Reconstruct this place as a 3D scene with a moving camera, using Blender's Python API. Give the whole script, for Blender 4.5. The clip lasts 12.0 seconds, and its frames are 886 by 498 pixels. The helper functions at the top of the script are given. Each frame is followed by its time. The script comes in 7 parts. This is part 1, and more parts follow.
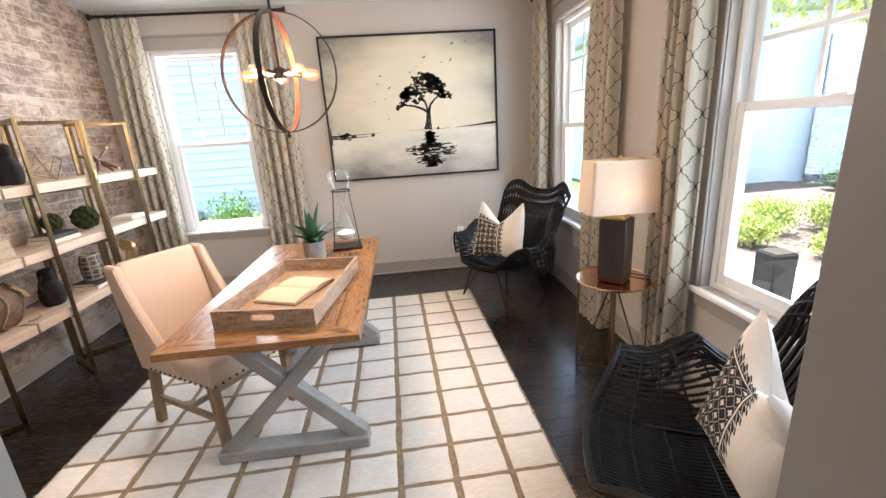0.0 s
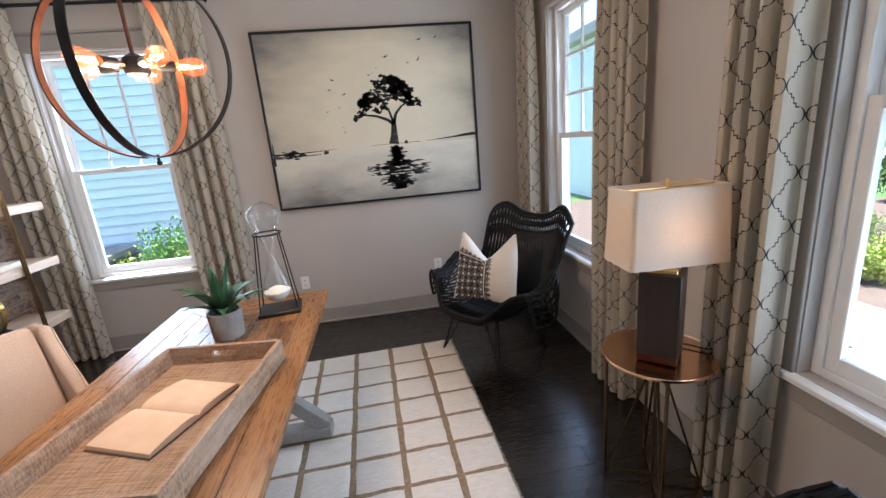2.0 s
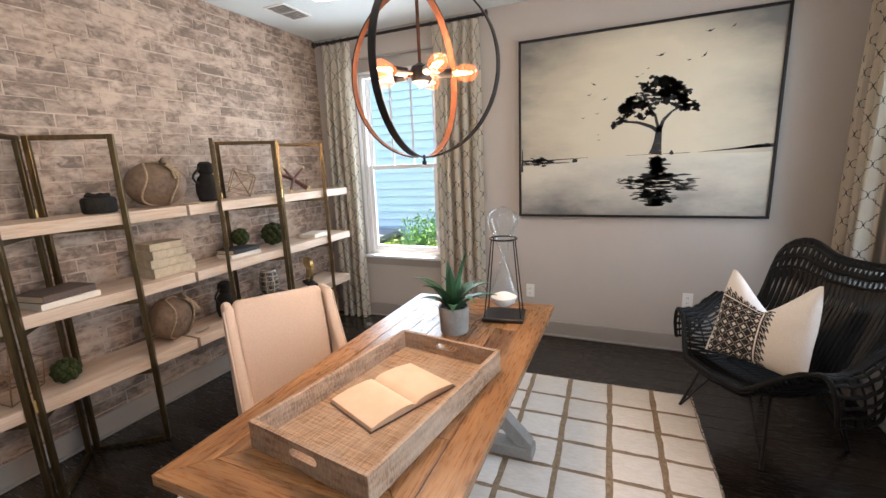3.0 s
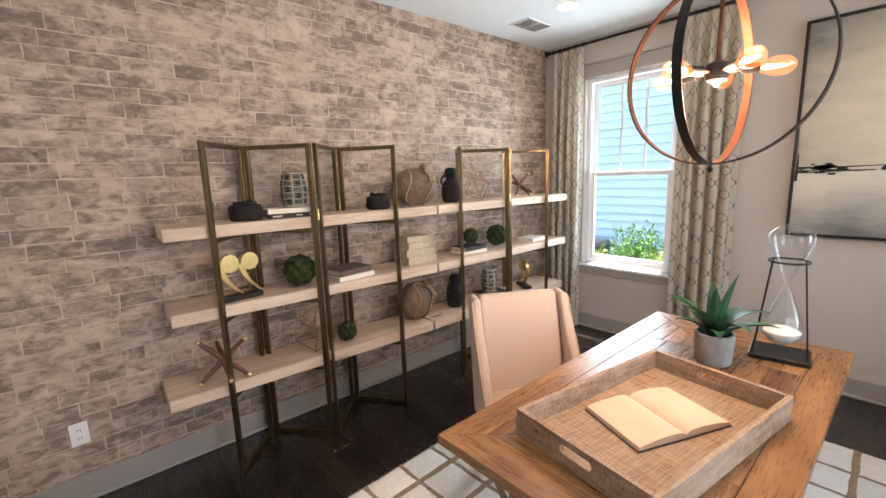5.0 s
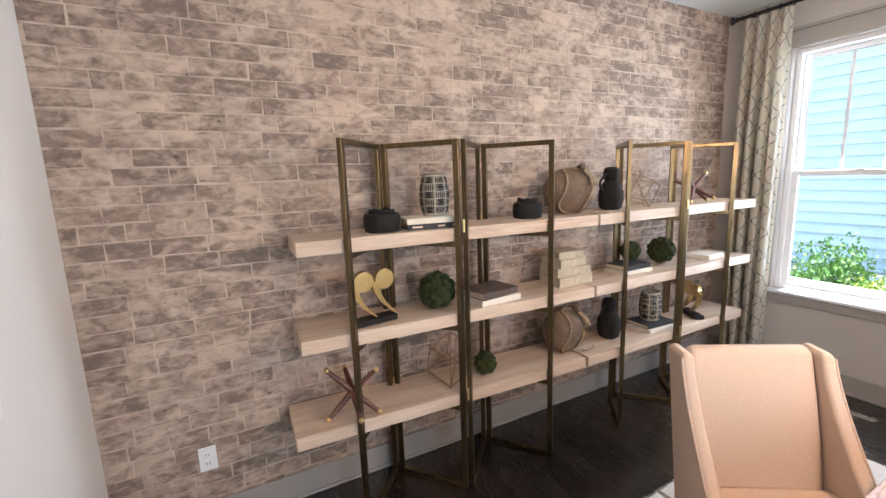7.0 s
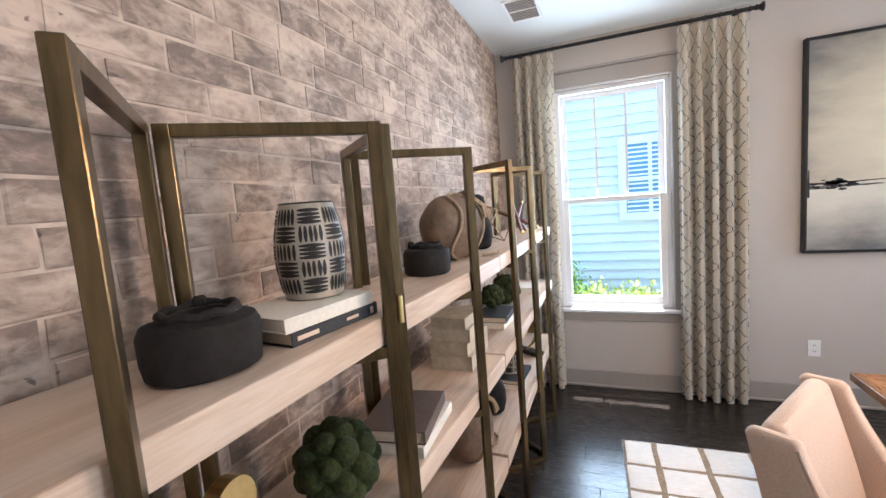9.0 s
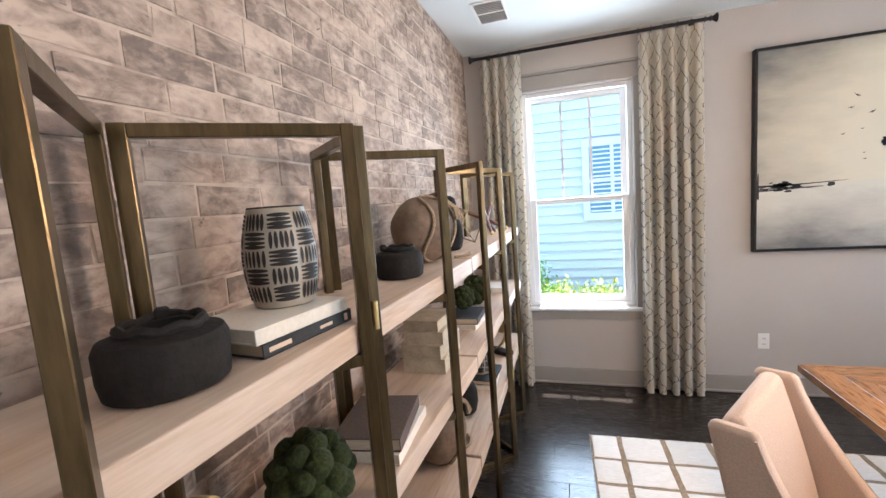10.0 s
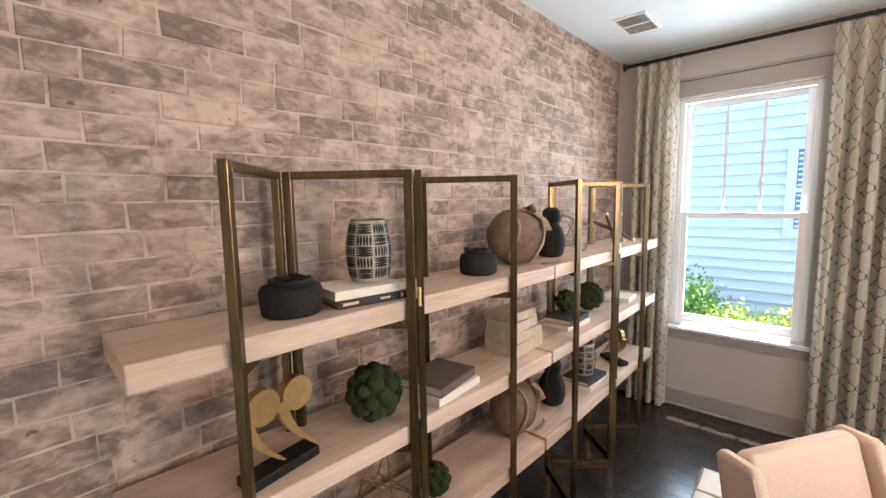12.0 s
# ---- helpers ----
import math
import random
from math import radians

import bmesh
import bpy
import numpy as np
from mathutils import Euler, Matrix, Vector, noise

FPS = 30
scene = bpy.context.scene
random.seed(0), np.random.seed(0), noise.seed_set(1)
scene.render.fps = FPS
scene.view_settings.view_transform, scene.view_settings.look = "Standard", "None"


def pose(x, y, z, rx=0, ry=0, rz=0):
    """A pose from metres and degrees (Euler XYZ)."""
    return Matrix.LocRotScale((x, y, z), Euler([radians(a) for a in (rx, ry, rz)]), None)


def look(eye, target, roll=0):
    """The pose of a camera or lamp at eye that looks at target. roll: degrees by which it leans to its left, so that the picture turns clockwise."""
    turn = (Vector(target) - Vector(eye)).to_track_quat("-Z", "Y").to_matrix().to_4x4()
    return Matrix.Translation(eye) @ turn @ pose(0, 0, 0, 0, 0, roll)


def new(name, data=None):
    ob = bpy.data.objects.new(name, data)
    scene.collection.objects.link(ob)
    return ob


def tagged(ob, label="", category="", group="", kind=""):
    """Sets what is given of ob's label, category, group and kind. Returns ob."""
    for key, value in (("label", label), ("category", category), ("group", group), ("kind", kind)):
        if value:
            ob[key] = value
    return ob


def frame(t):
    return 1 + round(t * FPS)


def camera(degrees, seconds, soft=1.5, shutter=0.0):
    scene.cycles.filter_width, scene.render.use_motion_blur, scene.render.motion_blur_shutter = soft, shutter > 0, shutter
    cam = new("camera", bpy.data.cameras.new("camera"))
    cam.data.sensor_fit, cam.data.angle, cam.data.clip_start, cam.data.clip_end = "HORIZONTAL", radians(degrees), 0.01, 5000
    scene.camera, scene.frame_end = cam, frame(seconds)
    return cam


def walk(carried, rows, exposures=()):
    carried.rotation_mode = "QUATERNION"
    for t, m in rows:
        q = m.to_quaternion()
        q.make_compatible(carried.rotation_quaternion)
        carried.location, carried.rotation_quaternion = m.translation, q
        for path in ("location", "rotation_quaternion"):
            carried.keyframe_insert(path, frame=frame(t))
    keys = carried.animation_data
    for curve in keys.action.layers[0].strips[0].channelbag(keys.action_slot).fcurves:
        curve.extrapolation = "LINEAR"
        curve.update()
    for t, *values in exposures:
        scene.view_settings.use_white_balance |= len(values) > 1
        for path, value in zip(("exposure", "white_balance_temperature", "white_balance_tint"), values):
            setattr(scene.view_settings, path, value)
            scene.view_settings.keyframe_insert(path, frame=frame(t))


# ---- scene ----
cam = camera(93.4, 12.0)
PATH = [
    (0, (0.022, -0.097, 1.519), (0.178, 1.82, 0.972), -3.7),
    (0.5, (0.08, 0.098, 1.503), (0.413, 1.994, 0.962), -4.1),
    (1, (0.13, 0.282, 1.496), (0.653, 2.128, 0.93), -4.3),
    (1.5, (0.136, 0.51, 1.518), (0.723, 2.341, 0.97), -5.0),
    (2, (0.163, 0.705, 1.536), (0.418, 2.623, 1.03), -5.0),
    (2.5, (0.159, 0.834, 1.537), (-0.155, 2.758, 1.089), -3.7),
    (3, (0.11, 0.862, 1.535), (-0.673, 2.658, 1.133), -2.4),
    (3.5, (0.039, 0.804, 1.549), (-1.075, 2.422, 1.177), -2.3),
    (3.7, (0.025, 0.781, 1.56), (-1.192, 2.326, 1.197), -2.3),
    (5.3, (-0.118, 0.663, 1.547), (-1.643, 1.909, 1.199), -1.9),
    (5.5, (-0.136, 0.642, 1.549), (-1.692, 1.848, 1.196), -1.9),
    (6, (-0.247, 0.579, 1.558), (-1.895, 1.653, 1.196), -2.0),
    (6.5, (-0.442, 0.647, 1.56), (-2.184, 1.565, 1.211), -2.1),
    (6.7, (-0.517, 0.684, 1.572), (-2.28, 1.564, 1.227), -2.1),
    (8.3, (-1.506, 0.871, 1.591), (-2.793, 2.388, 1.391), -3.1),
    (8.5, (-1.606, 0.904, 1.591), (-2.755, 2.53, 1.402), -3.5),
    (9, (-1.903, 0.922, 1.575), (-2.641, 2.769, 1.364), -4.4),
    (9.5, (-2.018, 0.924, 1.584), (-2.529, 2.844, 1.353), -5.1),
    (10, (-1.923, 0.927, 1.586), (-2.514, 2.824, 1.361), -4.3),
    (10.5, (-1.751, 0.937, 1.597), (-2.737, 2.668, 1.413), -2.9),
    (11, (-1.628, 0.826, 1.629), (-2.932, 2.333, 1.471), -2.0),
    (11.5, (-1.498, 0.736, 1.636), (-2.922, 2.128, 1.45), -1.8),
    (12, (-1.402, 0.811, 1.653), (-2.745, 2.276, 1.428), -1.0),
]
walk(cam, [(t, look(eye, target, roll)) for t, eye, target, roll in PATH],
     exposures=[(0, 2.62, 6100, 10), (0.5, 2.17, 5750, 10), (1.0, 2.03, 5600, 10), (1.5, 1.95, 5600, 10), (2.5, 1.9, 5850, 10), (3.5, 2.3, 6100, 10), (5.5, 2.24, 6000, 10),
                (6.5, 2.35, 5900, 10), (8.5, 2.48, 5550, 10), (9.5, 2.46, 5600, 10), (10.5, 2.45, 5800, 10), (11.5, 2.38, 6000, 11), (12, 2.36, 5950, 11)])

# the plan: brick wall in the west, picture wall in the north, windows in the east
WX, EX, NY, SY, CZ = -2.72, 1.50, 4.42, 0.17, 2.745

# ---- light ----
world = bpy.data.worlds.new("sky")
scene.world = world
world.use_nodes = True
wn = world.node_tree
sky = wn.nodes.new("ShaderNodeTexSky")
sky.sky_type, sky.sun_disc = "NISHITA", False
sky.sun_elevation, sky.sun_rotation = radians(79), radians(0)
wn.links.new(sky.outputs[0], wn.nodes["Background"].inputs[0])
wn.nodes["Background"].inputs[1].default_value = 0.15


def lamp(name, kind, m, energy, colour=(1, 1, 1), size=0.1, size_y=None, angle=None):
    data = bpy.data.lights.new(name, kind)
    data.energy, data.color = energy, colour
    if kind == "AREA":
        data.size = size
        data.spread = radians(140)
        if size_y:
            data.shape, data.size_y = "RECTANGLE", size_y
    elif kind == "SUN":
        data.angle = radians(angle)
    else:
        data.shadow_soft_size = size
    ob = new(name, data)
    ob.matrix_world = m
    return ob


lamp("sun", "SUN", look((0, 1.9, 10), (0, 0, 0)), 5.0, (1, 0.95, 0.87), angle=0.5)
lamp("window_light_north", "AREA", look((-1.86, 4.50, 1.52), (-1.86, 0, 1.5)), 7.5, (0.86, 0.94, 1.0), 0.8, 1.7)
lamp("window_light_east", "AREA", look((1.62, 3.42, 1.52), (0, 3.42, 1.42)), 6.5, (0.9, 0.96, 1.0), 0.85, 1.7)
lamp("window_light_south_east", "AREA", look((1.62, 1.22, 1.52), (0, 1.22, 1.42)), 7.5, (0.9, 0.96, 1.0), 0.9, 1.7)

# ---- materials ----
def material(name, colour, rough=0.6, metal=0.0):
    m = bpy.data.materials.new(name)
    m.use_nodes = True
    b = m.node_tree.nodes["Principled BSDF"]
    b.inputs["Base Color"].default_value = (*colour, 1)
    b.inputs["Roughness"].default_value = rough
    b.inputs["Metallic"].default_value = metal
    return m


def shader(m):
    return m.node_tree.nodes["Principled BSDF"]


def node(m, kind, **kw):
    n = m.node_tree.nodes.new(kind)
    for k, v in kw.items():
        n.inputs[k].default_value = v
    return n


def link(m, a, b):
    m.node_tree.links.new(a, b)


def ramp(m, fac, stops):
    r = m.node_tree.nodes.new("ShaderNodeValToRGB")
    while len(r.color_ramp.elements) < len(stops):
        r.color_ramp.elements.new(0.5)
    for e, (p, c) in zip(r.color_ramp.elements, stops):
        e.position, e.color = p, (*c, 1)
    link(m, fac, r.inputs[0])
    return r.outputs[0]


def coords(m, scale=(1, 1, 1), which="Object", rot=(0, 0, 0)):
    tc = m.node_tree.nodes.new("ShaderNodeTexCoord")
    mp = m.node_tree.nodes.new("ShaderNodeMapping")
    mp.inputs["Scale"].default_value = scale
    mp.inputs["Rotation"].default_value = rot
    link(m, tc.outputs[which], mp.inputs[0])
    return mp.outputs[0]


def noise_of(m, vec, scale, detail=4, rough=0.55, distort=0.0):
    n = node(m, "ShaderNodeTexNoise", Scale=scale, Detail=detail, Roughness=rough, Distortion=distort)
    link(m, vec, n.inputs["Vector"])
    return n.outputs[0]


def mix(m, fac, a, b, mode="MIX"):
    n = m.node_tree.nodes.new("ShaderNodeMix")
    n.data_type, n.blend_type = "RGBA", mode
    for sock, v in ((n.inputs[0], fac), (n.inputs[6], a), (n.inputs[7], b)):
        if isinstance(v, (int, float)):
            sock.default_value = v
        elif isinstance(v, tuple):
            sock.default_value = (*v, 1)
        else:
            link(m, v, sock)
    return n.outputs[2]


def math_node(m, op, a, b=None, c=None):
    n = m.node_tree.nodes.new("ShaderNodeMath")
    n.operation = op
    for sock, v in zip(n.inputs, (a, b, c)):
        if v is None:
            continue
        if isinstance(v, (int, float)):
            sock.default_value = v
        else:
            link(m, v, sock)
    return n.outputs[0]


def bump(m, height, strength=0.2, dist=0.005):
    n = node(m, "ShaderNodeBump", Strength=strength, Distance=dist)
    link(m, height, n.inputs["Height"])
    link(m, n.outputs[0], shader(m).inputs["Normal"])


def grained(name, dark, light, rough=0.6, scale=(1, 1, 1), size=8.0, detail=6, bumps=0.15, metal=0.0, which="Object", lo=0.3, hi=0.7, fine=None, spread=0.0, dist=0.003):
    """A surface whose colour wanders between two tones, with fine relief."""
    m = material(name, light, rough, metal)
    v = coords(m, scale, which)
    n = noise_of(m, v, size, detail)
    col = ramp(m, n, [(lo, dark), (hi, light)])
    if fine:
        f = noise_of(m, v, fine, 3)
        col = mix(m, 0.35, col, ramp(m, f, [(0.3, dark), (0.7, light)]))
        n = f
    if spread:
        info = m.node_tree.nodes.new("ShaderNodeObjectInfo")
        k = math_node(m, "MULTIPLY_ADD", info.outputs["Random"], spread * 2, 1 - spread)
        hsv = m.node_tree.nodes.new("ShaderNodeHueSaturation")
        link(m, k, hsv.inputs["Value"])
        link(m, col, hsv.inputs["Color"])
        col = hsv.outputs[0]
    link(m, col, shader(m).inputs["Base Color"])
    if bumps:
        bump(m, n, bumps, dist)
    return m


WALL_PAINT = grained("greige_wall_paint", (0.45, 0.415, 0.385), (0.48, 0.445, 0.413), 0.55, size=3, fine=180, bumps=0.06)
TRIM_PAINT = grained("taupe_trim_paint", (0.30, 0.275, 0.25), (0.33, 0.30, 0.275), 0.4, size=4, fine=90, bumps=0.05)
WHITE_WALL = grained("white_wall_paint", (0.74, 0.71, 0.68), (0.78, 0.75, 0.72), 0.5, size=3, fine=180, bumps=0.05)
CEILING_PAINT = grained("white_ceiling_paint", (0.69, 0.73, 0.73), (0.73, 0.77, 0.77), 0.7, size=2, fine=140, bumps=0.08)
VINYL = grained("white_window_vinyl", (0.78, 0.79, 0.80), (0.82, 0.83, 0.84), 0.35, size=4, bumps=0.0)
PLATE = material("white_plastic", (0.8, 0.79, 0.77), 0.35)
DARK_PLASTIC = material("dark_slot", (0.05, 0.05, 0.05), 0.5)
BLACK_METAL = grained("black_iron", (0.012, 0.011, 0.012), (0.03, 0.027, 0.026), 0.42, size=30, bumps=0.08, metal=0.6)
COPPER = grained("warm_copper", (0.075, 0.034, 0.022), (0.13, 0.06, 0.038), 0.45, size=20, bumps=0.04, metal=1.0)
BRASS = grained("antique_brass", (0.062, 0.043, 0.021), (0.175, 0.122, 0.06), 0.29, scale=(1, 1, 0.15), size=40, bumps=0.08, metal=0.9, fine=120)
GOLD = grained("polished_gold", (0.70, 0.50, 0.20), (0.82, 0.62, 0.28), 0.28, size=40, bumps=0.03, metal=1.0)
ROSE_GOLD = grained("rose_gold_tabletop", (0.66, 0.40, 0.24), (0.74, 0.47, 0.30), 0.16, size=10, bumps=0.02, metal=1.0)
LINEN = grained("oatmeal_linen", (0.50, 0.375, 0.29), (0.62, 0.475, 0.375), 0.9, size=260, detail=3, bumps=0.35, dist=0.0015)
CHAIR_WOOD = grained("weathered_oak", (0.20, 0.125, 0.07), (0.38, 0.26, 0.16), 0.6, scale=(6, 6, 0.8), size=9, bumps=0.2, fine=40)
GREY_WOOD = grained("grey_washed_wood", (0.24, 0.228, 0.215), (0.38, 0.365, 0.345), 0.6, scale=(1, 1, 1), size=9, bumps=0.25, fine=70)
RATTAN = grained("black_rattan", (0.004, 0.0036, 0.0034), (0.011, 0.010, 0.0095), 0.46, size=40, bumps=0.15)
shader(RATTAN).inputs["Specular IOR Level"].default_value = 0.2
CUSHION_WHITE = grained("natural_cotton", (0.70, 0.655, 0.60), (0.79, 0.75, 0.70), 0.95, size=220, detail=3, bumps=0.4, dist=0.0015)
PAPER = grained("cream_paper", (0.62, 0.45, 0.315), (0.70, 0.525, 0.385), 0.85, size=14, bumps=0.05)
PAGE_EDGE = grained("page_edges", (0.50, 0.40, 0.28), (0.74, 0.62, 0.46), 0.9, scale=(1, 1, 40), size=20, bumps=0.3)
CONCRETE = grained("grey_concrete", (0.22, 0.205, 0.19), (0.34, 0.32, 0.30), 0.85, size=25, bumps=0.25, fine=120)
BLACK_CLAY = grained("charcoal_clay", (0.010, 0.0085, 0.0075), (0.032, 0.027, 0.0235), 0.8, size=18, bumps=0.5, fine=90)
shader(BLACK_CLAY).inputs["Specular IOR Level"].default_value = 0.2
LEATHER = grained("brown_hide", (0.085, 0.052, 0.032), (0.22, 0.145, 0.09), 0.7, size=12, bumps=0.5, fine=50)
ROPE = grained("jute_rope", (0.22, 0.15, 0.09), (0.42, 0.31, 0.20), 0.9, size=90, bumps=0.5)
MOSS = grained("green_moss", (0.008, 0.012, 0.001), (0.040, 0.052, 0.005), 0.95, size=120, detail=5, bumps=0.9, dist=0.006)
STAR_WOOD = grained("reddish_wood", (0.07, 0.024, 0.016), (0.17, 0.062, 0.038), 0.4, scale=(1, 1, 6), size=14, bumps=0.1)
SUCCULENT = grained("succulent_leaf", (0.012, 0.045, 0.022), (0.04, 0.115, 0.05), 0.45, size=14, bumps=0.1)
SOIL = grained("dark_soil", (0.02, 0.013, 0.008), (0.07, 0.05, 0.03), 0.95, size=60, bumps=0.6)
SAND = grained("white_sand", (0.78, 0.75, 0.70), (0.86, 0.83, 0.79), 0.95, size=300, bumps=0.3)
COVER_DARK = grained("dark_book_cloth", (0.02, 0.02, 0.022), (0.035, 0.034, 0.035), 0.7, size=160, bumps=0.2)
COVER_BROWN = grained("brown_book_cloth", (0.08, 0.054, 0.042), (0.125, 0.088, 0.07), 0.75, size=160, bumps=0.2)
COVER_CREAM = grained("cream_book_cloth", (0.70, 0.63, 0.53), (0.78, 0.71, 0.61), 0.75, size=120, bumps=0.15)
COVER_WORN = grained("worn_ivory_book", (0.34, 0.27, 0.18), (0.57, 0.48, 0.35), 0.85, size=22, bumps=0.4, fine=120)


def tray_wood():
    m = material("whitewashed_rough_sawn_wood", (0.4, 0.3, 0.22), 0.8)
    v = coords(m)
    a = noise_of(m, coords(m, (90, 4, 20)), 3, 4)
    b = noise_of(m, coords(m, (4, 110, 20)), 3, 4)
    big = noise_of(m, v, 6, 4)
    c = ramp(m, a, [(0.38, (0.13, 0.07, 0.038)), (0.62, (0.48, 0.31, 0.195))])
    d = ramp(m, b, [(0.38, (0.16, 0.09, 0.05)), (0.62, (0.52, 0.35, 0.225))])
    col = mix(m, 0.5, c, d)
    col = mix(m, ramp(m, big, [(0.4, (0, 0, 0)), (0.75, (0.6, 0.6, 0.6))]), col, (0.42, 0.34, 0.27))
    link(m, col, shader(m).inputs["Base Color"])
    bump(m, math_node(m, "ADD", a, b), 0.5, 0.002)
    return m


def plank_wood(name, dark, mid, light, rough, axis="y", spread=0.2, size=3.0, knots=False):
    """Boards with long grain and knots; every board is shifted by its own random number."""
    m = material(name, mid, rough)
    info = m.node_tree.nodes.new("ShaderNodeObjectInfo")
    tc = m.node_tree.nodes.new("ShaderNodeTexCoord")
    off = m.node_tree.nodes.new("ShaderNodeVectorMath")
    off.operation = "ADD"
    comb = m.node_tree.nodes.new("ShaderNodeCombineXYZ")
    for s in comb.inputs:
        link(m, math_node(m, "MULTIPLY", info.outputs["Random"], 17.0), s)
    link(m, tc.outputs["Object"], off.inputs[0])
    link(m, comb.outputs[0], off.inputs[1])
    mp = m.node_tree.nodes.new("ShaderNodeMapping")
    mp.inputs["Scale"].default_value = {"x": (0.7, 9, 9), "y": (9, 0.7, 9), "z": (9, 9, 0.7)}[axis]
    link(m, off.outputs[0], mp.inputs[0])
    a = noise_of(m, mp.outputs[0], size, 6, 0.6, 0.7)
    fine = noise_of(m, mp.outputs[0], size * 7, 3)
    big = noise_of(m, off.outputs[0], 2.5, 3)
    col = ramp(m, a, [(0.28, dark), (0.5, mid), (0.72, light)])
    col = mix(m, 0.25, col, ramp(m, fine, [(0.35, dark), (0.65, light)]))
    col = mix(m, math_node(m, "MULTIPLY", big, 0.35), col, dark)
    if knots:
        # rustic boards: smoky stains and a few dark knots
        stain = noise_of(m, mp.outputs[0], 1.1, 4, 0.6, 1.2)
        col = mix(m, ramp(m, stain, [(0.47, (0, 0, 0)), (0.64, (0.8, 0.8, 0.8))]), col, dark)
        kmap = m.node_tree.nodes.new("ShaderNodeMapping")
        kmap.inputs["Scale"].default_value = (1.0, 0.45, 1.0) if axis == "y" else (0.45, 1.0, 1.0)
        link(m, off.outputs[0], kmap.inputs[0])
        vor = m.node_tree.nodes.new("ShaderNodeTexVoronoi")
        vor.inputs["Scale"].default_value = 6.5
        link(m, kmap.outputs[0], vor.inputs["Vector"])
        col = mix(m, ramp(m, vor.outputs["Distance"], [(0.06, (0.95, 0.95, 0.95)), (0.19, (0, 0, 0))]), col, tuple(c * 0.45 for c in dark))
    hsv = m.node_tree.nodes.new("ShaderNodeHueSaturation")
    link(m, math_node(m, "MULTIPLY_ADD", info.outputs["Random"], spread * 2, 1 - spread), hsv.inputs["Value"])
    link(m, col, hsv.inputs["Color"])
    link(m, hsv.outputs[0], shader(m).inputs["Base Color"])
    link(m, ramp(m, fine, [(0.2, (rough - 0.08,) * 3), (0.8, (rough + 0.12,) * 3)]), shader(m).inputs["Roughness"])
    bump(m, fine, 0.09, 0.0015)
    return m


TRAY = tray_wood()
DESK_WOOD = plank_wood("honey_pine_boards_lengthwise", (0.10, 0.040, 0.013), (0.31, 0.142, 0.050), (0.46, 0.245, 0.10), 0.28, "y", 0.24, knots=True)
DESK_WOOD_X = plank_wood("honey_pine_boards_crosswise", (0.10, 0.040, 0.013), (0.31, 0.142, 0.050), (0.46, 0.245, 0.10), 0.28, "x", 0.24, knots=True)
FLOOR_WOOD = plank_wood("dark_walnut_floorboards", (0.006, 0.0045, 0.0035), (0.015, 0.0105, 0.008), (0.036, 0.026, 0.020), 0.22, "x", 0.45)
shader(FLOOR_WOOD).inputs["Specular IOR Level"].default_value = 0.8
SHELF_WOOD = plank_wood("bleached_shelf_board", (0.42, 0.285, 0.19), (0.62, 0.475, 0.355), (0.73, 0.61, 0.50), 0.55, "y", 0.05, size=2.2)


def whitewash(m, where):
    """How thickly the wash lies on the wall: smeared on in wide soft patches over brick and joint alike."""
    mp = m.node_tree.nodes.new("ShaderNodeMapping")
    mp.inputs["Scale"].default_value = (1, 1, 2.3)
    link(m, where, mp.inputs[0])
    broad = noise_of(m, mp.outputs[0], 4.2, 5, 0.6, 0.8)
    mid = noise_of(m, mp.outputs[0], 15.0, 4, 0.55, 0.6)
    return math_node(m, "ADD", math_node(m, "MULTIPLY", broad, 0.6), math_node(m, "MULTIPLY", mid, 0.4))


def wash_colour(m, where):
    return ramp(m, noise_of(m, where, 5.0, 4, 0.6), [(0.3, (0.45, 0.337, 0.258)), (0.7, (0.61, 0.475, 0.375))])


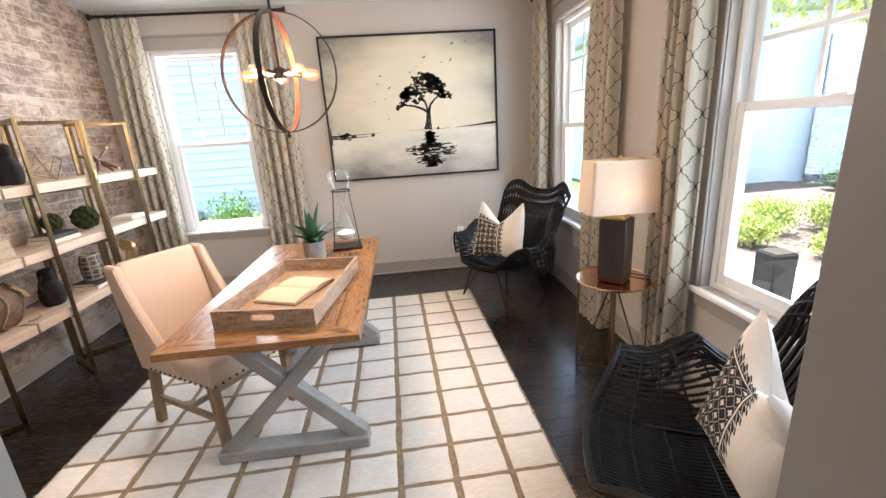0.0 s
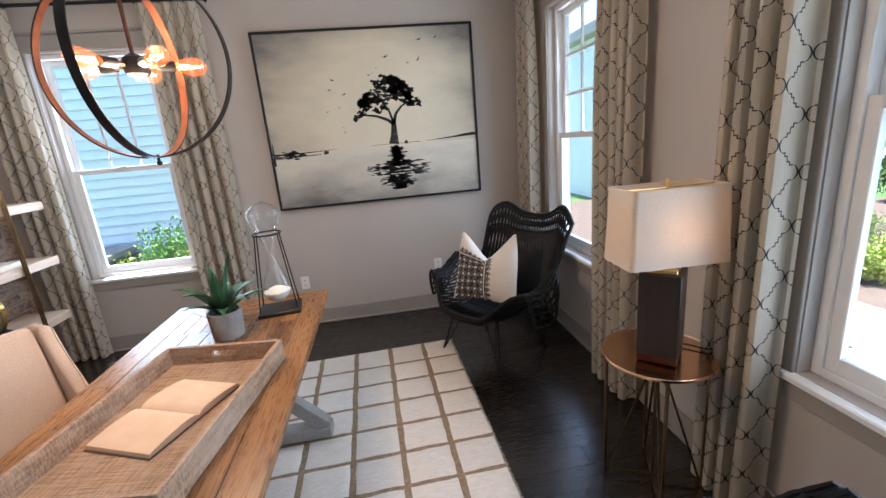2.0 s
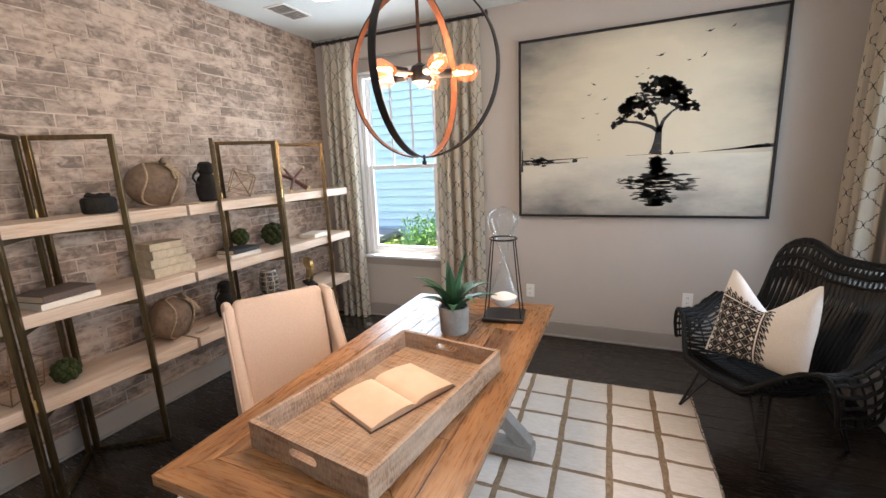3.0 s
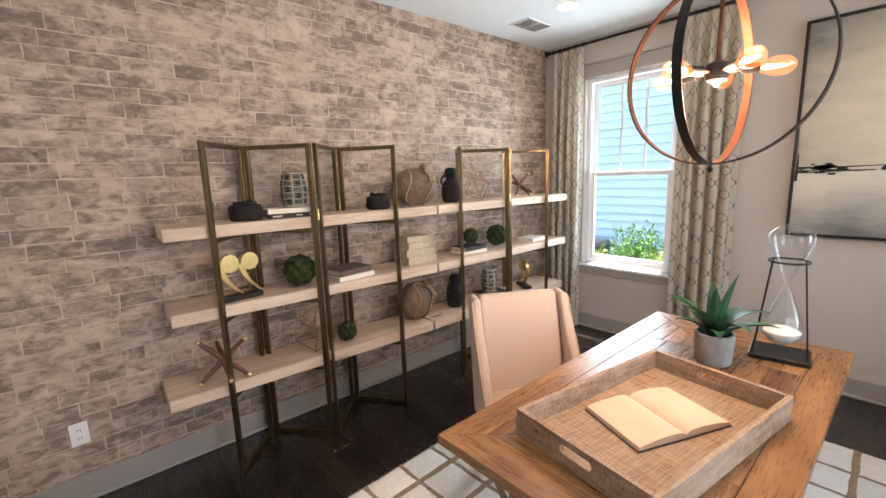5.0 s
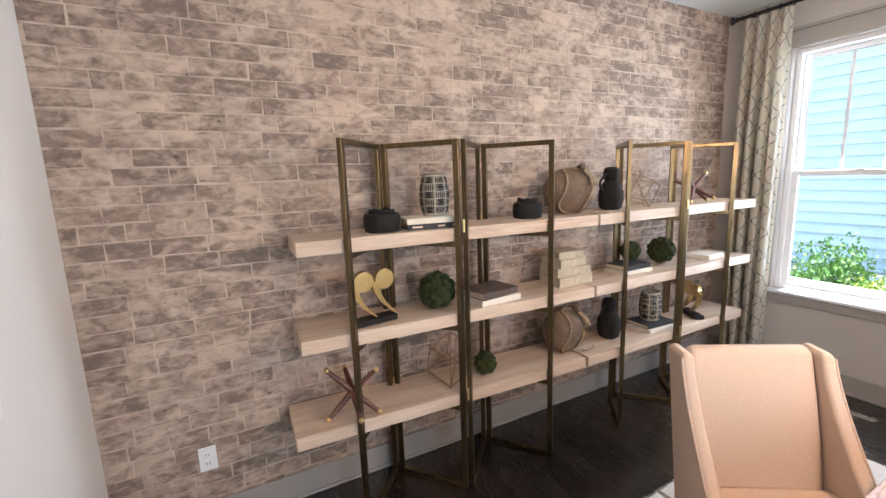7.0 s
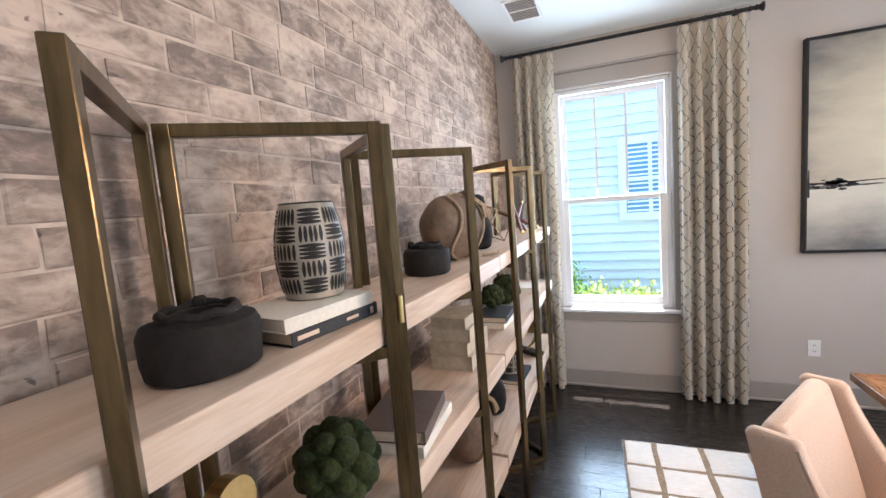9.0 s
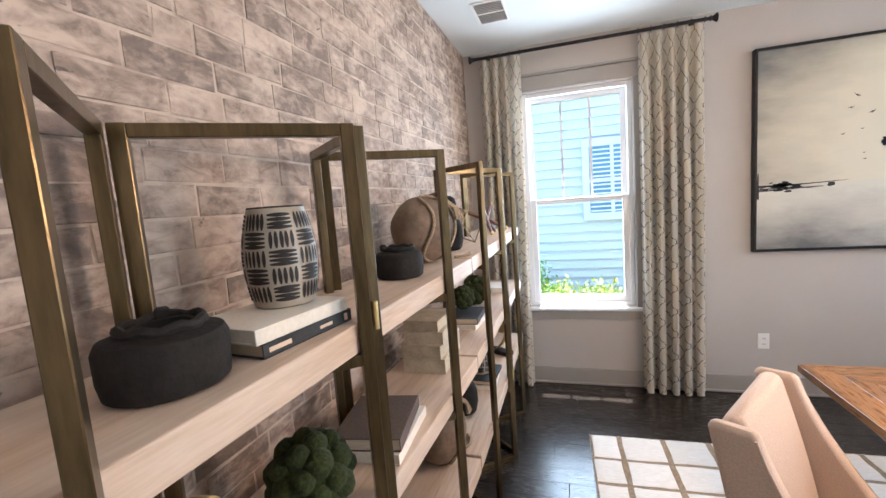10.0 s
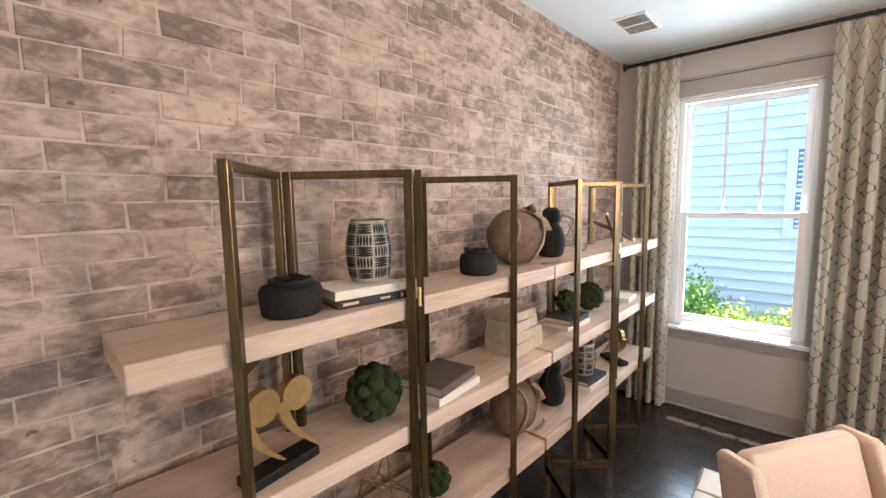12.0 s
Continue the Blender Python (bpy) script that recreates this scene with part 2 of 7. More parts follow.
def brick_material():
    m = material("whitewashed_taupe_brick", (0.3, 0.25, 0.22), 0.75)
    geo = m.node_tree.nodes.new("ShaderNodeNewGeometry")
    info = m.node_tree.nodes.new("ShaderNodeObjectInfo")
    rnd = math_node(m, "FRACT", math_node(m, "ADD", geo.outputs["Random Per Island"], info.outputs["Random"]))
    pos = m.node_tree.nodes.new("ShaderNodeVectorMath")
    pos.operation = "ADD"
    link(m, geo.outputs["Position"], pos.inputs[0])
    comb = m.node_tree.nodes.new("ShaderNodeCombineXYZ")
    link(m, math_node(m, "MULTIPLY", rnd, 9.0), comb.inputs[0])
    link(m, comb.outputs[0], pos.inputs[1])
    mp = m.node_tree.nodes.new("ShaderNodeMapping")
    mp.inputs["Scale"].default_value = (1, 1, 1.5)
    link(m, pos.outputs[0], mp.inputs[0])
    own = noise_of(m, mp.outputs[0], 14, 6, 0.66, 0.8)
    fine = noise_of(m, mp.outputs[0], 60, 4)
    body = ramp(m, math_node(m, "MULTIPLY_ADD", rnd, 0.2, math_node(m, "MULTIPLY_ADD", own, 0.82, 0.0)), [(0.38, (0.10, 0.064, 0.047)), (0.52, (0.195, 0.131, 0.098)), (0.66, (0.33, 0.235, 0.179))])
    body = mix(m, 0.16, body, ramp(m, fine, [(0.3, (0.13, 0.095, 0.08)), (0.7, (0.42, 0.34, 0.29))]))
    w = math_node(m, "ADD", whitewash(m, geo.outputs["Position"]), math_node(m, "MULTIPLY_ADD", own, 0.36, math_node(m, "MULTIPLY_ADD", rnd, 0.07, -0.205)))
    cover = ramp(m, w, [(0.44, (0.12, 0.12, 0.12)), (0.53, (0.48, 0.48, 0.48)), (0.62, (0.86, 0.86, 0.86))])
    col = mix(m, cover, body, wash_colour(m, geo.outputs["Position"]))
    # a few small dark chips where the face has come away
    chip = noise_of(m, mp.outputs[0], 26, 3, 0.5, 0.3)
    col = mix(m, ramp(m, chip, [(0.70, (0, 0, 0)), (0.74, (0.75, 0.75, 0.75))]), col, (0.06, 0.045, 0.04))
    link(m, col, shader(m).inputs["Base Color"])
    bump(m, math_node(m, "ADD", fine, own), 0.3, 0.004)
    return m


BRICK = brick_material()


def mortar_material():
    m = material("pale_mortar", (0.5, 0.42, 0.36), 0.85)
    geo = m.node_tree.nodes.new("ShaderNodeNewGeometry")
    fine = noise_of(m, geo.outputs["Position"], 60, 4)
    bare = ramp(m, noise_of(m, geo.outputs["Position"], 11, 5), [(0.34, (0.22, 0.16, 0.122)), (0.48, (0.45, 0.345, 0.272)), (0.68, (0.60, 0.475, 0.38))])
    cover = ramp(m, whitewash(m, geo.outputs["Position"]), [(0.42, (0, 0, 0)), (0.6, (0.8, 0.8, 0.8))])
    link(m, mix(m, cover, bare, wash_colour(m, geo.outputs["Position"])), shader(m).inputs["Base Color"])
    bump(m, fine, 0.25, 0.003)
    return m


MORTAR = mortar_material()


def curtain_fabric():
    """Cream cloth with a dark trellis line; the pattern runs in metres along the cloth."""
    m = material("cream_trellis_curtain", (0.7, 0.66, 0.58), 0.9)
    uv = m.node_tree.nodes.new("ShaderNodeUVMap")
    sep = m.node_tree.nodes.new("ShaderNodeSeparateXYZ")
    link(m, uv.outputs[0], sep.inputs[0])
    # rows of quatrefoils: each line swells in a round lobe, steps in twice, then swells to the other side
    W, Hh = 0.168, 0.172
    run = math_node(m, "DIVIDE", sep.outputs[1], Hh)
    turn = math_node(m, "MULTIPLY_ADD", math_node(m, "LESS_THAN", math_node(m, "FRACT", run), 0.5), 2.0, -1.0)
    q = math_node(m, "ABSOLUTE", math_node(m, "MULTIPLY", math_node(m, "SUBTRACT", math_node(m, "FRACT", math_node(m, "MULTIPLY", run, 2.0)), 0.5), Hh / 2))
    r1, r2 = 0.0235, 0.0345
    arc = math_node(m, "SQRT", math_node(m, "MAXIMUM", math_node(m, "SUBTRACT", r1 ** 2, math_node(m, "MULTIPLY", q, q)), 0.0))
    lobe = math_node(m, "MULTIPLY", math_node(m, "LESS_THAN", q, r1), 0.010)
    inner = math_node(m, "MULTIPLY_ADD", math_node(m, "LESS_THAN", q, r2), 0.0115, 0.0005)
    g = math_node(m, "MULTIPLY_ADD", arc, 0.76, math_node(m, "ADD", lobe, inner))
    line = None
    for base, sign in ((0.0, 1.0), (W / 2, -1.0)):
        d = math_node(m, "SUBTRACT", math_node(m, "FRACT", math_node(m, "ADD", math_node(m, "DIVIDE", math_node(m, "SUBTRACT", sep.outputs[0], base), W), 0.5)), 0.5)
        d = math_node(m, "MULTIPLY", math_node(m, "MULTIPLY", d, W * sign), turn)
        on = math_node(m, "LESS_THAN", math_node(m, "ABSOLUTE", math_node(m, "SUBTRACT", d, g)), 0.0023)
        for at, mid, half in ((r1, 0.017, 0.0065), (r2, 0.006, 0.0075)):
            ledge = math_node(m, "LESS_THAN", math_node(m, "ABSOLUTE", math_node(m, "SUBTRACT", q, at)), 0.0022)
            on = math_node(m, "MAXIMUM", on, math_node(m, "MULTIPLY", ledge, math_node(m, "LESS_THAN", math_node(m, "ABSOLUTE", math_node(m, "SUBTRACT", d, mid)), half)))
        line = on if line is None else math_node(m, "MAXIMUM", line, on)
    weave = noise_of(m, coords(m), 260, 3)
    cloth = ramp(m, weave, [(0.3, (0.71, 0.655, 0.56)), (0.7, (0.81, 0.755, 0.66))])
    col = mix(m, line, cloth, (0.07, 0.07, 0.075))
    link(m, col, shader(m).inputs["Base Color"])
    bump(m, weave, 0.25, 0.001)
    # a little daylight comes through the cloth
    tr = node(m, "ShaderNodeBsdfTranslucent")
    link(m, col, tr.inputs[0])
    ms = node(m, "ShaderNodeMixShader", Fac=0.3)
    out = m.node_tree.nodes["Material Output"]
    link(m, shader(m).outputs[0], ms.inputs[1])
    link(m, tr.outputs[0], ms.inputs[2])
    link(m, ms.outputs[0], out.inputs[0])
    return m


CURTAIN = curtain_fabric()


def glass(name, tint=(1, 1, 1), rough=0.0, ior=1.45):
    m = material(name, tint, rough)
    b = shader(m)
    b.inputs["Transmission Weight"].default_value = 1.0
    b.inputs["IOR"].default_value = ior
    return m


def pane_glass():
    """Thin window pane: lets light straight through, with a faint mirror gloss."""
    m = bpy.data.materials.new("window_pane")
    m.use_nodes = True
    nt = m.node_tree
    nt.nodes.remove(nt.nodes["Principled BSDF"])
    t = nt.nodes.new("ShaderNodeBsdfTransparent")
    t.inputs[0].default_value = (0.95, 0.98, 1.0, 1)
    g = nt.nodes.new("ShaderNodeBsdfGlossy")
    g.inputs["Roughness"].default_value = 0.02
    lw = nt.nodes.new("ShaderNodeLayerWeight")
    lw.inputs[0].default_value = 0.12
    fr = nt.nodes.new("ShaderNodeMath")
    fr.operation = "MULTIPLY_ADD"
    fr.inputs[1].default_value, fr.inputs[2].default_value = 0.5, 0.02
    nt.links.new(lw.outputs["Facing"], fr.inputs[0])
    mx = nt.nodes.new("ShaderNodeMixShader")
    nt.links.new(fr.outputs[0], mx.inputs[0])
    nt.links.new(t.outputs[0], mx.inputs[1])
    nt.links.new(g.outputs[0], mx.inputs[2])
    nt.links.new(mx.outputs[0], nt.nodes["Material Output"].inputs[0])
    return m


PANE = pane_glass()
CLEAR_GLASS = pane_glass()
CLEAR_GLASS.name = "thin_blown_glass"
CLEAR_GLASS.node_tree.nodes["Layer Weight"].inputs[0].default_value = 0.25


def glowing(name, colour, strength):
    m = material(name, colour, 0.4)
    b = shader(m)
    b.inputs["Emission Color"].default_value = (*colour, 1)
    b.inputs["Emission Strength"].default_value = strength
    return m


FILAMENT = glowing("amber_filament_glow", (1.0, 0.45, 0.17), 15)


def bulb_glass():
    """Amber-tinted clear bulb: a faint orange emission on the glass imitates the glare round the filament."""
    m = pane_glass()
    m.name = "lit_filament_bulb"
    nt = m.node_tree
    nt.nodes["Transparent BSDF"].inputs[0].default_value = (1.0, 0.93, 0.84, 1)
    nt.nodes["Math"].inputs[1].default_value = 0.07
    # glare halo put into the glass as emission; the filament is the lit part
    e = nt.nodes.new("ShaderNodeEmission")
    e.inputs[0].default_value, e.inputs[1].default_value = (1.0, 0.19, 0.04, 1), 0.15
    add = nt.nodes.new("ShaderNodeAddShader")
    nt.links.new(nt.nodes["Mix Shader"].outputs[0], add.inputs[0])
    nt.links.new(e.outputs[0], add.inputs[1])
    nt.links.new(add.outputs[0], nt.nodes["Material Output"].inputs[0])
    return m


BULB = bulb_glass()

# ---- mesh helpers ----
def obj(name, bm, mat, smooth=False, parent=None):
    me = bpy.data.meshes.new(name)
    bmesh.ops.recalc_face_normals(bm, faces=bm.faces)
    bm.to_mesh(me)
    bm.free()
    if mat:
        me.materials.append(mat)
    if smooth:
        for p in me.polygons:
            p.use_smooth = True
        me.set_sharp_from_angle(angle=radians(38))
    ob = new(name, me)
    ob.parent = parent
    return ob


def part(name, bm, mat, parent, label="", smooth=False):
    ob = obj(name, bm, mat, smooth, parent)
    return tagged(ob, label) if label else ob


def thing(name, label, category, at=None, group="", kind=""):
    ob = new(name)
    ob.empty_display_size = 0.1
    if at is not None:
        ob.matrix_world = at
    return tagged(ob, label, category, group, kind)


def structure(name, bm, mat, label, category, smooth=False):
    return tagged(obj(name, bm, mat, smooth), label, category, kind="structure")


def box(bm, x0, x1, y0, y1, z0, z1, bevel=0.0, seg=1, m=None):
    r = bmesh.ops.create_cube(bm, size=1.0)
    vs = r["verts"]
    for v in vs:
        v.co = Vector((x0 + (v.co.x + 0.5) * (x1 - x0), y0 + (v.co.y + 0.5) * (y1 - y0), z0 + (v.co.z + 0.5) * (z1 - z0)))
    if bevel:
        es = list({e for v in vs for e in v.link_edges})
        r = bmesh.ops.bevel(bm, geom=es, offset=bevel, segments=seg, affect="EDGES", profile=0.5)
        vs = list({v for f in r["faces"] for v in f.verts} | {v for v in vs if v.is_valid})
    if m is not None:
        bmesh.ops.transform(bm, matrix=m, verts=vs)
    return vs


def boxes(*lists, bevel=0.0, seg=1):
    bm = bmesh.new()
    for b in lists:
        box(bm, *b, bevel=bevel, seg=seg)
    return bm


def bar(bm, a, b, w, h, bevel=0.002, up=(0, 0, 1)):
    """A square bar from a to b."""
    a, b = Vector(a), Vector(b)
    d = (b - a)
    q = d.to_track_quat("Z", "Y") if abs(d.normalized().z) > 0.98 else d.to_track_quat("Z", "Y")
    z = d.normalized()
    u = Vector(up)
    if abs(z.dot(u)) > 0.98:
        u = Vector((0, 1, 0))
    x = u.cross(z).normalized()
    y = z.cross(x)
    m = Matrix((x, y, z)).transposed().to_4x4()
    m.translation = a
    box(bm, -w / 2, w / 2, -h / 2, h / 2, 0, d.length, bevel, 1, m)


def tube(bm, pts, r, n=6, closed=False, caps=True):
    """A round rod along points; r is a number or a list."""
    pts = [Vector(p) for p in pts]
    k = len(pts)
    rs = r if isinstance(r, (list, tuple)) else [r] * k
    rings, prev = [], None
    for i, p in enumerate(pts):
        if closed:
            d = pts[(i + 1) % k] - pts[i - 1]
        else:
            d = pts[min(i + 1, k - 1)] - pts[max(i - 1, 0)]
        d.normalize()
        if prev is None:
            u = Vector((0, 0, 1)) if abs(d.z) < 0.9 else Vector((1, 0, 0))
            x = u.cross(d).normalized()
        else:
            x = (prev - d * prev.dot(d)).normalized()
        prev = x
        y = d.cross(x)
        rings.append([bm.verts.new(p + rs[i] * (math.cos(2 * math.pi * j / n) * x + math.sin(2 * math.pi * j / n) * y)) for j in range(n)])
    last = k if closed else k - 1
    for i in range(last):
        a, b = rings[i], rings[(i + 1) % k]
        for j in range(n):
            bm.faces.new((a[j], a[(j + 1) % n], b[(j + 1) % n], b[j]))
    if caps and not closed:
        bm.faces.new(rings[0][::-1])
        bm.faces.new(rings[-1])
    return bm


def lathe(bm, profile, n=28, m=None, closed_ends=True):
    """Turns (radius, height) pairs about z."""
    rings = []
    made = []
    for r, z in profile:
        ring = [bm.verts.new((r * math.cos(2 * math.pi * j / n), r * math.sin(2 * math.pi * j / n), z)) for j in range(n)]
        rings.append(ring)
        made += ring
    for a, b in zip(rings, rings[1:]):
        for j in range(n):
            bm.faces.new((a[j], a[(j + 1) % n], b[(j + 1) % n], b[j]))
    if closed_ends:
        bm.faces.new(rings[0][::-1])
        bm.faces.new(rings[-1])
    if m is not None:
        bmesh.ops.transform(bm, matrix=m, verts=made)
    return made


def ball(bm, r, at=(0, 0, 0), squash=(1, 1, 1), sub=2):
    vs = bmesh.ops.create_icosphere(bm, subdivisions=sub, radius=r)["verts"]
    for v in vs:
        v.co = Vector((v.co.x * squash[0] + at[0], v.co.y * squash[1] + at[1], v.co.z * squash[2] + at[2]))
    return vs


def rough_up(bm, amount, scale, seed=0.0):
    for v in bm.verts:
        v.co += noise.noise_vector(v.co * scale + Vector((seed, seed * 2, seed))) * amount


def wall_with_holes(axis, face, back, lo, hi, z0, z1, holes):
    """A wall of real thickness in pieces round its openings. axis 'x': it runs along y at x=face."""
    bm = bmesh.new()

    def piece(a, b, c, d):
        if b - a < 1e-4 or d - c < 1e-4:
            return
        f0, f1 = min(face, back), max(face, back)
        if axis == "x":
            box(bm, f0, f1, a, b, c, d)
        else:
            box(bm, a, b, f0, f1, c, d)
    at = lo
    for a, b, c, d in sorted(holes):
        piece(at, a, z0, z1)
        piece(a, b, z0, c)
        piece(a, b, d, z1)
        at = b
    piece(at, hi, z0, z1)
    return bm


# ---- setting ----
NW = (-2.27, -1.455, 0.655, 2.39)      # north window opening: x0 x1 z0 z1
E1 = (3.02, 3.90, 0.655, 2.39)         # east windows: y0 y1 z0 z1
E2 = (0.80, 1.80, 0.655, 2.39)
wall_north = structure("wall_north", wall_with_holes("y", NY, NY + 0.16, WX - 0.12, EX + 0.16, -0.1, CZ + 0.1, [NW]), WALL_PAINT, "warm greige painted wall with a window", "wall")
wall_east = structure("wall_east", wall_with_holes("x", EX, EX + 0.16, -2.2, NY, -0.1, CZ + 0.1, [E1, E2]), WALL_PAINT, "warm greige painted wall with two windows", "wall")
DOOR = (-0.267, 0.327)
wall_south = structure("wall_south", wall_with_holes("y", SY, SY - 0.12, WX, EX, -0.1, CZ + 0.1, [(-1.56, -0.72, -0.1, 2.05), (DOOR[0] - 0.012, DOOR[1] + 0.012, -0.1, 2.2)]), WHITE_WALL, "white painted wall with a doorway", "wall")
wall_west = structure("wall_west", boxes((WX - 0.12, WX, -2.2, NY, -0.1, CZ + 0.1)), MORTAR, "whitewashed brick accent wall with pale mortar", "brick wall")
wall_hall = structure("wall_hall", boxes((WX, EX, -2.2, -2.08, -0.1, CZ + 0.1)), WHITE_WALL, "plain white hallway wall", "wall")
ceiling = structure("ceiling", boxes((WX - 0.12, EX + 0.16, -2.2, NY + 0.16, CZ, CZ + 0.1)), CEILING_PAINT, "smooth white painted ceiling", "ceiling")
floor = structure("floor", boxes((WX - 0.12, EX + 0.16, -2.2, NY + 0.16, -0.1, -0.012)), DARK_PLASTIC, "dark walnut plank floor with a satin sheen", "floor")

# baseboards with a rounded quarter strip at the floor
def skirting(name, a, b, inward):
    bm = bmesh.new()
    (x0, y0), (x1, y1) = a, b
    ix, iy = inward
    t, h = 0.016, 0.135
    box(bm, min(x0, x1, x0 + ix * t, x1 + ix * t), max(x0, x1, x0 + ix * t, x1 + ix * t), min(y0, y1, y0 + iy * t, y1 + iy * t), max(y0, y1, y0 + iy * t, y1 + iy * t), 0, h, 0.004)
    s = 0.03
    box(bm, min(x0, x1, x0 + ix * s, x1 + ix * s), max(x0, x1, x0 + ix * s, x1 + ix * s), min(y0, y1, y0 + iy * s, y1 + iy * s), max(y0, y1, y0 + iy * s, y1 + iy * s), 0, 0.018, 0.006, 2)
    return structure(name, bm, TRIM_PAINT, "taupe painted baseboard", "baseboard")


skirting("baseboard", (WX + 0.004, NY), (EX, NY), (0, -1))
skirting("baseboard", (EX, SY), (EX, NY - 0.03), (-1, 0))
skirting("baseboard", (WX + 0.004, SY), (WX + 0.004, NY - 0.03), (1, 0))
skirting("baseboard", (WX + 0.03, SY), (-1.66, SY), (0, 1))


def window(name, axis, opening, face, out, mid_z, label, rows=1, cols=3, stool=0.05):
    """A double-hung window: recessed frame, two sashes, muntins in the upper one, stool and apron."""
    a0, a1, z0, z1 = opening
    w = thing(name, label, "window", kind="structure")

    def bx(bm, a, b, d0, d1, c, d, bevel=0.003):
        lo, hi = sorted((face + out * d0, face + out * d1))
        if axis == "y":
            box(bm, a, b, lo, hi, c, d, bevel)
        else:
            box(bm, lo, hi, a, b, c, d, bevel)

    j = 0.035
    bm = bmesh.new()
    bx(bm, a0, a0 + j, 0.05, 0.15, z0, z1)
    bx(bm, a1 - j, a1, 0.05, 0.15, z0, z1)
    bx(bm, a0 + j, a1 - j, 0.05, 0.15, z1 - j, z1)
    bx(bm, a0 + j, a1 - j, 0.05, 0.15, z0, z0 + 0.03)
    part("window_frame", bm, VINYL, w, "white vinyl window frame")
    s = 0.042
    b0, b1 = a0 + j, a1 - j
    for nm, c0, c1, d0, d1 in (("lower_sash", z0 + 0.03, mid_z + 0.02, 0.06, 0.09), ("upper_sash", mid_z - 0.02, z1 - j, 0.094, 0.124)):
        bm = bmesh.new()
        bx(bm, b0, b0 + s, d0, d1, c0, c1)
        bx(bm, b1 - s, b1, d0, d1, c0, c1)
        bx(bm, b0 + s, b1 - s, d0, d1, c0, c0 + (0.055 if nm[0] == "l" else 0.04))
        bx(bm, b0 + s, b1 - s, d0, d1, c1 - 0.04, c1)
        sash = part(nm, bm, VINYL, w, "white vinyl sash")
        bm = bmesh.new()
        dm = (d0 + d1) / 2
        bx(bm, b0 + s - 0.004, b1 - s + 0.004, dm - 0.002, dm + 0.002, c0 + 0.035, c1 - 0.036, 0)
        p = part("pane", bm, PANE, sash, "clear window glass")
        p.visible_shadow = False
        if nm[0] == "u":
            for i in range(1, cols):
                bm = bmesh.new()
                x = b0 + s + (b1 - b0 - 2 * s) * i / cols
                bx(bm, x - 0.010, x + 0.010, dm - 0.008, dm + 0.008, c0 + 0.035, c1 - 0.036, 0.002)
                part("muntin", bm, VINYL, sash)
            for i in range(1, rows):
                bm = bmesh.new()
                z = c0 + 0.04 + (c1 - c0 - 0.08) * i / rows
                bx(bm, b0 + s, b1 - s, dm - 0.009, dm + 0.009, z - 0.010, z + 0.010, 0.002)
                part("muntin", bm, VINYL, sash)
    bm = bmesh.new()
    bx(bm, (a0 + a1) / 2 - 0.03, (a0 + a1) / 2 + 0.03, 0.045, 0.062, mid_z + 0.014, mid_z + 0.026, 0.002)
    part("sash_lock", bm, VINYL, w)
    # painted casing in the wall's recess, stool and apron
    bm = bmesh.new()
    bx(bm, a0 - 0.05, a1 + 0.05, -0.035, 0.052, z0 - 0.03, z0 - 0.002, 0.006)
    part("window_sill", bm, VINYL, w, "white painted window stool")
    bm = bmesh.new()
    bx(bm, a0 - 0.03, a1 + 0.03, -0.016, -0.001, z0 - 0.10, z0 - 0.032, 0.003)
    part("apron", bm, TRIM_PAINT, w, "taupe painted apron under the sill")
    bm = bmesh.new()
    bx(bm, a0 - 0.07, a0 - 0.004, -0.016, -0.001, z0 - 0.002, z1 + 0.004, 0.003)
    part("side_casing", bm, TRIM_PAINT, w, "taupe painted casing")
    bm = bmesh.new()
    bx(bm, a1 + 0.004, a1 + 0.07, -0.016, -0.001, z0 - 0.002, z1 + 0.004, 0.003)
    part("side_casing", bm, TRIM_PAINT, w, "taupe painted casing")
    bm = bmesh.new()
    bx(bm, a0 - 0.07, a1 + 0.07, -0.018, -0.001, z1 + 0.006, z1 + 0.115, 0.003)
    bx(bm, a0 - 0.085, a1 + 0.085, -0.03, -0.001, z1 + 0.117, z1 + 0.137, 0.004)
    part("head_casing", bm, TRIM_PAINT, w, "taupe painted head casing with a cap")
    return w


window("window_1", "y", NW, NY, 1, 1.52, "white double-hung window facing a sided house", rows=1, cols=3)
window("window_2", "x", E1, EX, 1, 1.49, "white double-hung window beside patterned curtains", rows=3, cols=3)
window("window_3", "x", E2, EX, 1, 1.535, "white double-hung window looking onto the porch", rows=3, cols=3)

# doorway jambs, and the closed second door beside the brick wall
bm = boxes((DOOR[1] - 0.001, DOOR[1] + 0.012, SY - 0.124, SY + 0.003, 0, 2.2), bevel=0.002)
box(bm, DOOR[1] + 0.02, DOOR[1] + 0.105, SY + 0.0015, SY + 0.017, 0, 2.28, 0.004)
structure("door_casing", bm, TRIM_PAINT, "taupe painted doorway casing", "door casing")
bm = boxes((DOOR[0] - 0.012, DOOR[0] + 0.001, SY - 0.124, SY + 0.003, 0, 2.2), bevel=0.002)
box(bm, DOOR[0] - 0.105, DOOR[0] - 0.02, SY + 0.0015, SY + 0.017, 0, 2.28, 0.004)
structure("door_casing", bm, TRIM_PAINT, "taupe painted doorway casing", "door casing")
bm = boxes((-1.65, -1.56, SY + 0.001, SY + 0.02, 0, 2.14), (-0.72, -0.63, SY + 0.001, SY + 0.02, 0, 2.14), (-1.56, -0.72, SY + 0.001, SY + 0.02, 2.052, 2.14), bevel=0.003)
structure("door_casing", bm, TRIM_PAINT, "taupe painted casing round a closed door", "door casing")
door = thing("door_1", "closed taupe painted panel door", "door", kind="structure")
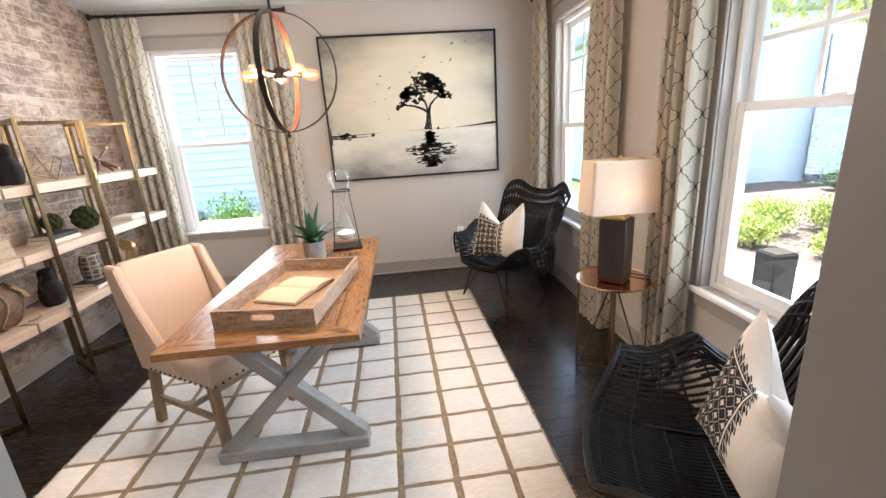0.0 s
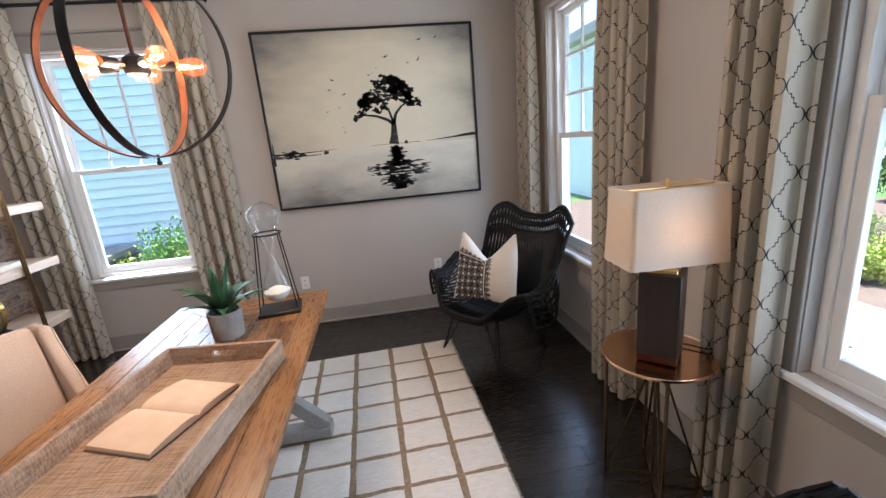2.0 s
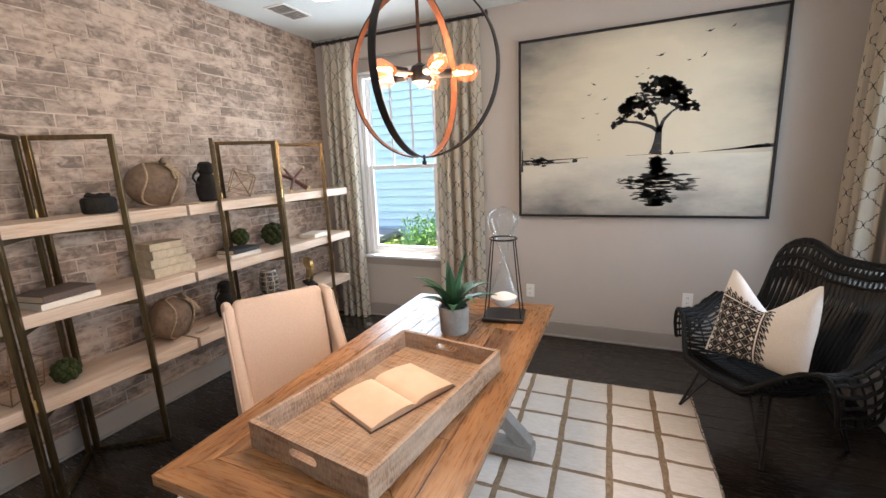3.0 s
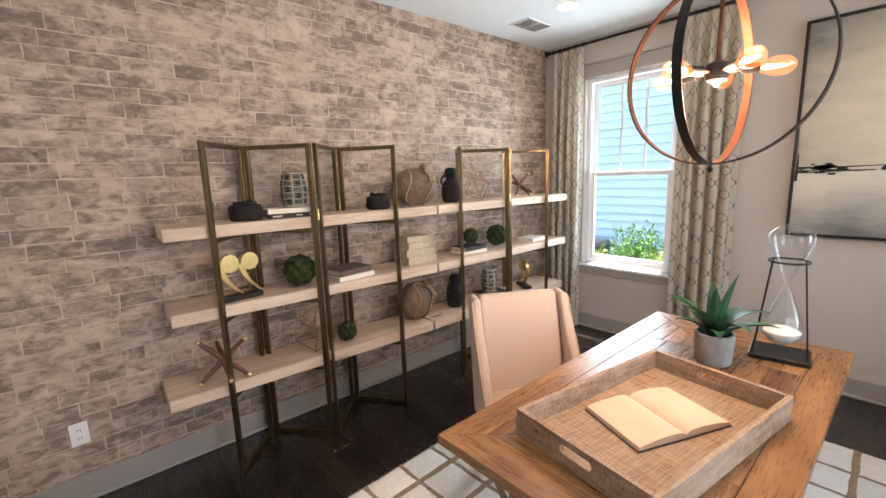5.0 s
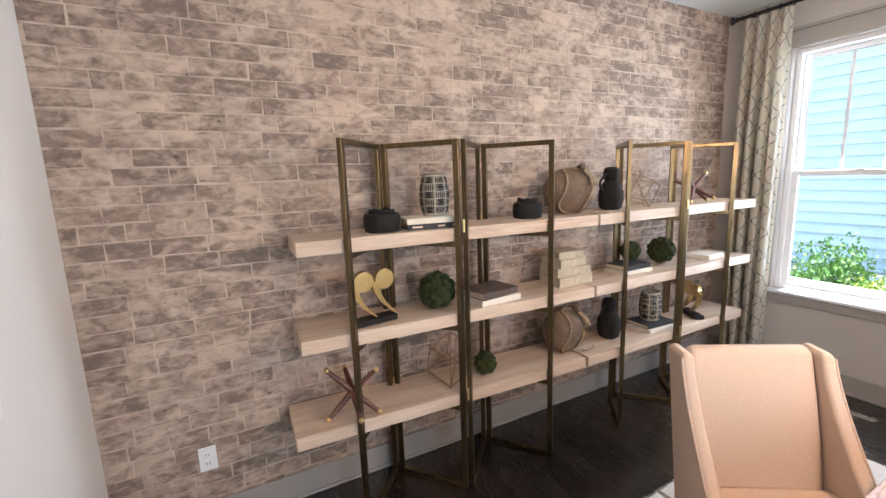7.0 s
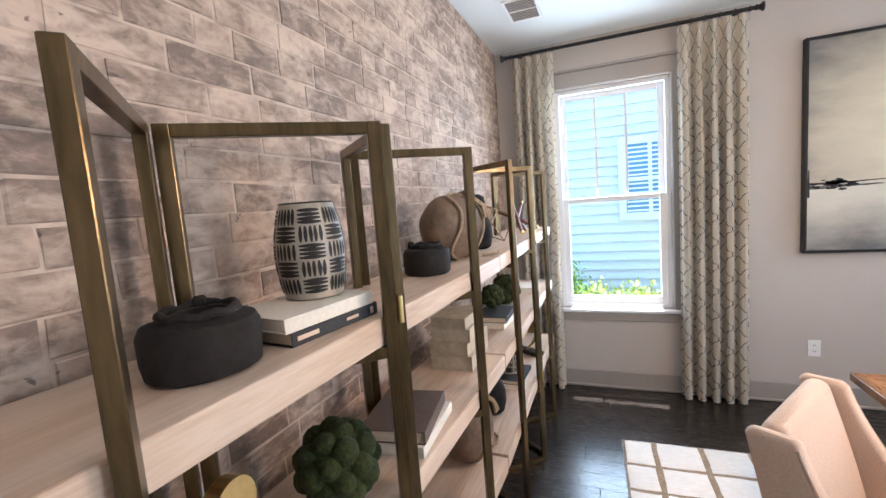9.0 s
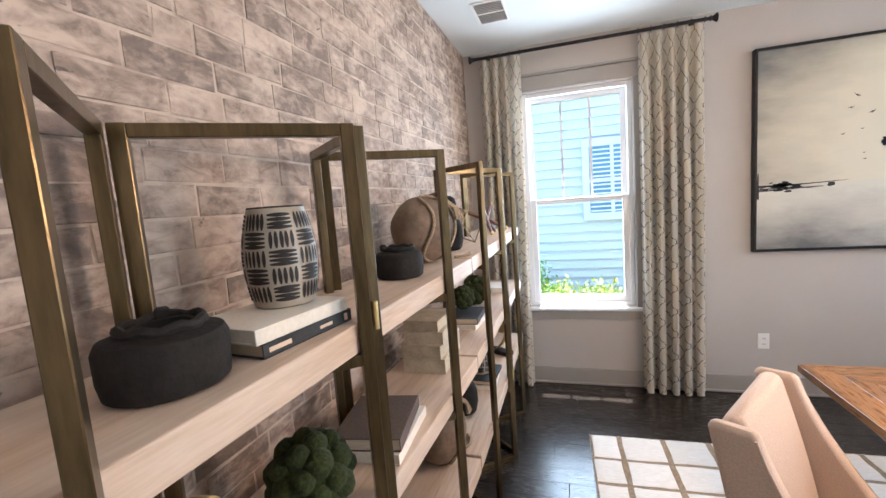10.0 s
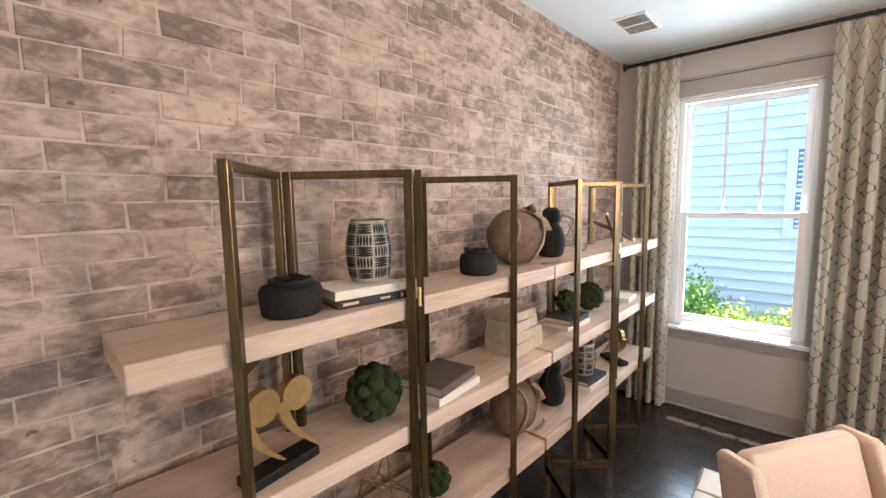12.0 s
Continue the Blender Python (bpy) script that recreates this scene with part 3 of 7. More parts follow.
part("door_leaf", boxes((-1.558, -0.722, SY - 0.075, SY - 0.035, 0.008, 2.045), bevel=0.003), TRIM_PAINT, door)
for za, zb in ((0.2, 0.85), (1.0, 1.9)):
    for xa, xb in ((-1.46, -1.19), (-1.10, -0.83)):
        part("door_panel", boxes((xa, xb, SY - 0.036, SY - 0.028, za, zb), bevel=0.006), TRIM_PAINT, door)
bm = bmesh.new()
lathe(bm, [(0.012, 0), (0.012, 0.04), (0.027, 0.05), (0.03, 0.065), (0.02, 0.078)], 16, pose(-0.79, SY - 0.036, 0.95, -90, 0, 0))
part("knob", bm, BRASS, door, "brass knob", True)


def outlet(name, m, switch=False):
    o = thing(name, "white plastic light switch on the wall" if switch else "white plastic power outlet on the wall", "light switch" if switch else "power outlet", m)
    part("plate", boxes((-0.036, 0.036, -0.006, 0, -0.058, 0.058), bevel=0.003, seg=2), PLATE, o)
    if switch:
        part("rocker", boxes((-0.017, 0.017, -0.010, -0.006, -0.033, 0.033), bevel=0.002), PLATE, o)
    else:
        for z in (-0.021, 0.021):
            s = part("socket", boxes((-0.017, 0.017, -0.009, -0.006, z - 0.014, z + 0.014), bevel=0.002), PLATE, o)
            for x in (-0.006, 0.006):
                part("slot", boxes((x - 0.0015, x + 0.0015, -0.0098, -0.0088, z - 0.005, z + 0.006)), DARK_PLASTIC, s)
    return o


outlet("power_outlet", pose(-0.612, NY - 0.001, 0.40))
outlet("power_outlet", pose(0.60, NY - 0.001, 0.42))
outlet("power_outlet", pose(WX + 0.006, 0.543, 0.355, 0, 0, 90))
outlet("light_switch", pose(-2.03, SY + 0.001, 1.08, 0, 0, 180), True)

# ceiling vent and recessed light
vent = thing("ceiling_vent", "white ceiling air vent with grey slats", "air vent", pose(-2.355, 3.69, CZ))
part("frame", boxes((-0.10, -0.085, -0.16, 0.16, -0.008, -0.001), (0.085, 0.10, -0.16, 0.16, -0.008, -0.001), (-0.085, 0.085, -0.16, -0.145, -0.008, -0.001), (-0.085, 0.085, 0.145, 0.16, -0.008, -0.001), (-0.085, 0.085, -0.006, 0.006, -0.008, -0.001)), PLATE, vent)
part("backing", boxes((-0.085, 0.085, -0.145, 0.145, -0.0035, -0.001)), CONCRETE, vent)
for i in range(14):
    y = -0.135 + i * 0.0208
    bm = bmesh.new()
    box(bm, -0.083, 0.083, -0.0065, 0.0065, -0.001, 0.001, m=pose(0, y, -0.0065, 30, 0, 0))
    part("slat", bm, PLATE, vent)
can = thing("recessed_light", "round white recessed ceiling light, lit", "ceiling light", pose(-1.95, 3.58, CZ))
bm = bmesh.new()
lathe(bm, [(0.085, -0.001), (0.088, -0.006), (0.070, -0.009), (0.066, -0.002)], 32, closed_ends=False)
part("trim_ring", bm, PLATE, can, smooth=True)
bm = bmesh.new()
lathe(bm, [(0.066, -0.0035), (0.02, -0.0045)], 32)
part("diffuser", bm, glowing("warm_led_diffuser", (1.0, 0.86, 0.68), 14), can)

# ---- rug ----
RUG = (-2.42, 0.0, -3.06, 0.0)
rug_tuft = grained("ivory_tufted_wool", (0.70, 0.63, 0.55), (0.93, 0.885, 0.83), 0.95, scale=(1, 6, 1), size=26, detail=5, bumps=0.6, fine=160, spread=0.05)
rug_base = grained("tan_jute_weave", (0.17, 0.11, 0.062), (0.42, 0.31, 0.20), 0.95, size=60, bumps=0.6, fine=220)
RUG_AT = pose(0.56, 3.70, 0, 0, 0, 1.6)
rug = thing("rug", "ivory wool area rug with tan lattice lines", "rug", RUG_AT)
bm = bmesh.new()
box(bm, RUG[0], RUG[1], RUG[2], RUG[3], 0.0005, 0.008, 0.003)
part("backing", bm, rug_base, rug, "tan jute ground showing as lines")
CW, CH = 0.2525, 0.2245
rng = random.Random(4)
cells = []
y = RUG[3] - 0.004
first_row = 0.032
row = 0
while y > RUG[2] + 0.03:
    y0 = max(y - CH - first_row + 0.023, RUG[2] + 0.008)
    x = RUG[1] - 0.006
    first = True
    while x > RUG[0] + 0.03:
        w = CW - 0.031 if not first else 0.207
        x0 = max(x - w, RUG[0] + 0.008)
        cells.append((x0, x, y0, y))
        x = x0 - 0.031
        first = False
    y -= CH + first_row
    first_row = 0.0
for x0, x1, y0, y1 in cells:
    bm = bmesh.new()
    nx, ny = 6, 5
    wob = [rng.uniform(-0.0035, 0.0035) for _ in range(40)]
    grid = []
    for j in range(ny + 1):
        line = []
        for i in range(nx + 1):
            u, v = (0, 0.04, 0.3, 0.55, 0.8, 0.96, 1)[i], (0, 0.045, 0.35, 0.65, 0.955, 1)[j]
            edge = i in (0, nx) or j in (0, ny)
            px = x0 + (x1 - x0) * u + (wob[(i * 7 + j * 3) % 40] if i in (0, nx) else 0)
            py = y0 + (y1 - y0) * v + (wob[(i * 5 + j * 11) % 40] if j in (0, ny) else 0)
            line.append(bm.verts.new((px, py, 0.0082 if edge else 0.0125 + wob[(i * 3 + j * 13) % 40] * 0.3)))
        grid.append(line)
    for j in range(ny):
        for i in range(nx):
            bm.faces.new((grid[j][i], grid[j][i + 1], grid[j + 1][i + 1], grid[j + 1][i]))
    part("tuft", bm, rug_tuft, rug, smooth=True)
bm = bmesh.new()
for yy in (RUG[2], RUG[3]):
    for k in range(240):
        x = RUG[0] + (RUG[1] - RUG[0]) * k / 239
        s = 1 if yy == RUG[3] else -1
        tube(bm, [(x, yy - s * 0.004, 0.006), (x + rng.uniform(-0.004, 0.004), yy + s * rng.uniform(0.006, 0.014), 0.003)], 0.0018, 4)
for xx in (RUG[0], RUG[1]):
    for k in range(260):
        yq = RUG[2] + (RUG[3] - RUG[2]) * k / 259
        s = 1 if xx == RUG[1] else -1
        tube(bm, [(xx - s * 0.004, yq, 0.006), (xx + s * rng.uniform(0.004, 0.010), yq + rng.uniform(-0.004, 0.004), 0.003)], 0.0018, 4)
tagged(part("fringe", bm, rug_tuft, rug, "short ivory fringe"), kind="stuff")

# ---- desk ----
DX0, DX1, DY0, DY1, DZ = -1.0, -0.207, 1.428, 3.045, 0.765
desk = thing("desk", "honey pine desk with grey trestle cross legs", "desk", pose(0, 0, 0))
T = 0.032
fw = 0.105


def board(pts, mat, name="board", parent=desk, z0=DZ - T, z1=DZ, bev=0.0015):
    bm = bmesh.new()
    lo = [bm.verts.new((x, y, z0)) for x, y in pts]
    hi = [bm.verts.new((x, y, z1)) for x, y in pts]
    n = len(pts)
    bm.faces.new(lo[::-1])
    bm.faces.new(hi)
    for i in range(n):
        bm.faces.new((lo[i], lo[(i + 1) % n], hi[(i + 1) % n], hi[i]))
    bmesh.ops.bevel(bm, geom=[e for e in bm.edges if all(abs(v.co.z - z1) < 1e-6 for v in e.verts)], offset=bev, segments=1, affect="EDGES")
    return part(name, bm, mat, parent)


g = 0.0008
board([(DX0, DY0), (DX0 + fw - g, DY0 + fw), (DX0 + fw - g, DY1 - fw), (DX0, DY1)], DESK_WOOD)
board([(DX1, DY0), (DX1, DY1), (DX1 - fw + g, DY1 - fw), (DX1 - fw + g, DY0 + fw)], DESK_WOOD)
board([(DX0 + g, DY0), (DX1 - g, DY0), (DX1 - fw, DY0 + fw - g), (DX0 + fw, DY0 + fw - g)], DESK_WOOD_X)
board([(DX0 + g, DY1), (DX0 + fw, DY1 - fw + g), (DX1 - fw, DY1 - fw + g), (DX1 - g, DY1)], DESK_WOOD_X)
# inner field: boards laid in a basket of diagonals and straights
ix0, ix1, iy0, iy1 = DX0 + fw, DX1 - fw, DY0 + fw, DY1 - fw
nb = 6
sq = ix1 - ix0
for k in range(nb):
    a, b = ix0 + sq * k / nb + g, ix0 + sq * (k + 1) / nb - g
    board([(a, iy0 + sq * 0.5), (b, iy0 + sq * 0.5), (b, iy1 - sq * 0.5), (a, iy1 - sq * 0.5)], DESK_WOOD)
for end, ya, yb in (("s", iy0, iy0 + sq * 0.5 - g), ("n", iy1, iy1 - sq * 0.5 + g)):
    d = sq * 0.5 - g
    s = 1 if end == "s" else -1
    for k in range(4):
        f0, f1 = k / 4, (k + 1) / 4
        xa0, xb0 = ix0 + sq / 2 * f0, ix1 - sq / 2 * f0
        xa1, xb1 = ix0 + sq / 2 * f1, ix1 - sq / 2 * f1
        y0_, y1_ = ya + s * d * f0 + s * g, ya + s * d * f1 - s * g
        q = [(xa0 + g, y0_), (xb0 - g, y0_), (xb1, y1_), (xa1, y1_)]
        if k == 3:
            q = q[:2] + [((xa1 + xb1) / 2, y1_)]
        board(q if s > 0 else q[::-1], DESK_WOOD_X)
    for side in (0, 1):
        xe = ix0 if side == 0 else ix1
        sx = 1 if side == 0 else -1
        for k in range(4):
            f0, f1 = k / 4, (k + 1) / 4
            x0_, x1_ = xe + sx * sq / 2 * f0 + sx * g, xe + sx * sq / 2 * f1 - sx * g
            q = [(x0_, ya + s * (d * f0 + g)), (x1_, ya + s * (d * f1 + g)), (x1_, yb), (x0_, yb)]
            if k == 3:
                q = q[:1] + [(x1_, yb)] + q[3:]
            if (s * sx) < 0:
                q = q[::-1]
            board(q, DESK_WOOD)
part("underframe", boxes((DX0 + 0.10, DX1 - 0.10, DY0 + 0.2, DY0 + 0.28, DZ - T - 0.05, DZ - T), (DX0 + 0.10, DX1 - 0.10, DY1 - 0.28, DY1 - 0.2, DZ - T - 0.05, DZ - T), bevel=0.003), GREY_WOOD, desk, "grey washed batten")
for yc in (1.73, 2.795):
    zb, zt = 0.013 + 0.075, DZ - T - 0.001
    xa, xb = DX0 + 0.07, DX1 - 0.09
    for sgn, (p, q) in enumerate((((xa, yc, zb), (xb, yc, zt)), ((xb, yc, zb), (xa, yc, zt)))):
        bm = bmesh.new()
        off = 0.004 if sgn else -0.004
        bar(bm, (p[0], yc + off, p[2] - 0.02), (q[0], yc + off, q[2] - 0.0), 0.075, 0.07, 0.004, up=(0, 1, 0))
        for v in bm.verts:
            v.co.z = min(max(v.co.z, 0.05), zt)
        part("cross_leg", bm, GREY_WOOD, desk, "grey washed cross leg")
    part("foot", boxes((DX0 + 0.01, DX1 - 0.056, yc - 0.05, yc + 0.05, 0.0135, 0.075), bevel=0.006), GREY_WOOD, desk, "grey washed foot beam")
bm = bmesh.new()
box(bm, -0.635, -0.575, 1.766, 2.76, 0.36, 0.43, 0.004)
part("stretcher", bm, GREY_WOOD, desk, "grey washed stretcher")

# ---- tray, book, plant, hourglass on the desk ----
tray = thing("serving_tray", "whitewashed rough wood tray with handle slots", "tray", pose(-0.562, 1.935, DZ, 0, 0, -8.6))
tw, tl, th, tt = 0.224, 0.366, 0.082, 0.016
part("bottom", boxes((-tw + tt, tw - tt, -tl + tt, tl - tt, 0.0015, 0.012)), TRAY, tray)
part("long_side", boxes((-tw, -tw + tt, -tl, tl, 0.001, th), bevel=0.002), TRAY, tray)
part("long_side", boxes((tw - tt, tw, -tl, tl, 0.001, th), bevel=0.002), TRAY, tray)
for s in (-1, 1):
    y0, y1 = sorted((s * tl, s * (tl - tt)))
    bm = bmesh.new()
    hw, h0, h1 = 0.052, 0.036, 0.062
    outer = [(-tw + tt + 0.0005, 0.0012), (tw - tt - 0.0005, 0.0012), (tw - tt - 0.0005, th - 0.0005), (-tw + tt + 0.0005, th - 0.0005)]
    hole = []
    rr = (h1 - h0) / 2
    for k in range(9):
        a = -math.pi / 2 + math.pi * k / 8
        hole.append((hw - rr + rr * math.cos(a), (h0 + h1) / 2 + rr * math.sin(a)))
    for k in range(9):
        a = math.pi / 2 + math.pi * k / 8
        hole.append((-hw + rr + rr * math.cos(a), (h0 + h1) / 2 + rr * math.sin(a)))
    for yy in (y0, y1):
        vo = [bm.verts.new((x, yy, z)) for x, z in outer]
        vh = [bm.verts.new((x, yy, z)) for x, z in hole]
        es = [bm.edges.new((vo[i], vo[(i + 1) % 4])) for i in range(4)] + [bm.edges.new((vh[i], vh[(i + 1) % 18])) for i in range(18)]
        bmesh.ops.triangle_fill(bm, use_beauty=True, edges=es)
        if yy == y0:
            ao, ah = vo, vh
    for i in range(4):
        bm.faces.new((ao[i], ao[(i + 1) % 4], vo[(i + 1) % 4], vo[i]))
    for i in range(18):
        bm.faces.new((ah[i], ah[(i + 1) % 18], vh[(i + 1) % 18], vh[i]))
    part("end_panel", bm, TRAY, tray, "end board with a rounded handle slot")

book = thing("open_book", "open book with blank cream pages lying in the tray", "book", pose(-0.572, 1.963, DZ + 0.0125, 0, 0, 67))
book.scale = (1.07, 1.06, 1.0)
bm = boxes((-0.165, 0.165, -0.112, 0.112, 0.0, 0.003), bevel=0.001)
part("cover", bm, COVER_BROWN, book, "brown cover edge")
for s in (-1, 1):
    bm = bmesh.new()
    prof = [(0.0, 0.012), (0.012, 0.021), (0.03, 0.025), (0.06, 0.0255), (0.1, 0.023), (0.135, 0.018), (0.157, 0.013), (0.160, 0.0035)]
    rows = []
    for yy in (-0.108, 0.108):
        top = [bm.verts.new((s * x, yy, z)) for x, z in prof]
        low = bm.verts.new((0, yy, 0.0033))
        rows.append((top, low))
        bm.faces.new([low] + top)
    (t0, l0), (t1, l1) = rows
    for i in range(len(prof) - 1):
        bm.faces.new((t0[i], t0[i + 1], t1[i + 1], t1[i]))
    part("page_block", bm, PAPER, book, "blank cream pages", True)

plant = thing("potted_succulent", "green artificial succulent in a grey concrete pot", "plant", pose(-0.588, 2.56, DZ + 0.0005))
plant.scale = (1.06, 1.06, 1.25)
bm = bmesh.new()
lathe(bm, [(0.058, 0), (0.061, 0.004), (0.067, 0.095), (0.066, 0.10), (0.058, 0.10), (0.056, 0.083)], 32)
part("pot", bm, CONCRETE, plant, "round grey concrete pot", True)
bm = bmesh.new()
lathe(bm, [(0.0555, 0.083), (0.03, 0.088), (0.004, 0.09)], 20)
part("soil", bm, SOIL, plant)


def leaf(bm, yaw, tilt, length, width, bend, base=(0, 0, 0.085)):
    n = 7
    rows = []
    for i in range(n + 1):
        t = i / n
        a = radians(tilt) + radians(bend) * t
        x = sum(length / n * math.cos(radians(tilt) + radians(bend) * (k + 0.5) / n) for k in range(i))
        z = sum(length / n * math.sin(radians(tilt) + radians(bend) * (k + 0.5) / n) for k in range(i))
        w = width * (1 - t) ** 1.1 * (0.65 + 2.2 * t)
        w = max(w, 0.0008)
        th = 0.006 * (1 - 0.8 * t)
        m = Matrix.Rotation(radians(yaw), 4, "Z")
        up = Vector((-math.sin(a), 0, math.cos(a)))
        c = Vector((0.012 + x, 0, z))
        pts = [c + Vector((0, -w, 0)) + up * 0.25 * w, c + up * -th, c + Vector((0, w, 0)) + up * 0.25 * w, c + up * th * 0.2]
        rows.append([bm.verts.new(m @ p + Vector(base)) for p in pts])
    for a, b in zip(rows, rows[1:]):
        for j in range(4):
            bm.faces.new((a[j], a[(j + 1) % 4], b[(j + 1) % 4], b[j]))
    bm.faces.new(rows[0][::-1])
    bm.faces.new(rows[-1])


rng = random.Random(11)
for k in range(14):
    ring = 0 if k < 4 else (1 if k < 9 else 2)
    yaw = k * 137.5 + rng.uniform(-12, 12)
    tilt = (80, 68, 48)[ring] + rng.uniform(-6, 6)
    ln = (0.20, 0.20, 0.18)[ring] * rng.uniform(0.85, 1.15)
    bm = bmesh.new()
    leaf(bm, yaw, tilt, ln, (0.030, 0.034, 0.031)[ring], (-6, -70, -50)[ring] + rng.uniform(-12, 12))
    part("leaf", bm, SUCCULENT, plant, smooth=True)

hg = thing("hourglass", "glass hourglass with white sand in a black metal frame", "hourglass", pose(-0.415, 2.80, DZ + 0.0005, 0, 0, 8))
hg.scale = (1.0, 1.0, 1.24)
part("base", boxes((-0.1, 0.1, -0.085, 0.085, 0, 0.016), bevel=0.003), BLACK_METAL, hg, "square black iron base")
for a in range(4):
    sx, sy = ((-1, -1), (1, -1), (1, 1), (-1, 1))[a]
    bm = bmesh.new()
    bar(bm, (sx * 0.088, sy * 0.066, 0.0165), (sx * 0.052, sy * 0.04, 0.322), 0.0058, 0.0048, 0.0008)
    part("rod", bm, BLACK_METAL, hg)
bm = bmesh.new()
tube(bm, [(0.066 * math.cos(i * math.pi / 16), 0.066 * math.sin(i * math.pi / 16), 0.324) for i in range(32)], 0.0036, 8, closed=True)
part("ring", bm, BLACK_METAL, hg, smooth=True)
low = [(0.004, 0.045), (0.03, 0.048), (0.052, 0.062), (0.066, 0.082), (0.068, 0.10), (0.058, 0.135), (0.04, 0.175), (0.022, 0.215), (0.010, 0.238), (0.006, 0.250)]
up = [(0.006, 0.250), (0.011, 0.262), (0.025, 0.285), (0.042, 0.318), (0.058, 0.350), (0.070, 0.378), (0.0745, 0.398), (0.071, 0.416), (0.054, 0.432), (0.03, 0.441), (0.014, 0.447), (0.003, 0.450)]
bm = bmesh.new()
lathe(bm, low + up[1:], 36)
part("glass_bulb", bm, CLEAR_GLASS, hg, "clear blown glass", True)
bm = bmesh.new()
lathe(bm, [(0.003, 0.048), (0.03, 0.051), (0.05, 0.0645), (0.0625, 0.082), (0.0635, 0.088), (0.03, 0.101), (0.003, 0.108)], 32)
part("sand", bm, SAND, hg, "white sand", True)

# ---- desk chair ----
def desk_chair(m):
    c = thing("desk_chair", "oatmeal linen desk chair with oak legs and nailheads", "chair", m)
    # seat faces +x
    bm = boxes((-0.25, 0.30, -0.27, 0.27, 0.36, 0.49), bevel=0.035, seg=3)
    part("seat", bm, LINEN, c, smooth=True)
    # reclined back panel between two wings that sweep down into the arms
    def padded(levels, r):
        """A soft upholstered slab lofted through levels of (x0, x1, y0, y1, z, bow)."""
        bm = bmesh.new()
        lo, hi = levels[0], levels[-1]

        def inset(l, d, dz):
            return (l[0] + d, l[1] - d, l[2] + d, l[3] - d, l[4] + dz, l[5])
        levels = [inset(lo, r * 0.6, -0.002)] + list(levels) + [inset(hi, r * 0.25, r * 0.55), inset(hi, r * 0.75, r * 0.95)]
        rings = []
        for x0, x1, y0, y1, z, bow in levels:
            rr = min(r, (x1 - x0) * 0.48, (y1 - y0) * 0.48)
            pts = []
            for cx, cy, a0 in ((x1 - rr, y1 - rr, 0), (x0 + rr, y1 - rr, 90), (x0 + rr, y0 + rr, 180), (x1 - rr, y0 + rr, 270)):
                for k in range(5):
                    an = radians(a0 + 22.5 * k)
                    pts.append((cx + rr * math.cos(an), cy + rr * math.sin(an)))
            ym, yh = (y0 + y1) / 2, (y1 - y0) / 2
            rings.append([bm.verts.new((x + bow * ((y - ym) / yh) ** 2, y, z)) for x, y in pts])
        for p, q in zip(rings, rings[1:]):
            for i in range(20):
                bm.faces.new((p[i], p[(i + 1) % 20], q[(i + 1) % 20], q[i]))
        bm.faces.new(rings[0][::-1])
        bm.faces.new(rings[-1])
        return bm

    def lean(t):
        return -0.262 - 0.125 * t

    lv = []
    for j in range(12):
        t = j / 11
        lv.append((lean(t) - 0.035, lean(t) + 0.028 + 0.010 * math.sin(math.pi * t), -0.219, 0.219, 0.40 + 0.515 * t, 0.012))
    part("backrest", padded(lv, 0.022), LINEN, c, "reclined upholstered back panel", True)
    for s in (-1, 1):
        lv = []
        for j in range(14):
            t = j / 13
            reach = 0.045 + 0.25 * (1 - t) ** 1.55
            y0, y1 = sorted((s * 0.2195, s * (0.266 + 0.006 * (1 - t))))
            lv.append((lean(t) - 0.045, lean(t) + 0.028 + reach, y0, y1, 0.37 + 0.545 * t, 0.0))
        wing = part("wing", padded(lv, 0.017), LINEN, c, "upholstered side wing", True)
        bm = bmesh.new()
        tube(bm, [(lean(j / 13) + 0.022 + 0.045 + 0.25 * (1 - j / 13) ** 1.55, s * (0.2655 + 0.006 * (1 - j / 13)), 0.37 + 0.545 * j / 13) for j in range(14)], 0.0042, 6)
        part("piping", bm, LINEN, wing, "self-fabric piping", True)
    for x, y in ((0.25, -0.235), (0.25, 0.235), (-0.25, -0.235), (-0.25, 0.235)):
        bm = bmesh.new()
        foot_x = x + (0.012 if x > 0 else -0.07)
        bar(bm, (foot_x, y, 0.0015), (x, y, 0.37), 0.046, 0.046, 0.004, up=(0, 1, 0))
        for v in bm.verts:
            if v.co.z < 0.02:
                v.co.z = max(v.co.z, 0.0005)
        part("leg", bm, CHAIR_WOOD, c, "weathered oak leg", False)
    for y in (-0.235, 0.235):
        bm = bmesh.new()
        bar(bm, (-0.285, y, 0.17), (0.245, y, 0.17), 0.022, 0.034, 0.003)
        part("stretcher", bm, CHAIR_WOOD, c, "weathered oak stretcher")
    bm = bmesh.new()
    bar(bm, (0.0, -0.224, 0.172), (0.0, 0.224, 0.172), 0.022, 0.03, 0.003)
    part("stretcher", bm, CHAIR_WOOD, c, "weathered oak stretcher")
    pts = [(0.301, -0.25 + 0.5 * i / 12, 0.382) for i in range(13)]
    pts += [(-0.2 + 0.46 * i / 11, s * 0.272, 0.382) for s in (-1, 1) for i in range(12)]
    for x, y, z in pts:
        bm = bmesh.new()
        ball(bm, 0.0085, (x, y, z), (1, 1, 1), 1)
        part("nailhead", bm, BRASS, c, "antique brass nailhead", True)
    return c


desk_chair(pose(-1.096, 2.126, 0.013, 0, 0, -32.5)).scale = (1, 0.94, 1)

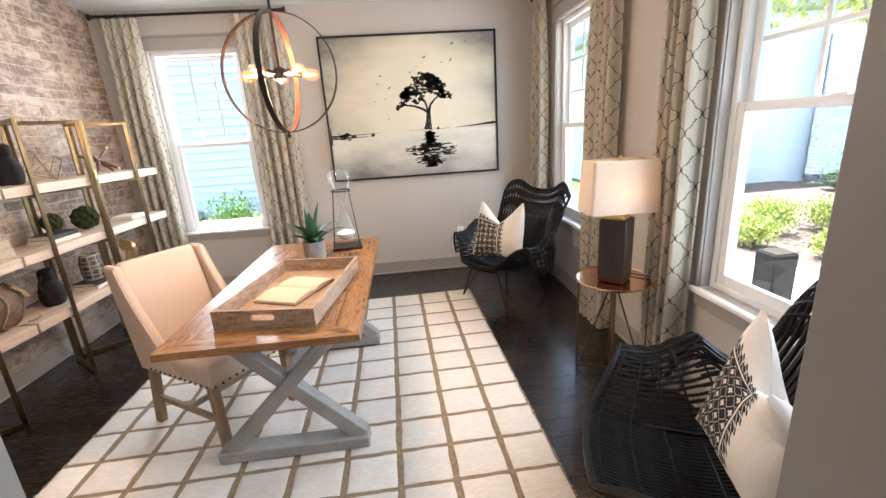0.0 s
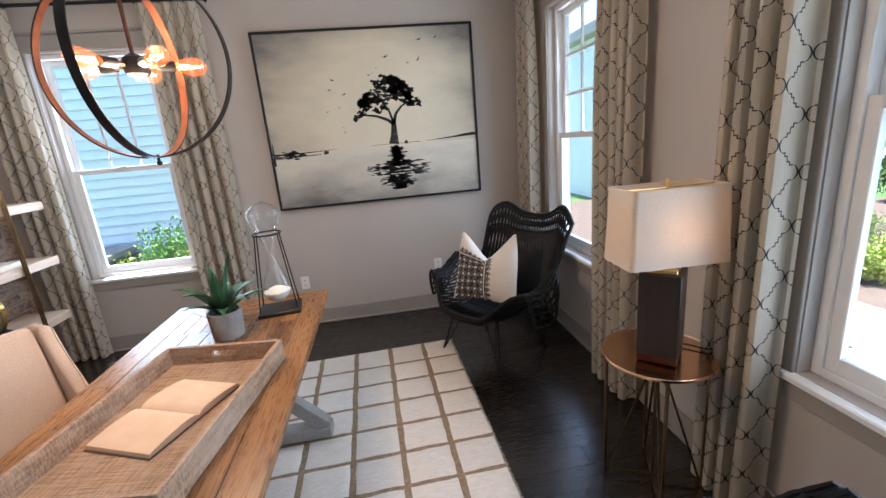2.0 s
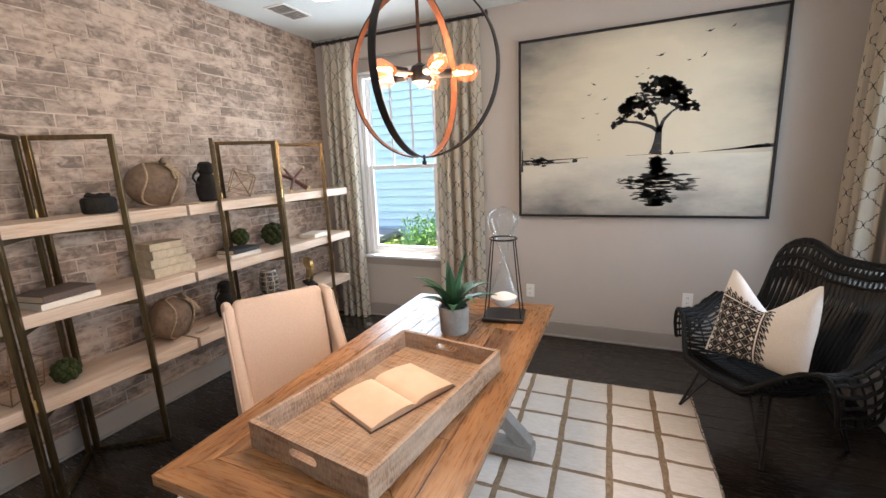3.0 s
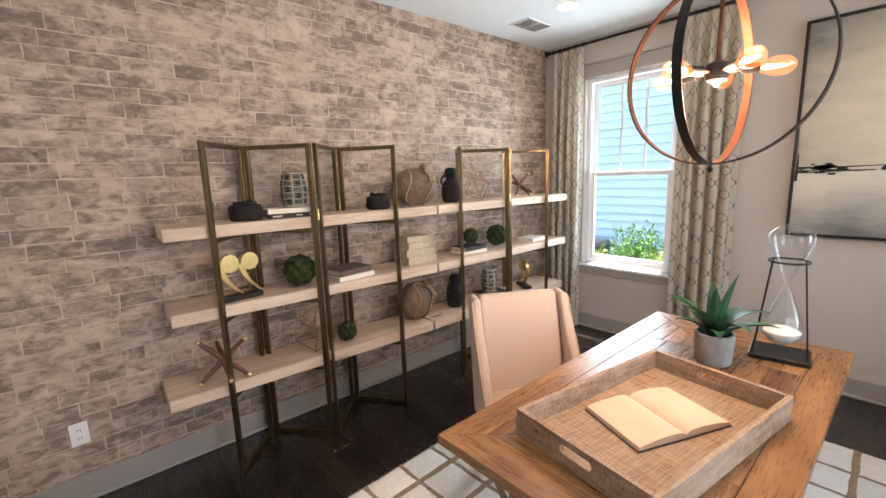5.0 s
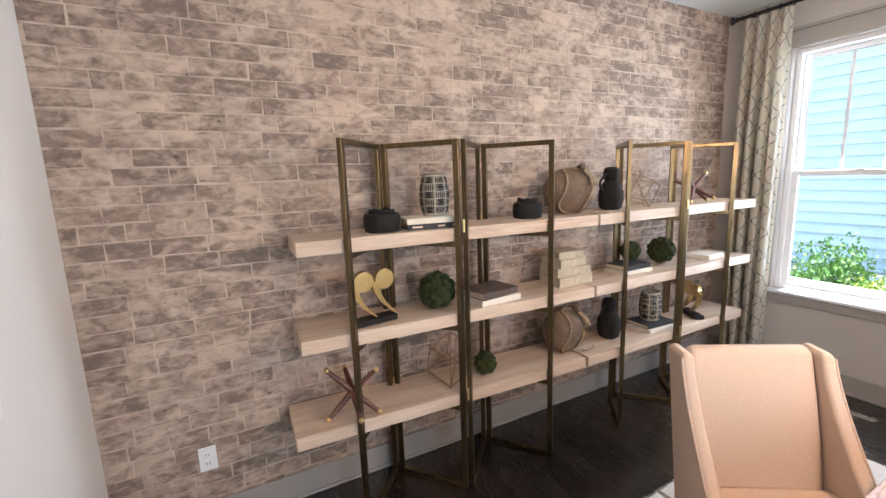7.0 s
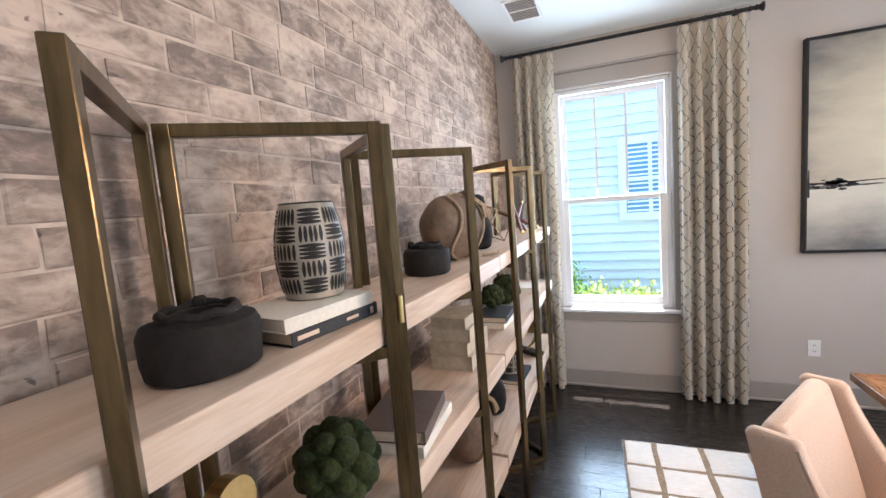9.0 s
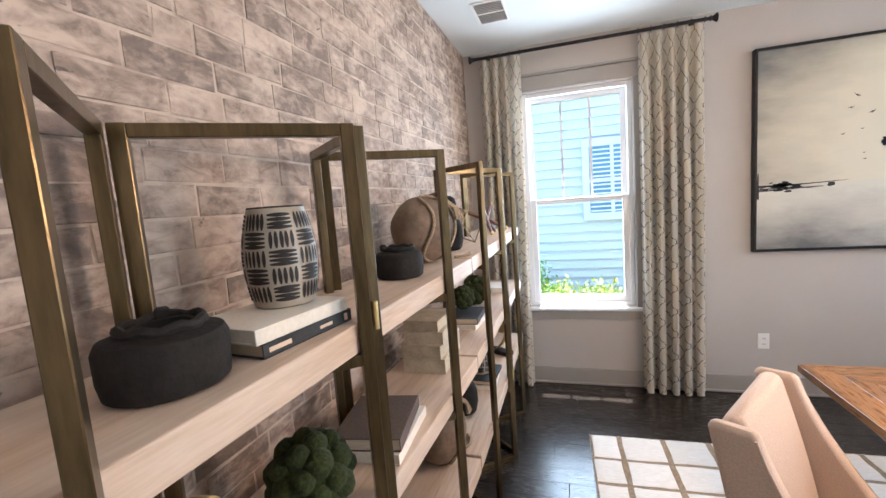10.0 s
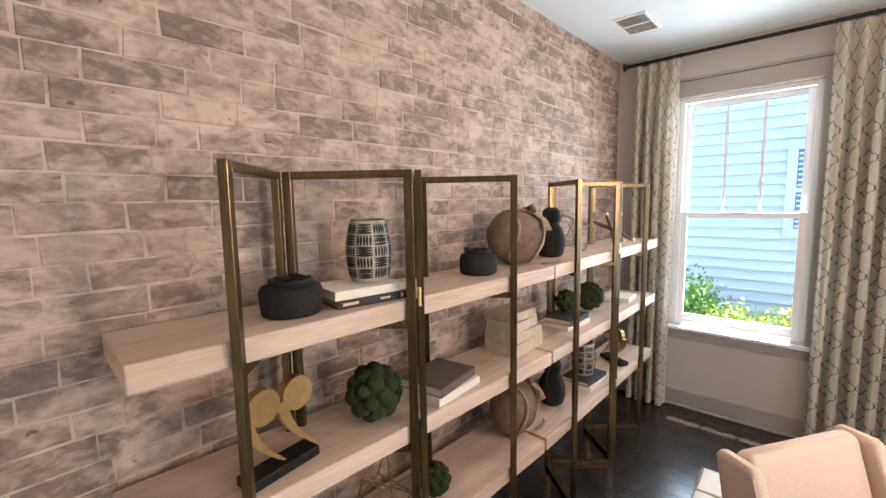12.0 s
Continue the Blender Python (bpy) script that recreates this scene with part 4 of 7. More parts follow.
# ---- bookcases: folding brass frames with thick shelves ----
def bookcase(m, label):
    c = thing("bookcase", label, "bookcase", m, "pair of folding bookcases")
    P, TOP = 0.027, 1.752
    front, back = 0.0, -0.275

    def panel(ya, xa, yb, xb):
        """A rectangular frame between two posts, with rails under the shelves."""
        f = thing_part("frame_panel", c)
        for (y, x) in ((ya, xa), (yb, xb)):
            bm = bmesh.new()
            d = Vector((xb - xa, yb - ya, 0)).normalized()
            bar(bm, (x, y, 0.0005), (x, y, TOP), P, 0.022, 0.0015, up=(-d.y, d.x, 0))
            part("post", bm, BRASS, f)
        d = Vector((xb - xa, yb - ya, 0)).normalized() * (P / 2)
        for z in (0.012, TOP - 0.0125):
            bm = bmesh.new()
            bar(bm, (xa + d.x, ya + d.y, z), (xb - d.x, yb - d.y, z), 0.022, 0.024, 0.0015)
            part("rail", bm, BRASS, f)
        for z in (1.2855, 0.8725, 0.4545):
            bm = bmesh.new()
            bar(bm, (xa + d.x, ya + d.y, z - 0.0125), (xb - d.x, yb - d.y, z - 0.0125), 0.022, 0.024, 0.0015)
            part("shelf_support", bm, BRASS, f)

    panel(0.2, front, 0.43, back)
    panel(0.467, back, 0.716, front)
    panel(0.756, front, 0.99, back)
    panel(1.03, back, 1.262, front)
    for y, x in ((0.736, 0.016), (0.449, back - 0.004), (1.005, back - 0.004)):
        for z in (0.52, 1.36):
            bm = bmesh.new()
            tube(bm, [(x, y, z - 0.03), (x, y, z + 0.03)], 0.006, 10)
            part("hinge", bm, GOLD, c, "small brass hinge", True)
    for i, (z, dy) in enumerate(((1.348, -0.005), (0.935, -0.02), (0.517, -0.075))):
        bm = bmesh.new()
        box(bm, -0.325, -0.013, dy, dy + 1.612, z - 0.062, z, 0.004, 2)
        for v in bm.verts:
            v.co.x += 0.002 * math.sin(v.co.y * 7 + i)
        part("shelf", bm, SHELF_WOOD, c, "thick bleached wood shelf")
    return c


def thing_part(name, parent):
    o = new(name)
    o.empty_display_size = 0.05
    o.parent = parent
    return o


bookcase(pose(-2.370, 0.968, 0, 0, 0, -2.4), "antique brass folding bookcase with bleached wood shelves")
bookcase(pose(-2.308, 2.598, 0), "antique brass folding bookcase with styled shelves beside the curtain")
Z3, Z2, Z1 = 1.3485, 0.9355, 0.5175


def low_pot(m):
    c = thing("clay_pot", "squat charcoal clay pot with a rope rim", "pot", m, "charcoal clay pots")
    bm = bmesh.new()
    lathe(bm, [(0.086, 0), (0.095, 0.005), (0.099, 0.03), (0.099, 0.072), (0.092, 0.086), (0.068, 0.093), (0.055, 0.095), (0.05, 0.100), (0.044, 0.098), (0.042, 0.07)], 36)
    rough_up(bm, 0.003, 18)
    part("body", bm, BLACK_CLAY, c, smooth=True)
    bm = bmesh.new()
    tube(bm, [(0.062 * math.cos(i * math.pi / 14), 0.062 * math.sin(i * math.pi / 14), 0.1 + 0.003 * math.sin(i * 1.7)) for i in range(28)], 0.0085, 8, closed=True)
    box(bm, 0.05, 0.075, -0.012, 0.012, 0.094, 0.116, 0.004)
    part("rim", bm, BLACK_CLAY, c, "twisted dark rim", True)
    return c


o = low_pot(pose(-2.498, 1.372, Z3, 0, 0, 140))
o.scale = (0.86, 0.86, 0.92)
o = low_pot(pose(-2.475, 2.20, Z3, 0, 0, 200))
o.scale = (0.8, 0.8, 0.95)

VASE_CREAM = grained("cream_glaze", (0.34, 0.285, 0.215), (0.45, 0.385, 0.30), 0.35, size=30, bumps=0.1)
VASE_BLACK = material("black_glaze", (0.016, 0.011, 0.008), 0.6)


def vase_radius(z):
    t = z / 0.2
    return 0.062 + 0.019 * math.sin(math.pi * min(1, t * 0.95 + 0.02)) + 0.006 * (1 - t)


def striped_vase(m, s=1.0):
    c = thing("striped_vase", "cream ceramic vase with black carved stripe blocks", "vase", m, "striped vases")
    bm = bmesh.new()
    prof = [(vase_radius(0) - 0.006, 0)] + [(vase_radius(0.2 * i / 14), 0.003 + 0.197 * i / 14) for i in range(15)] + [(vase_radius(0.2) - 0.006, 0.202), (vase_radius(0.2) - 0.008, 0.16), (0.05, 0.02)]
    lathe(bm, prof, 44)
    part("body", bm, VASE_CREAM, c, smooth=True)
    bm = bmesh.new()
    tube(bm, [((vase_radius(0.2) - 0.003) * math.cos(i * math.pi / 20), (vase_radius(0.2) - 0.003) * math.sin(i * math.pi / 20), 0.201) for i in range(40)], 0.003, 6, closed=True)
    part("rim", bm, VASE_BLACK, c, "black rim", True)
    rr = random.Random(5)
    bm = bmesh.new()

    def stroke(a0, a1, z0, z1, w):
        n = 5
        prev = None
        for i in range(n + 1):
            t = i / n
            a, z = a0 + (a1 - a0) * t, z0 + (z1 - z0) * t
            r = vase_radius(z) + 0.0012
            ww = w * (0.6 + 0.8 * math.sin(math.pi * t))
            if abs(a1 - a0) * r > abs(z1 - z0):
                p = [(a, z - ww / 2), (a, z + ww / 2)]
            else:
                p = [(a - ww / 2 / r, z), (a + ww / 2 / r, z)]
            cur = [bm.verts.new((r * math.cos(q), r * math.sin(q), zz)) for q, zz in p]
            if prev:
                bm.faces.new((prev[0], prev[1], cur[1], cur[0]))
            prev = cur
    cols, rows = 8, 5
    for i in range(cols):
        for j in range(rows):
            ac, zc = 2 * math.pi * (i + 0.5) / cols, 0.014 + 0.178 * (j + 0.5) / rows
            da, dz = 2 * math.pi / cols * 0.45, 0.178 / rows * 0.45
            lines = 5 if (i + j) % 2 else 4
            for k in range(lines):
                f = -1 + 2 * (k + 0.5) / lines
                if (i + j) % 2:
                    stroke(ac + da * f + rr.uniform(-0.01, 0.01), ac + da * f + rr.uniform(-0.01, 0.01), zc - dz, zc + dz, 0.0064)
                else:
                    stroke(ac - da, ac + da, zc + dz * f + rr.uniform(-0.001, 0.001), zc + dz * f + rr.uniform(-0.001, 0.001), 0.0058)
    tagged(part("stripes", bm, VASE_BLACK, c, "black painted stripe blocks"), kind="stuff")
    c.scale = (s * 0.88, s * 0.88, s)
    return c


def flat_book(m, w, l, h, cover, label, pages=PAGE_EDGE, marks=None):
    """A closed book lying flat: its spine is along +x."""
    c = thing("book", label, "book", m)
    part("page_block", boxes((-w / 2 + 0.004, w / 2 - 0.003, -l / 2 + 0.004, l / 2 - 0.004, 0.003, h - 0.003)), pages, c, "cream page block")
    bm = boxes((-w / 2, w / 2, -l / 2, l / 2, 0.0, 0.003), (-w / 2, w / 2, -l / 2, l / 2, h - 0.003, h), bevel=0.001)
    box(bm, w / 2 - 0.003, w / 2, -l / 2, l / 2, 0.003, h - 0.003, 0.001)
    part("cover", bm, cover, c)
    for y0, y1, hh in (marks or ()):
        part("spine_lettering", boxes((w / 2, w / 2 + 0.0006, y0, y1, h / 2 - hh / 2, h / 2 + hh / 2)), PAPER, c, "pale lettering bars")
    return c


flat_book(pose(-2.485, 1.60, Z3, 0, 0, -8), 0.175, 0.235, 0.026, COVER_DARK, "black clothbound book lying on the shelf", marks=((-0.105, -0.055, 0.008), (0.02, 0.055, 0.006), (0.093, 0.103, 0.014)))
flat_book(pose(-2.49, 1.59, Z3 + 0.0262, 0, 0, -8), 0.18, 0.235, 0.027, COVER_CREAM, "cream clothbound book stacked on a black book", pages=COVER_CREAM)
striped_vase(pose(-2.497, 1.645, Z3 + 0.0537, 0, 0, 20), 0.98)
striped_vase(pose(-2.47, 3.27, Z1 + 0.047, 0, 0, 75), 0.98)

# round hide bags tied with rope
def hide_bag(m, r=0.155, lean=-9):
    c = thing("hide_bag", "round brown hide flask with rope ties", "flask", m, "brown hide flasks")
    bm = bmesh.new()
    ball(bm, r, (0, 0, r * 0.98), (0.74, 1.0, 1.0), 4)
    for v in bm.verts:
        v.co += v.co.normalized() * 0.006 * noise.noise(v.co * 14)
        v.co.z = max(v.co.z, 0.001)
    part("body", bm, LEATHER, c, smooth=True)
    bm = bmesh.new()
    tube(bm, [(0.09 * math.sin(t * 0.3) + 0.02, 0.02 + 0.012 * math.sin(t), 2 * r - 0.02 + 0.012 * t * (1 if t < 3 else 0) - 0.0 * t) for t in (0, 1, 2, 3)], [0.02, 0.016, 0.018, 0.012], 8)
    part("neck", bm, LEATHER, c, "gathered hide neck", True)
    for k, (sy, ph) in enumerate(((0.35, 0.0), (-0.5, 0.6))):
        bm = bmesh.new()
        pts = []
        for i in range(26):
            a = math.pi * 0.5 - math.pi * 1.02 * i / 25
            y = sy * r * math.cos(a) * 1.3 + 0.02 * math.sin(3 * a + ph)
            z = r * 0.98 + r * 1.0 * math.sin(a)
            k2 = max(0.02, 1 - (y / r) ** 2 - ((z - r * 0.98) / r) ** 2)
            pts.append((0.74 * r * math.sqrt(k2) + 0.008, y, max(z, 0.006)))
        tube(bm, pts, 0.0065, 7)
        part("rope", bm, ROPE, c, "twisted jute rope", True)
    for k in range(3):
        bm = bmesh.new()
        tube(bm, [(0.07, 0.03 + 0.012 * k, 2 * r - 0.02), (0.118, 0.05 + 0.01 * k, 1.55 * r), (0.124 + 0.005 * k, 0.055 + 0.014 * k, 1.2 * r)], [0.006, 0.006, 0.008], 6)
        part("rope_end", bm, ROPE, c, "frayed rope end", True)
    bm = bmesh.new()
    tube(bm, [(0.1, 0.06, 0.008), (0.12, 0.09, 0.007), (0.125, 0.14, 0.007), (0.11, 0.17, 0.007)], 0.006, 7)
    part("rope_end", bm, ROPE, c, "frayed rope end", True)
    return c


hide_bag(pose(-2.50, 2.535, Z3, 0, 0, -12), 0.150).scale = (1, 1.1, 0.9)
hide_bag(pose(-2.48, 2.475, Z1, 0, 0, 14), 0.145).scale = (1, 0.97, 0.95)


def jug(m):
    c = thing("jug", "charcoal clay jug with a loop handle", "jug", m, "charcoal clay jugs")
    bm = bmesh.new()
    lathe(bm, [(0.06, 0), (0.075, 0.01), (0.088, 0.06), (0.085, 0.12), (0.066, 0.165), (0.048, 0.185), (0.045, 0.195), (0.056, 0.205), (0.058, 0.235), (0.05, 0.265), (0.03, 0.278), (0.022, 0.28)], 32)
    rough_up(bm, 0.002, 20)
    part("body", bm, BLACK_CLAY, c, smooth=True)
    bm = bmesh.new()
    tube(bm, [(0.0, -0.052 - 0.062 * math.sin(math.pi * i / 12), 0.235 - 0.125 * i / 12) for i in range(13)], 0.0085, 8)
    part("handle", bm, BLACK_CLAY, c, "loop handle", True)
    return c


jug(pose(-2.50, 2.88, Z3, 0, 0, 0)).scale = (0.86, 0.86, 0.94)
jug(pose(-2.48, 2.875, Z1, 0, 0, 8)).scale = (0.84, 0.84, 0.93)

BRONZE = grained("dull_bronze_wire", (0.24, 0.16, 0.09), (0.40, 0.28, 0.17), 0.4, size=60, bumps=0.05, metal=0.8)


def wire_cube(m, s):
    c = thing("wire_sculpture", "open bronze wire geometric sculpture", "sculpture", m, "bronze wire sculptures")
    h = s / 2
    v = [(x * h, y * h, z * h) for x in (-1, 1) for y in (-1, 1) for z in (-1, 1)]
    tilt = Euler((radians(12), radians(20), radians(25))).to_matrix()
    pts = [tilt @ Vector(p) for p in v]
    drop = min(p.z for p in pts)
    pts = [p - Vector((0, 0, drop - 0.004)) for p in pts]
    edges = [(a, b) for a in range(8) for b in range(a + 1, 8) if bin(a ^ b).count("1") == 1] + [(0, 7), (3, 4), (1, 6)]
    for a, b in edges:
        bm = bmesh.new()
        tube(bm, [pts[a], pts[b]], 0.0032, 6)
        part("wire", bm, BRONZE, c, smooth=True)
    return c


wire_cube(pose(-2.49, 1.70, Z1), 0.165)
wire_cube(pose(-2.50, 3.16, Z3, 0, 0, 30), 0.145)


def wood_star(m, s):
    c = thing("wooden_star", "reddish wooden jack star with gold tips", "sculpture", m, "wooden jack stars")
    dirs = [Vector(d).normalized() for d in ((0.35, 1, 0.95), (0.3, -1, -0.8), (0.5, 0.95, -0.85), (-0.2, -0.9, 0.95), (1, 0.1, -0.55), (-1, -0.1, 0.4))]
    low = min(d.z for d in dirs) * s - 0.012
    mid = Vector((0, 0, -low))
    for d in dirs:
        bm = bmesh.new()
        tube(bm, [mid, mid + d * s * 0.5, mid + d * s], [0.016, 0.0135, 0.0095], 10)
        arm = part("arm", bm, STAR_WOOD, c, smooth=True)
        bm = bmesh.new()
        ball(bm, 0.0125, tuple(mid + d * s), (1, 1, 1), 2)
        part("tip", bm, GOLD, arm, "gold ball tip", True)
    return c


wood_star(pose(-2.46, 1.165, Z1, 0, 0, -8), 0.155)
wood_star(pose(-2.46, 3.66, Z3, 0, 0, 10), 0.145)


def moss_ball(m, r):
    c = tagged(new("moss_ball"), "dark green lumpy moss ball", "moss ball", "moss balls")
    c.matrix_world = m
    rr = random.Random(int(r * 1000))
    bm = bmesh.new()
    ball(bm, r * 0.8, (0, 0, r), (1, 1, 1), 3)
    for k in range(34):
        zz = 1 - 2 * (k + 0.5) / 34
        a = k * 2.39996
        q = math.sqrt(1 - zz * zz)
        d = Vector((q * math.cos(a), q * math.sin(a), zz))
        rad = r * rr.uniform(0.24, 0.36)
        ball(bm, rad, tuple(d * (r - rad) * 1.0 + Vector((0, 0, r))), (1, 1, 1), 2)
    for v in bm.verts:
        v.co += noise.noise_vector(v.co * 90) * 0.0025
    obj_me = bpy.data.meshes.new("moss_ball")
    bm.to_mesh(obj_me)
    bm.free()
    obj_me.materials.append(MOSS)
    for p in obj_me.polygons:
        p.use_smooth = True
    body = new("moss", obj_me)
    body.parent = c
    return c


moss_ball(pose(-2.47, 1.625, Z2), 0.098)
moss_ball(pose(-2.46, 1.895, Z1), 0.066)
moss_ball(pose(-2.50, 3.08, Z2 + 0.058), 0.068)
moss_ball(pose(-2.50, 3.40, Z2), 0.096)

# gold quotation mark sculptures on black plinths
def quote_mark(bm, y):
    n = 30
    c = Vector((0, y, 0.205))
    r, th = 0.047, 0.014
    front = [bm.verts.new((th, c.y + r * math.cos(2 * math.pi * i / n), c.z + r * math.sin(2 * math.pi * i / n))) for i in range(n)]
    rear = [bm.verts.new((-th, v.co.y, v.co.z)) for v in front]
    bm.faces.new(front)
    bm.faces.new(rear[::-1])
    for i in range(n):
        bm.faces.new((front[i], front[(i + 1) % n], rear[(i + 1) % n], rear[i]))
    tail = []
    for i in range(15):
        t = i / 14
        yy = c.y - 0.047 + 0.10 * t * t
        zz = c.z - 0.005 - 0.165 * t
        w = 0.014 * (1 - t) + 0.003
        tail.append((yy, zz, w))
    rows = []
    for yy, zz, w in tail:
        rows.append([bm.verts.new((x, yy + s * w, zz + s * w * 0.4)) for x, s in ((th * 0.9, -1), (th * 0.9, 1), (-th * 0.9, 1), (-th * 0.9, -1))])
    for a, b in zip(rows, rows[1:]):
        for j in range(4):
            bm.faces.new((a[j], a[(j + 1) % 4], b[(j + 1) % 4], b[j]))
    bm.faces.new(rows[0][::-1])
    bm.faces.new(rows[-1])


def quote_sculpture(m):
    c = thing("quote_sculpture", "gold quotation mark sculpture on a black plinth", "sculpture", m, "gold quotation mark sculptures")
    part("plinth", boxes((-0.035, 0.035, -0.105, 0.105, 0, 0.028), bevel=0.003), BLACK_METAL, c, "black wooden plinth")
    for y in (-0.045, 0.058):
        bm = bmesh.new()
        quote_mark(bm, y)
        bmesh.ops.translate(bm, verts=bm.verts, vec=(0, 0, -0.006))
        part("quotation_mark", bm, GOLD, c, "satin gold comma shape")
    return c


quote_sculpture(pose(-2.455, 1.29, Z2, 0, 0, 8))
quote_sculpture(pose(-2.44, 3.70, Z1, 0, 0, 60))

flat_book(pose(-2.46, 1.94, Z2, 0, 0, 4), 0.19, 0.255, 0.03, COVER_CREAM, "cream book lying under a brown book", pages=COVER_CREAM)
flat_book(pose(-2.465, 1.935, Z2 + 0.0302, 0, 0, 9), 0.185, 0.24, 0.035, COVER_BROWN, "brown book lying on a cream book")
zz = Z2
for i, (w, l, h, dy, a) in enumerate(((0.17, 0.27, 0.058, 0, 3), (0.165, 0.25, 0.052, -0.006, -2), (0.16, 0.215, 0.05, -0.018, 4), (0.15, 0.19, 0.042, -0.02, -3))):
    flat_book(pose(-2.49, 2.50 + dy, zz, 0, 0, a), w, l, h, COVER_WORN, "worn ivory book in a tapering stack", pages=COVER_WORN)
    zz += h + 0.0003
flat_book(pose(-2.475, 3.03, Z2, 0, 0, -4), 0.17, 0.25, 0.026, COVER_CREAM, "cream book lying under a dark book", pages=COVER_CREAM)
flat_book(pose(-2.475, 3.03, Z2 + 0.0262, 0, 0, 2), 0.165, 0.24, 0.030, COVER_DARK, "black book lying under a moss ball")
flat_book(pose(-2.46, 3.84, Z2, 0, 0, 6), 0.17, 0.22, 0.032, COVER_CREAM, "cream book lying at the shelf end", pages=COVER_CREAM)
flat_book(pose(-2.46, 3.26, Z1, 0, 0, 4), 0.18, 0.27, 0.022, COVER_CREAM, "cream book lying under a striped vase", pages=COVER_CREAM)
flat_book(pose(-2.46, 3.26, Z1 + 0.0222, 0, 0, -3), 0.175, 0.25, 0.0245, COVER_DARK, "black book lying under a striped vase")

# ---- curtains and rods ----
def curtain(m, w_top, w_bot, height, folds, label, side=0.0, seed=0):
    """A pleated panel hanging along local x, its face to local -y."""
    c = thing("curtain", label, "curtain", m, "cream trellis curtains")
    bm = bmesh.new()
    uvl = bm.loops.layers.uv.new("UVMap")
    nx, nz = folds * 14, 26
    rr = random.Random(seed)
    ph = [rr.uniform(-0.5, 0.5) for _ in range(folds + 2)]
    amp = [rr.uniform(0.8, 1.2) for _ in range(folds + 2)]
    grid, us = [], []
    for j in range(nz + 1):
        t = j / nz
        z = height * (1 - t)
        w = w_top + (w_bot - w_top) * t ** 0.8
        pts = []
        for i in range(nx + 1):
            s = i / nx
            f = s * folds
            k = int(min(f, folds - 1))
            depth = (0.022 + 0.026 * min(1, t * 3)) * amp[k]
            x = w * (s - 0.5) + side * (w_bot - w_top) * 0.5 * t + 0.012 * math.sin(f * 2 * math.pi * 2 + ph[k]) * min(1, t * 3)
            y = depth * math.cos(f * 2 * math.pi + 0.3 * ph[k] * t) + 0.004 * math.sin(7 * t + i)
            if t < 0.05:
                y = 0.016 * math.cos(f * 2 * math.pi)
            pts.append(Vector((x, y, z)))
        u = [0.0]
        for a, b in zip(pts, pts[1:]):
            u.append(u[-1] + math.hypot(b.x - a.x, b.y - a.y))
        us.append(u)
        grid.append([bm.verts.new(p) for p in pts])
    uref = us[nz // 2]
    for j in range(nz):
        for i in range(nx):
            f = bm.faces.new((grid[j][i], grid[j + 1][i], grid[j + 1][i + 1], grid[j][i + 1]))
            for lp, (a, b) in zip(f.loops, ((j, i), (j + 1, i), (j + 1, i + 1), (j, i + 1))):
                lp[uvl].uv = (uref[b], height * (1 - a / nz))
    bmesh.ops.solidify(bm, geom=bm.faces, thickness=0.0022)
    part("cloth", bm, CURTAIN, c, smooth=True)
    for k in range(folds + 1):
        bm = bmesh.new()
        x = w_top * (k / folds - 0.5)
        tube(bm, [(x + 0.0, 0.017 * math.cos(i * math.pi / 8), height + 0.022 + 0.017 * math.sin(i * math.pi / 8)) for i in range(16)], 0.003, 6, closed=True)
        part("ring", bm, BLACK_METAL, c, "black curtain ring", True)
    return c


ROD_Z = 2.675
ROD_DROP = ROD_Z - 0.022
curtain(pose(-2.41, 4.315, 0.012), 0.32, 0.30, ROD_DROP - 0.012, 4, "cream trellis patterned curtain beside the brick wall", 0.0, 1)
curtain(pose(-1.215, 4.315, 0.012), 0.415, 0.425, ROD_DROP - 0.012, 5, "cream trellis patterned curtain beside the painting", 0.0, 2)
curtain(pose(1.405, 4.15, 0.012, 0, 0, -90), 0.32, 0.34, ROD_DROP - 0.012, 4, "cream trellis patterned curtain in the corner", 0.0, 3)
curtain(pose(1.405, 2.80, 0.012, 0, 0, -90), 0.36, 0.36, ROD_DROP - 0.012, 5, "cream trellis patterned curtain between two windows", 0.0, 4)
curtain(pose(1.405, 1.965, 0.012, 0, 0, -90), 0.28, 0.29, ROD_DROP - 0.012, 4, "cream trellis patterned curtain behind the side table", 0.0, 5)
curtain(pose(1.405, 0.68, 0.012, 0, 0, -90), 0.30, 0.32, ROD_DROP - 0.012, 4, "cream trellis patterned curtain behind the wicker chair", 0.0, 6)


def curtain_rod(m, length, wall):
    c = thing("curtain_rod", "black iron curtain rod with round finials", "curtain rod", m)
    bm = bmesh.new()
    tube(bm, [(-length / 2, 0, 0), (length / 2, 0, 0)], 0.0125, 12)
    part("rod", bm, BLACK_METAL, c, smooth=True)
    for s in (-1, 1):
        bm = bmesh.new()
        lathe(bm, [(0.014, 0), (0.020, 0.006), (0.014, 0.014), (0.018, 0.024), (0.03, 0.040), (0.028, 0.046), (0.008, 0.05)], 18, pose(s * length / 2, 0, 0, 0, 90 * s, 0))
        part("finial", bm, BLACK_METAL, c, "turned black finial", True)
        bm = bmesh.new()
        x = s * (length / 2 - 0.09)
        bar(bm, (x, 0.0, -0.005), (x, wall, -0.005), 0.012, 0.012, 0.001)
        box(bm, x - 0.012, x + 0.012, wall - 0.005, wall, -0.04, 0.03, 0.002)
        part("bracket", bm, BLACK_METAL, c, "wall bracket")
    return c


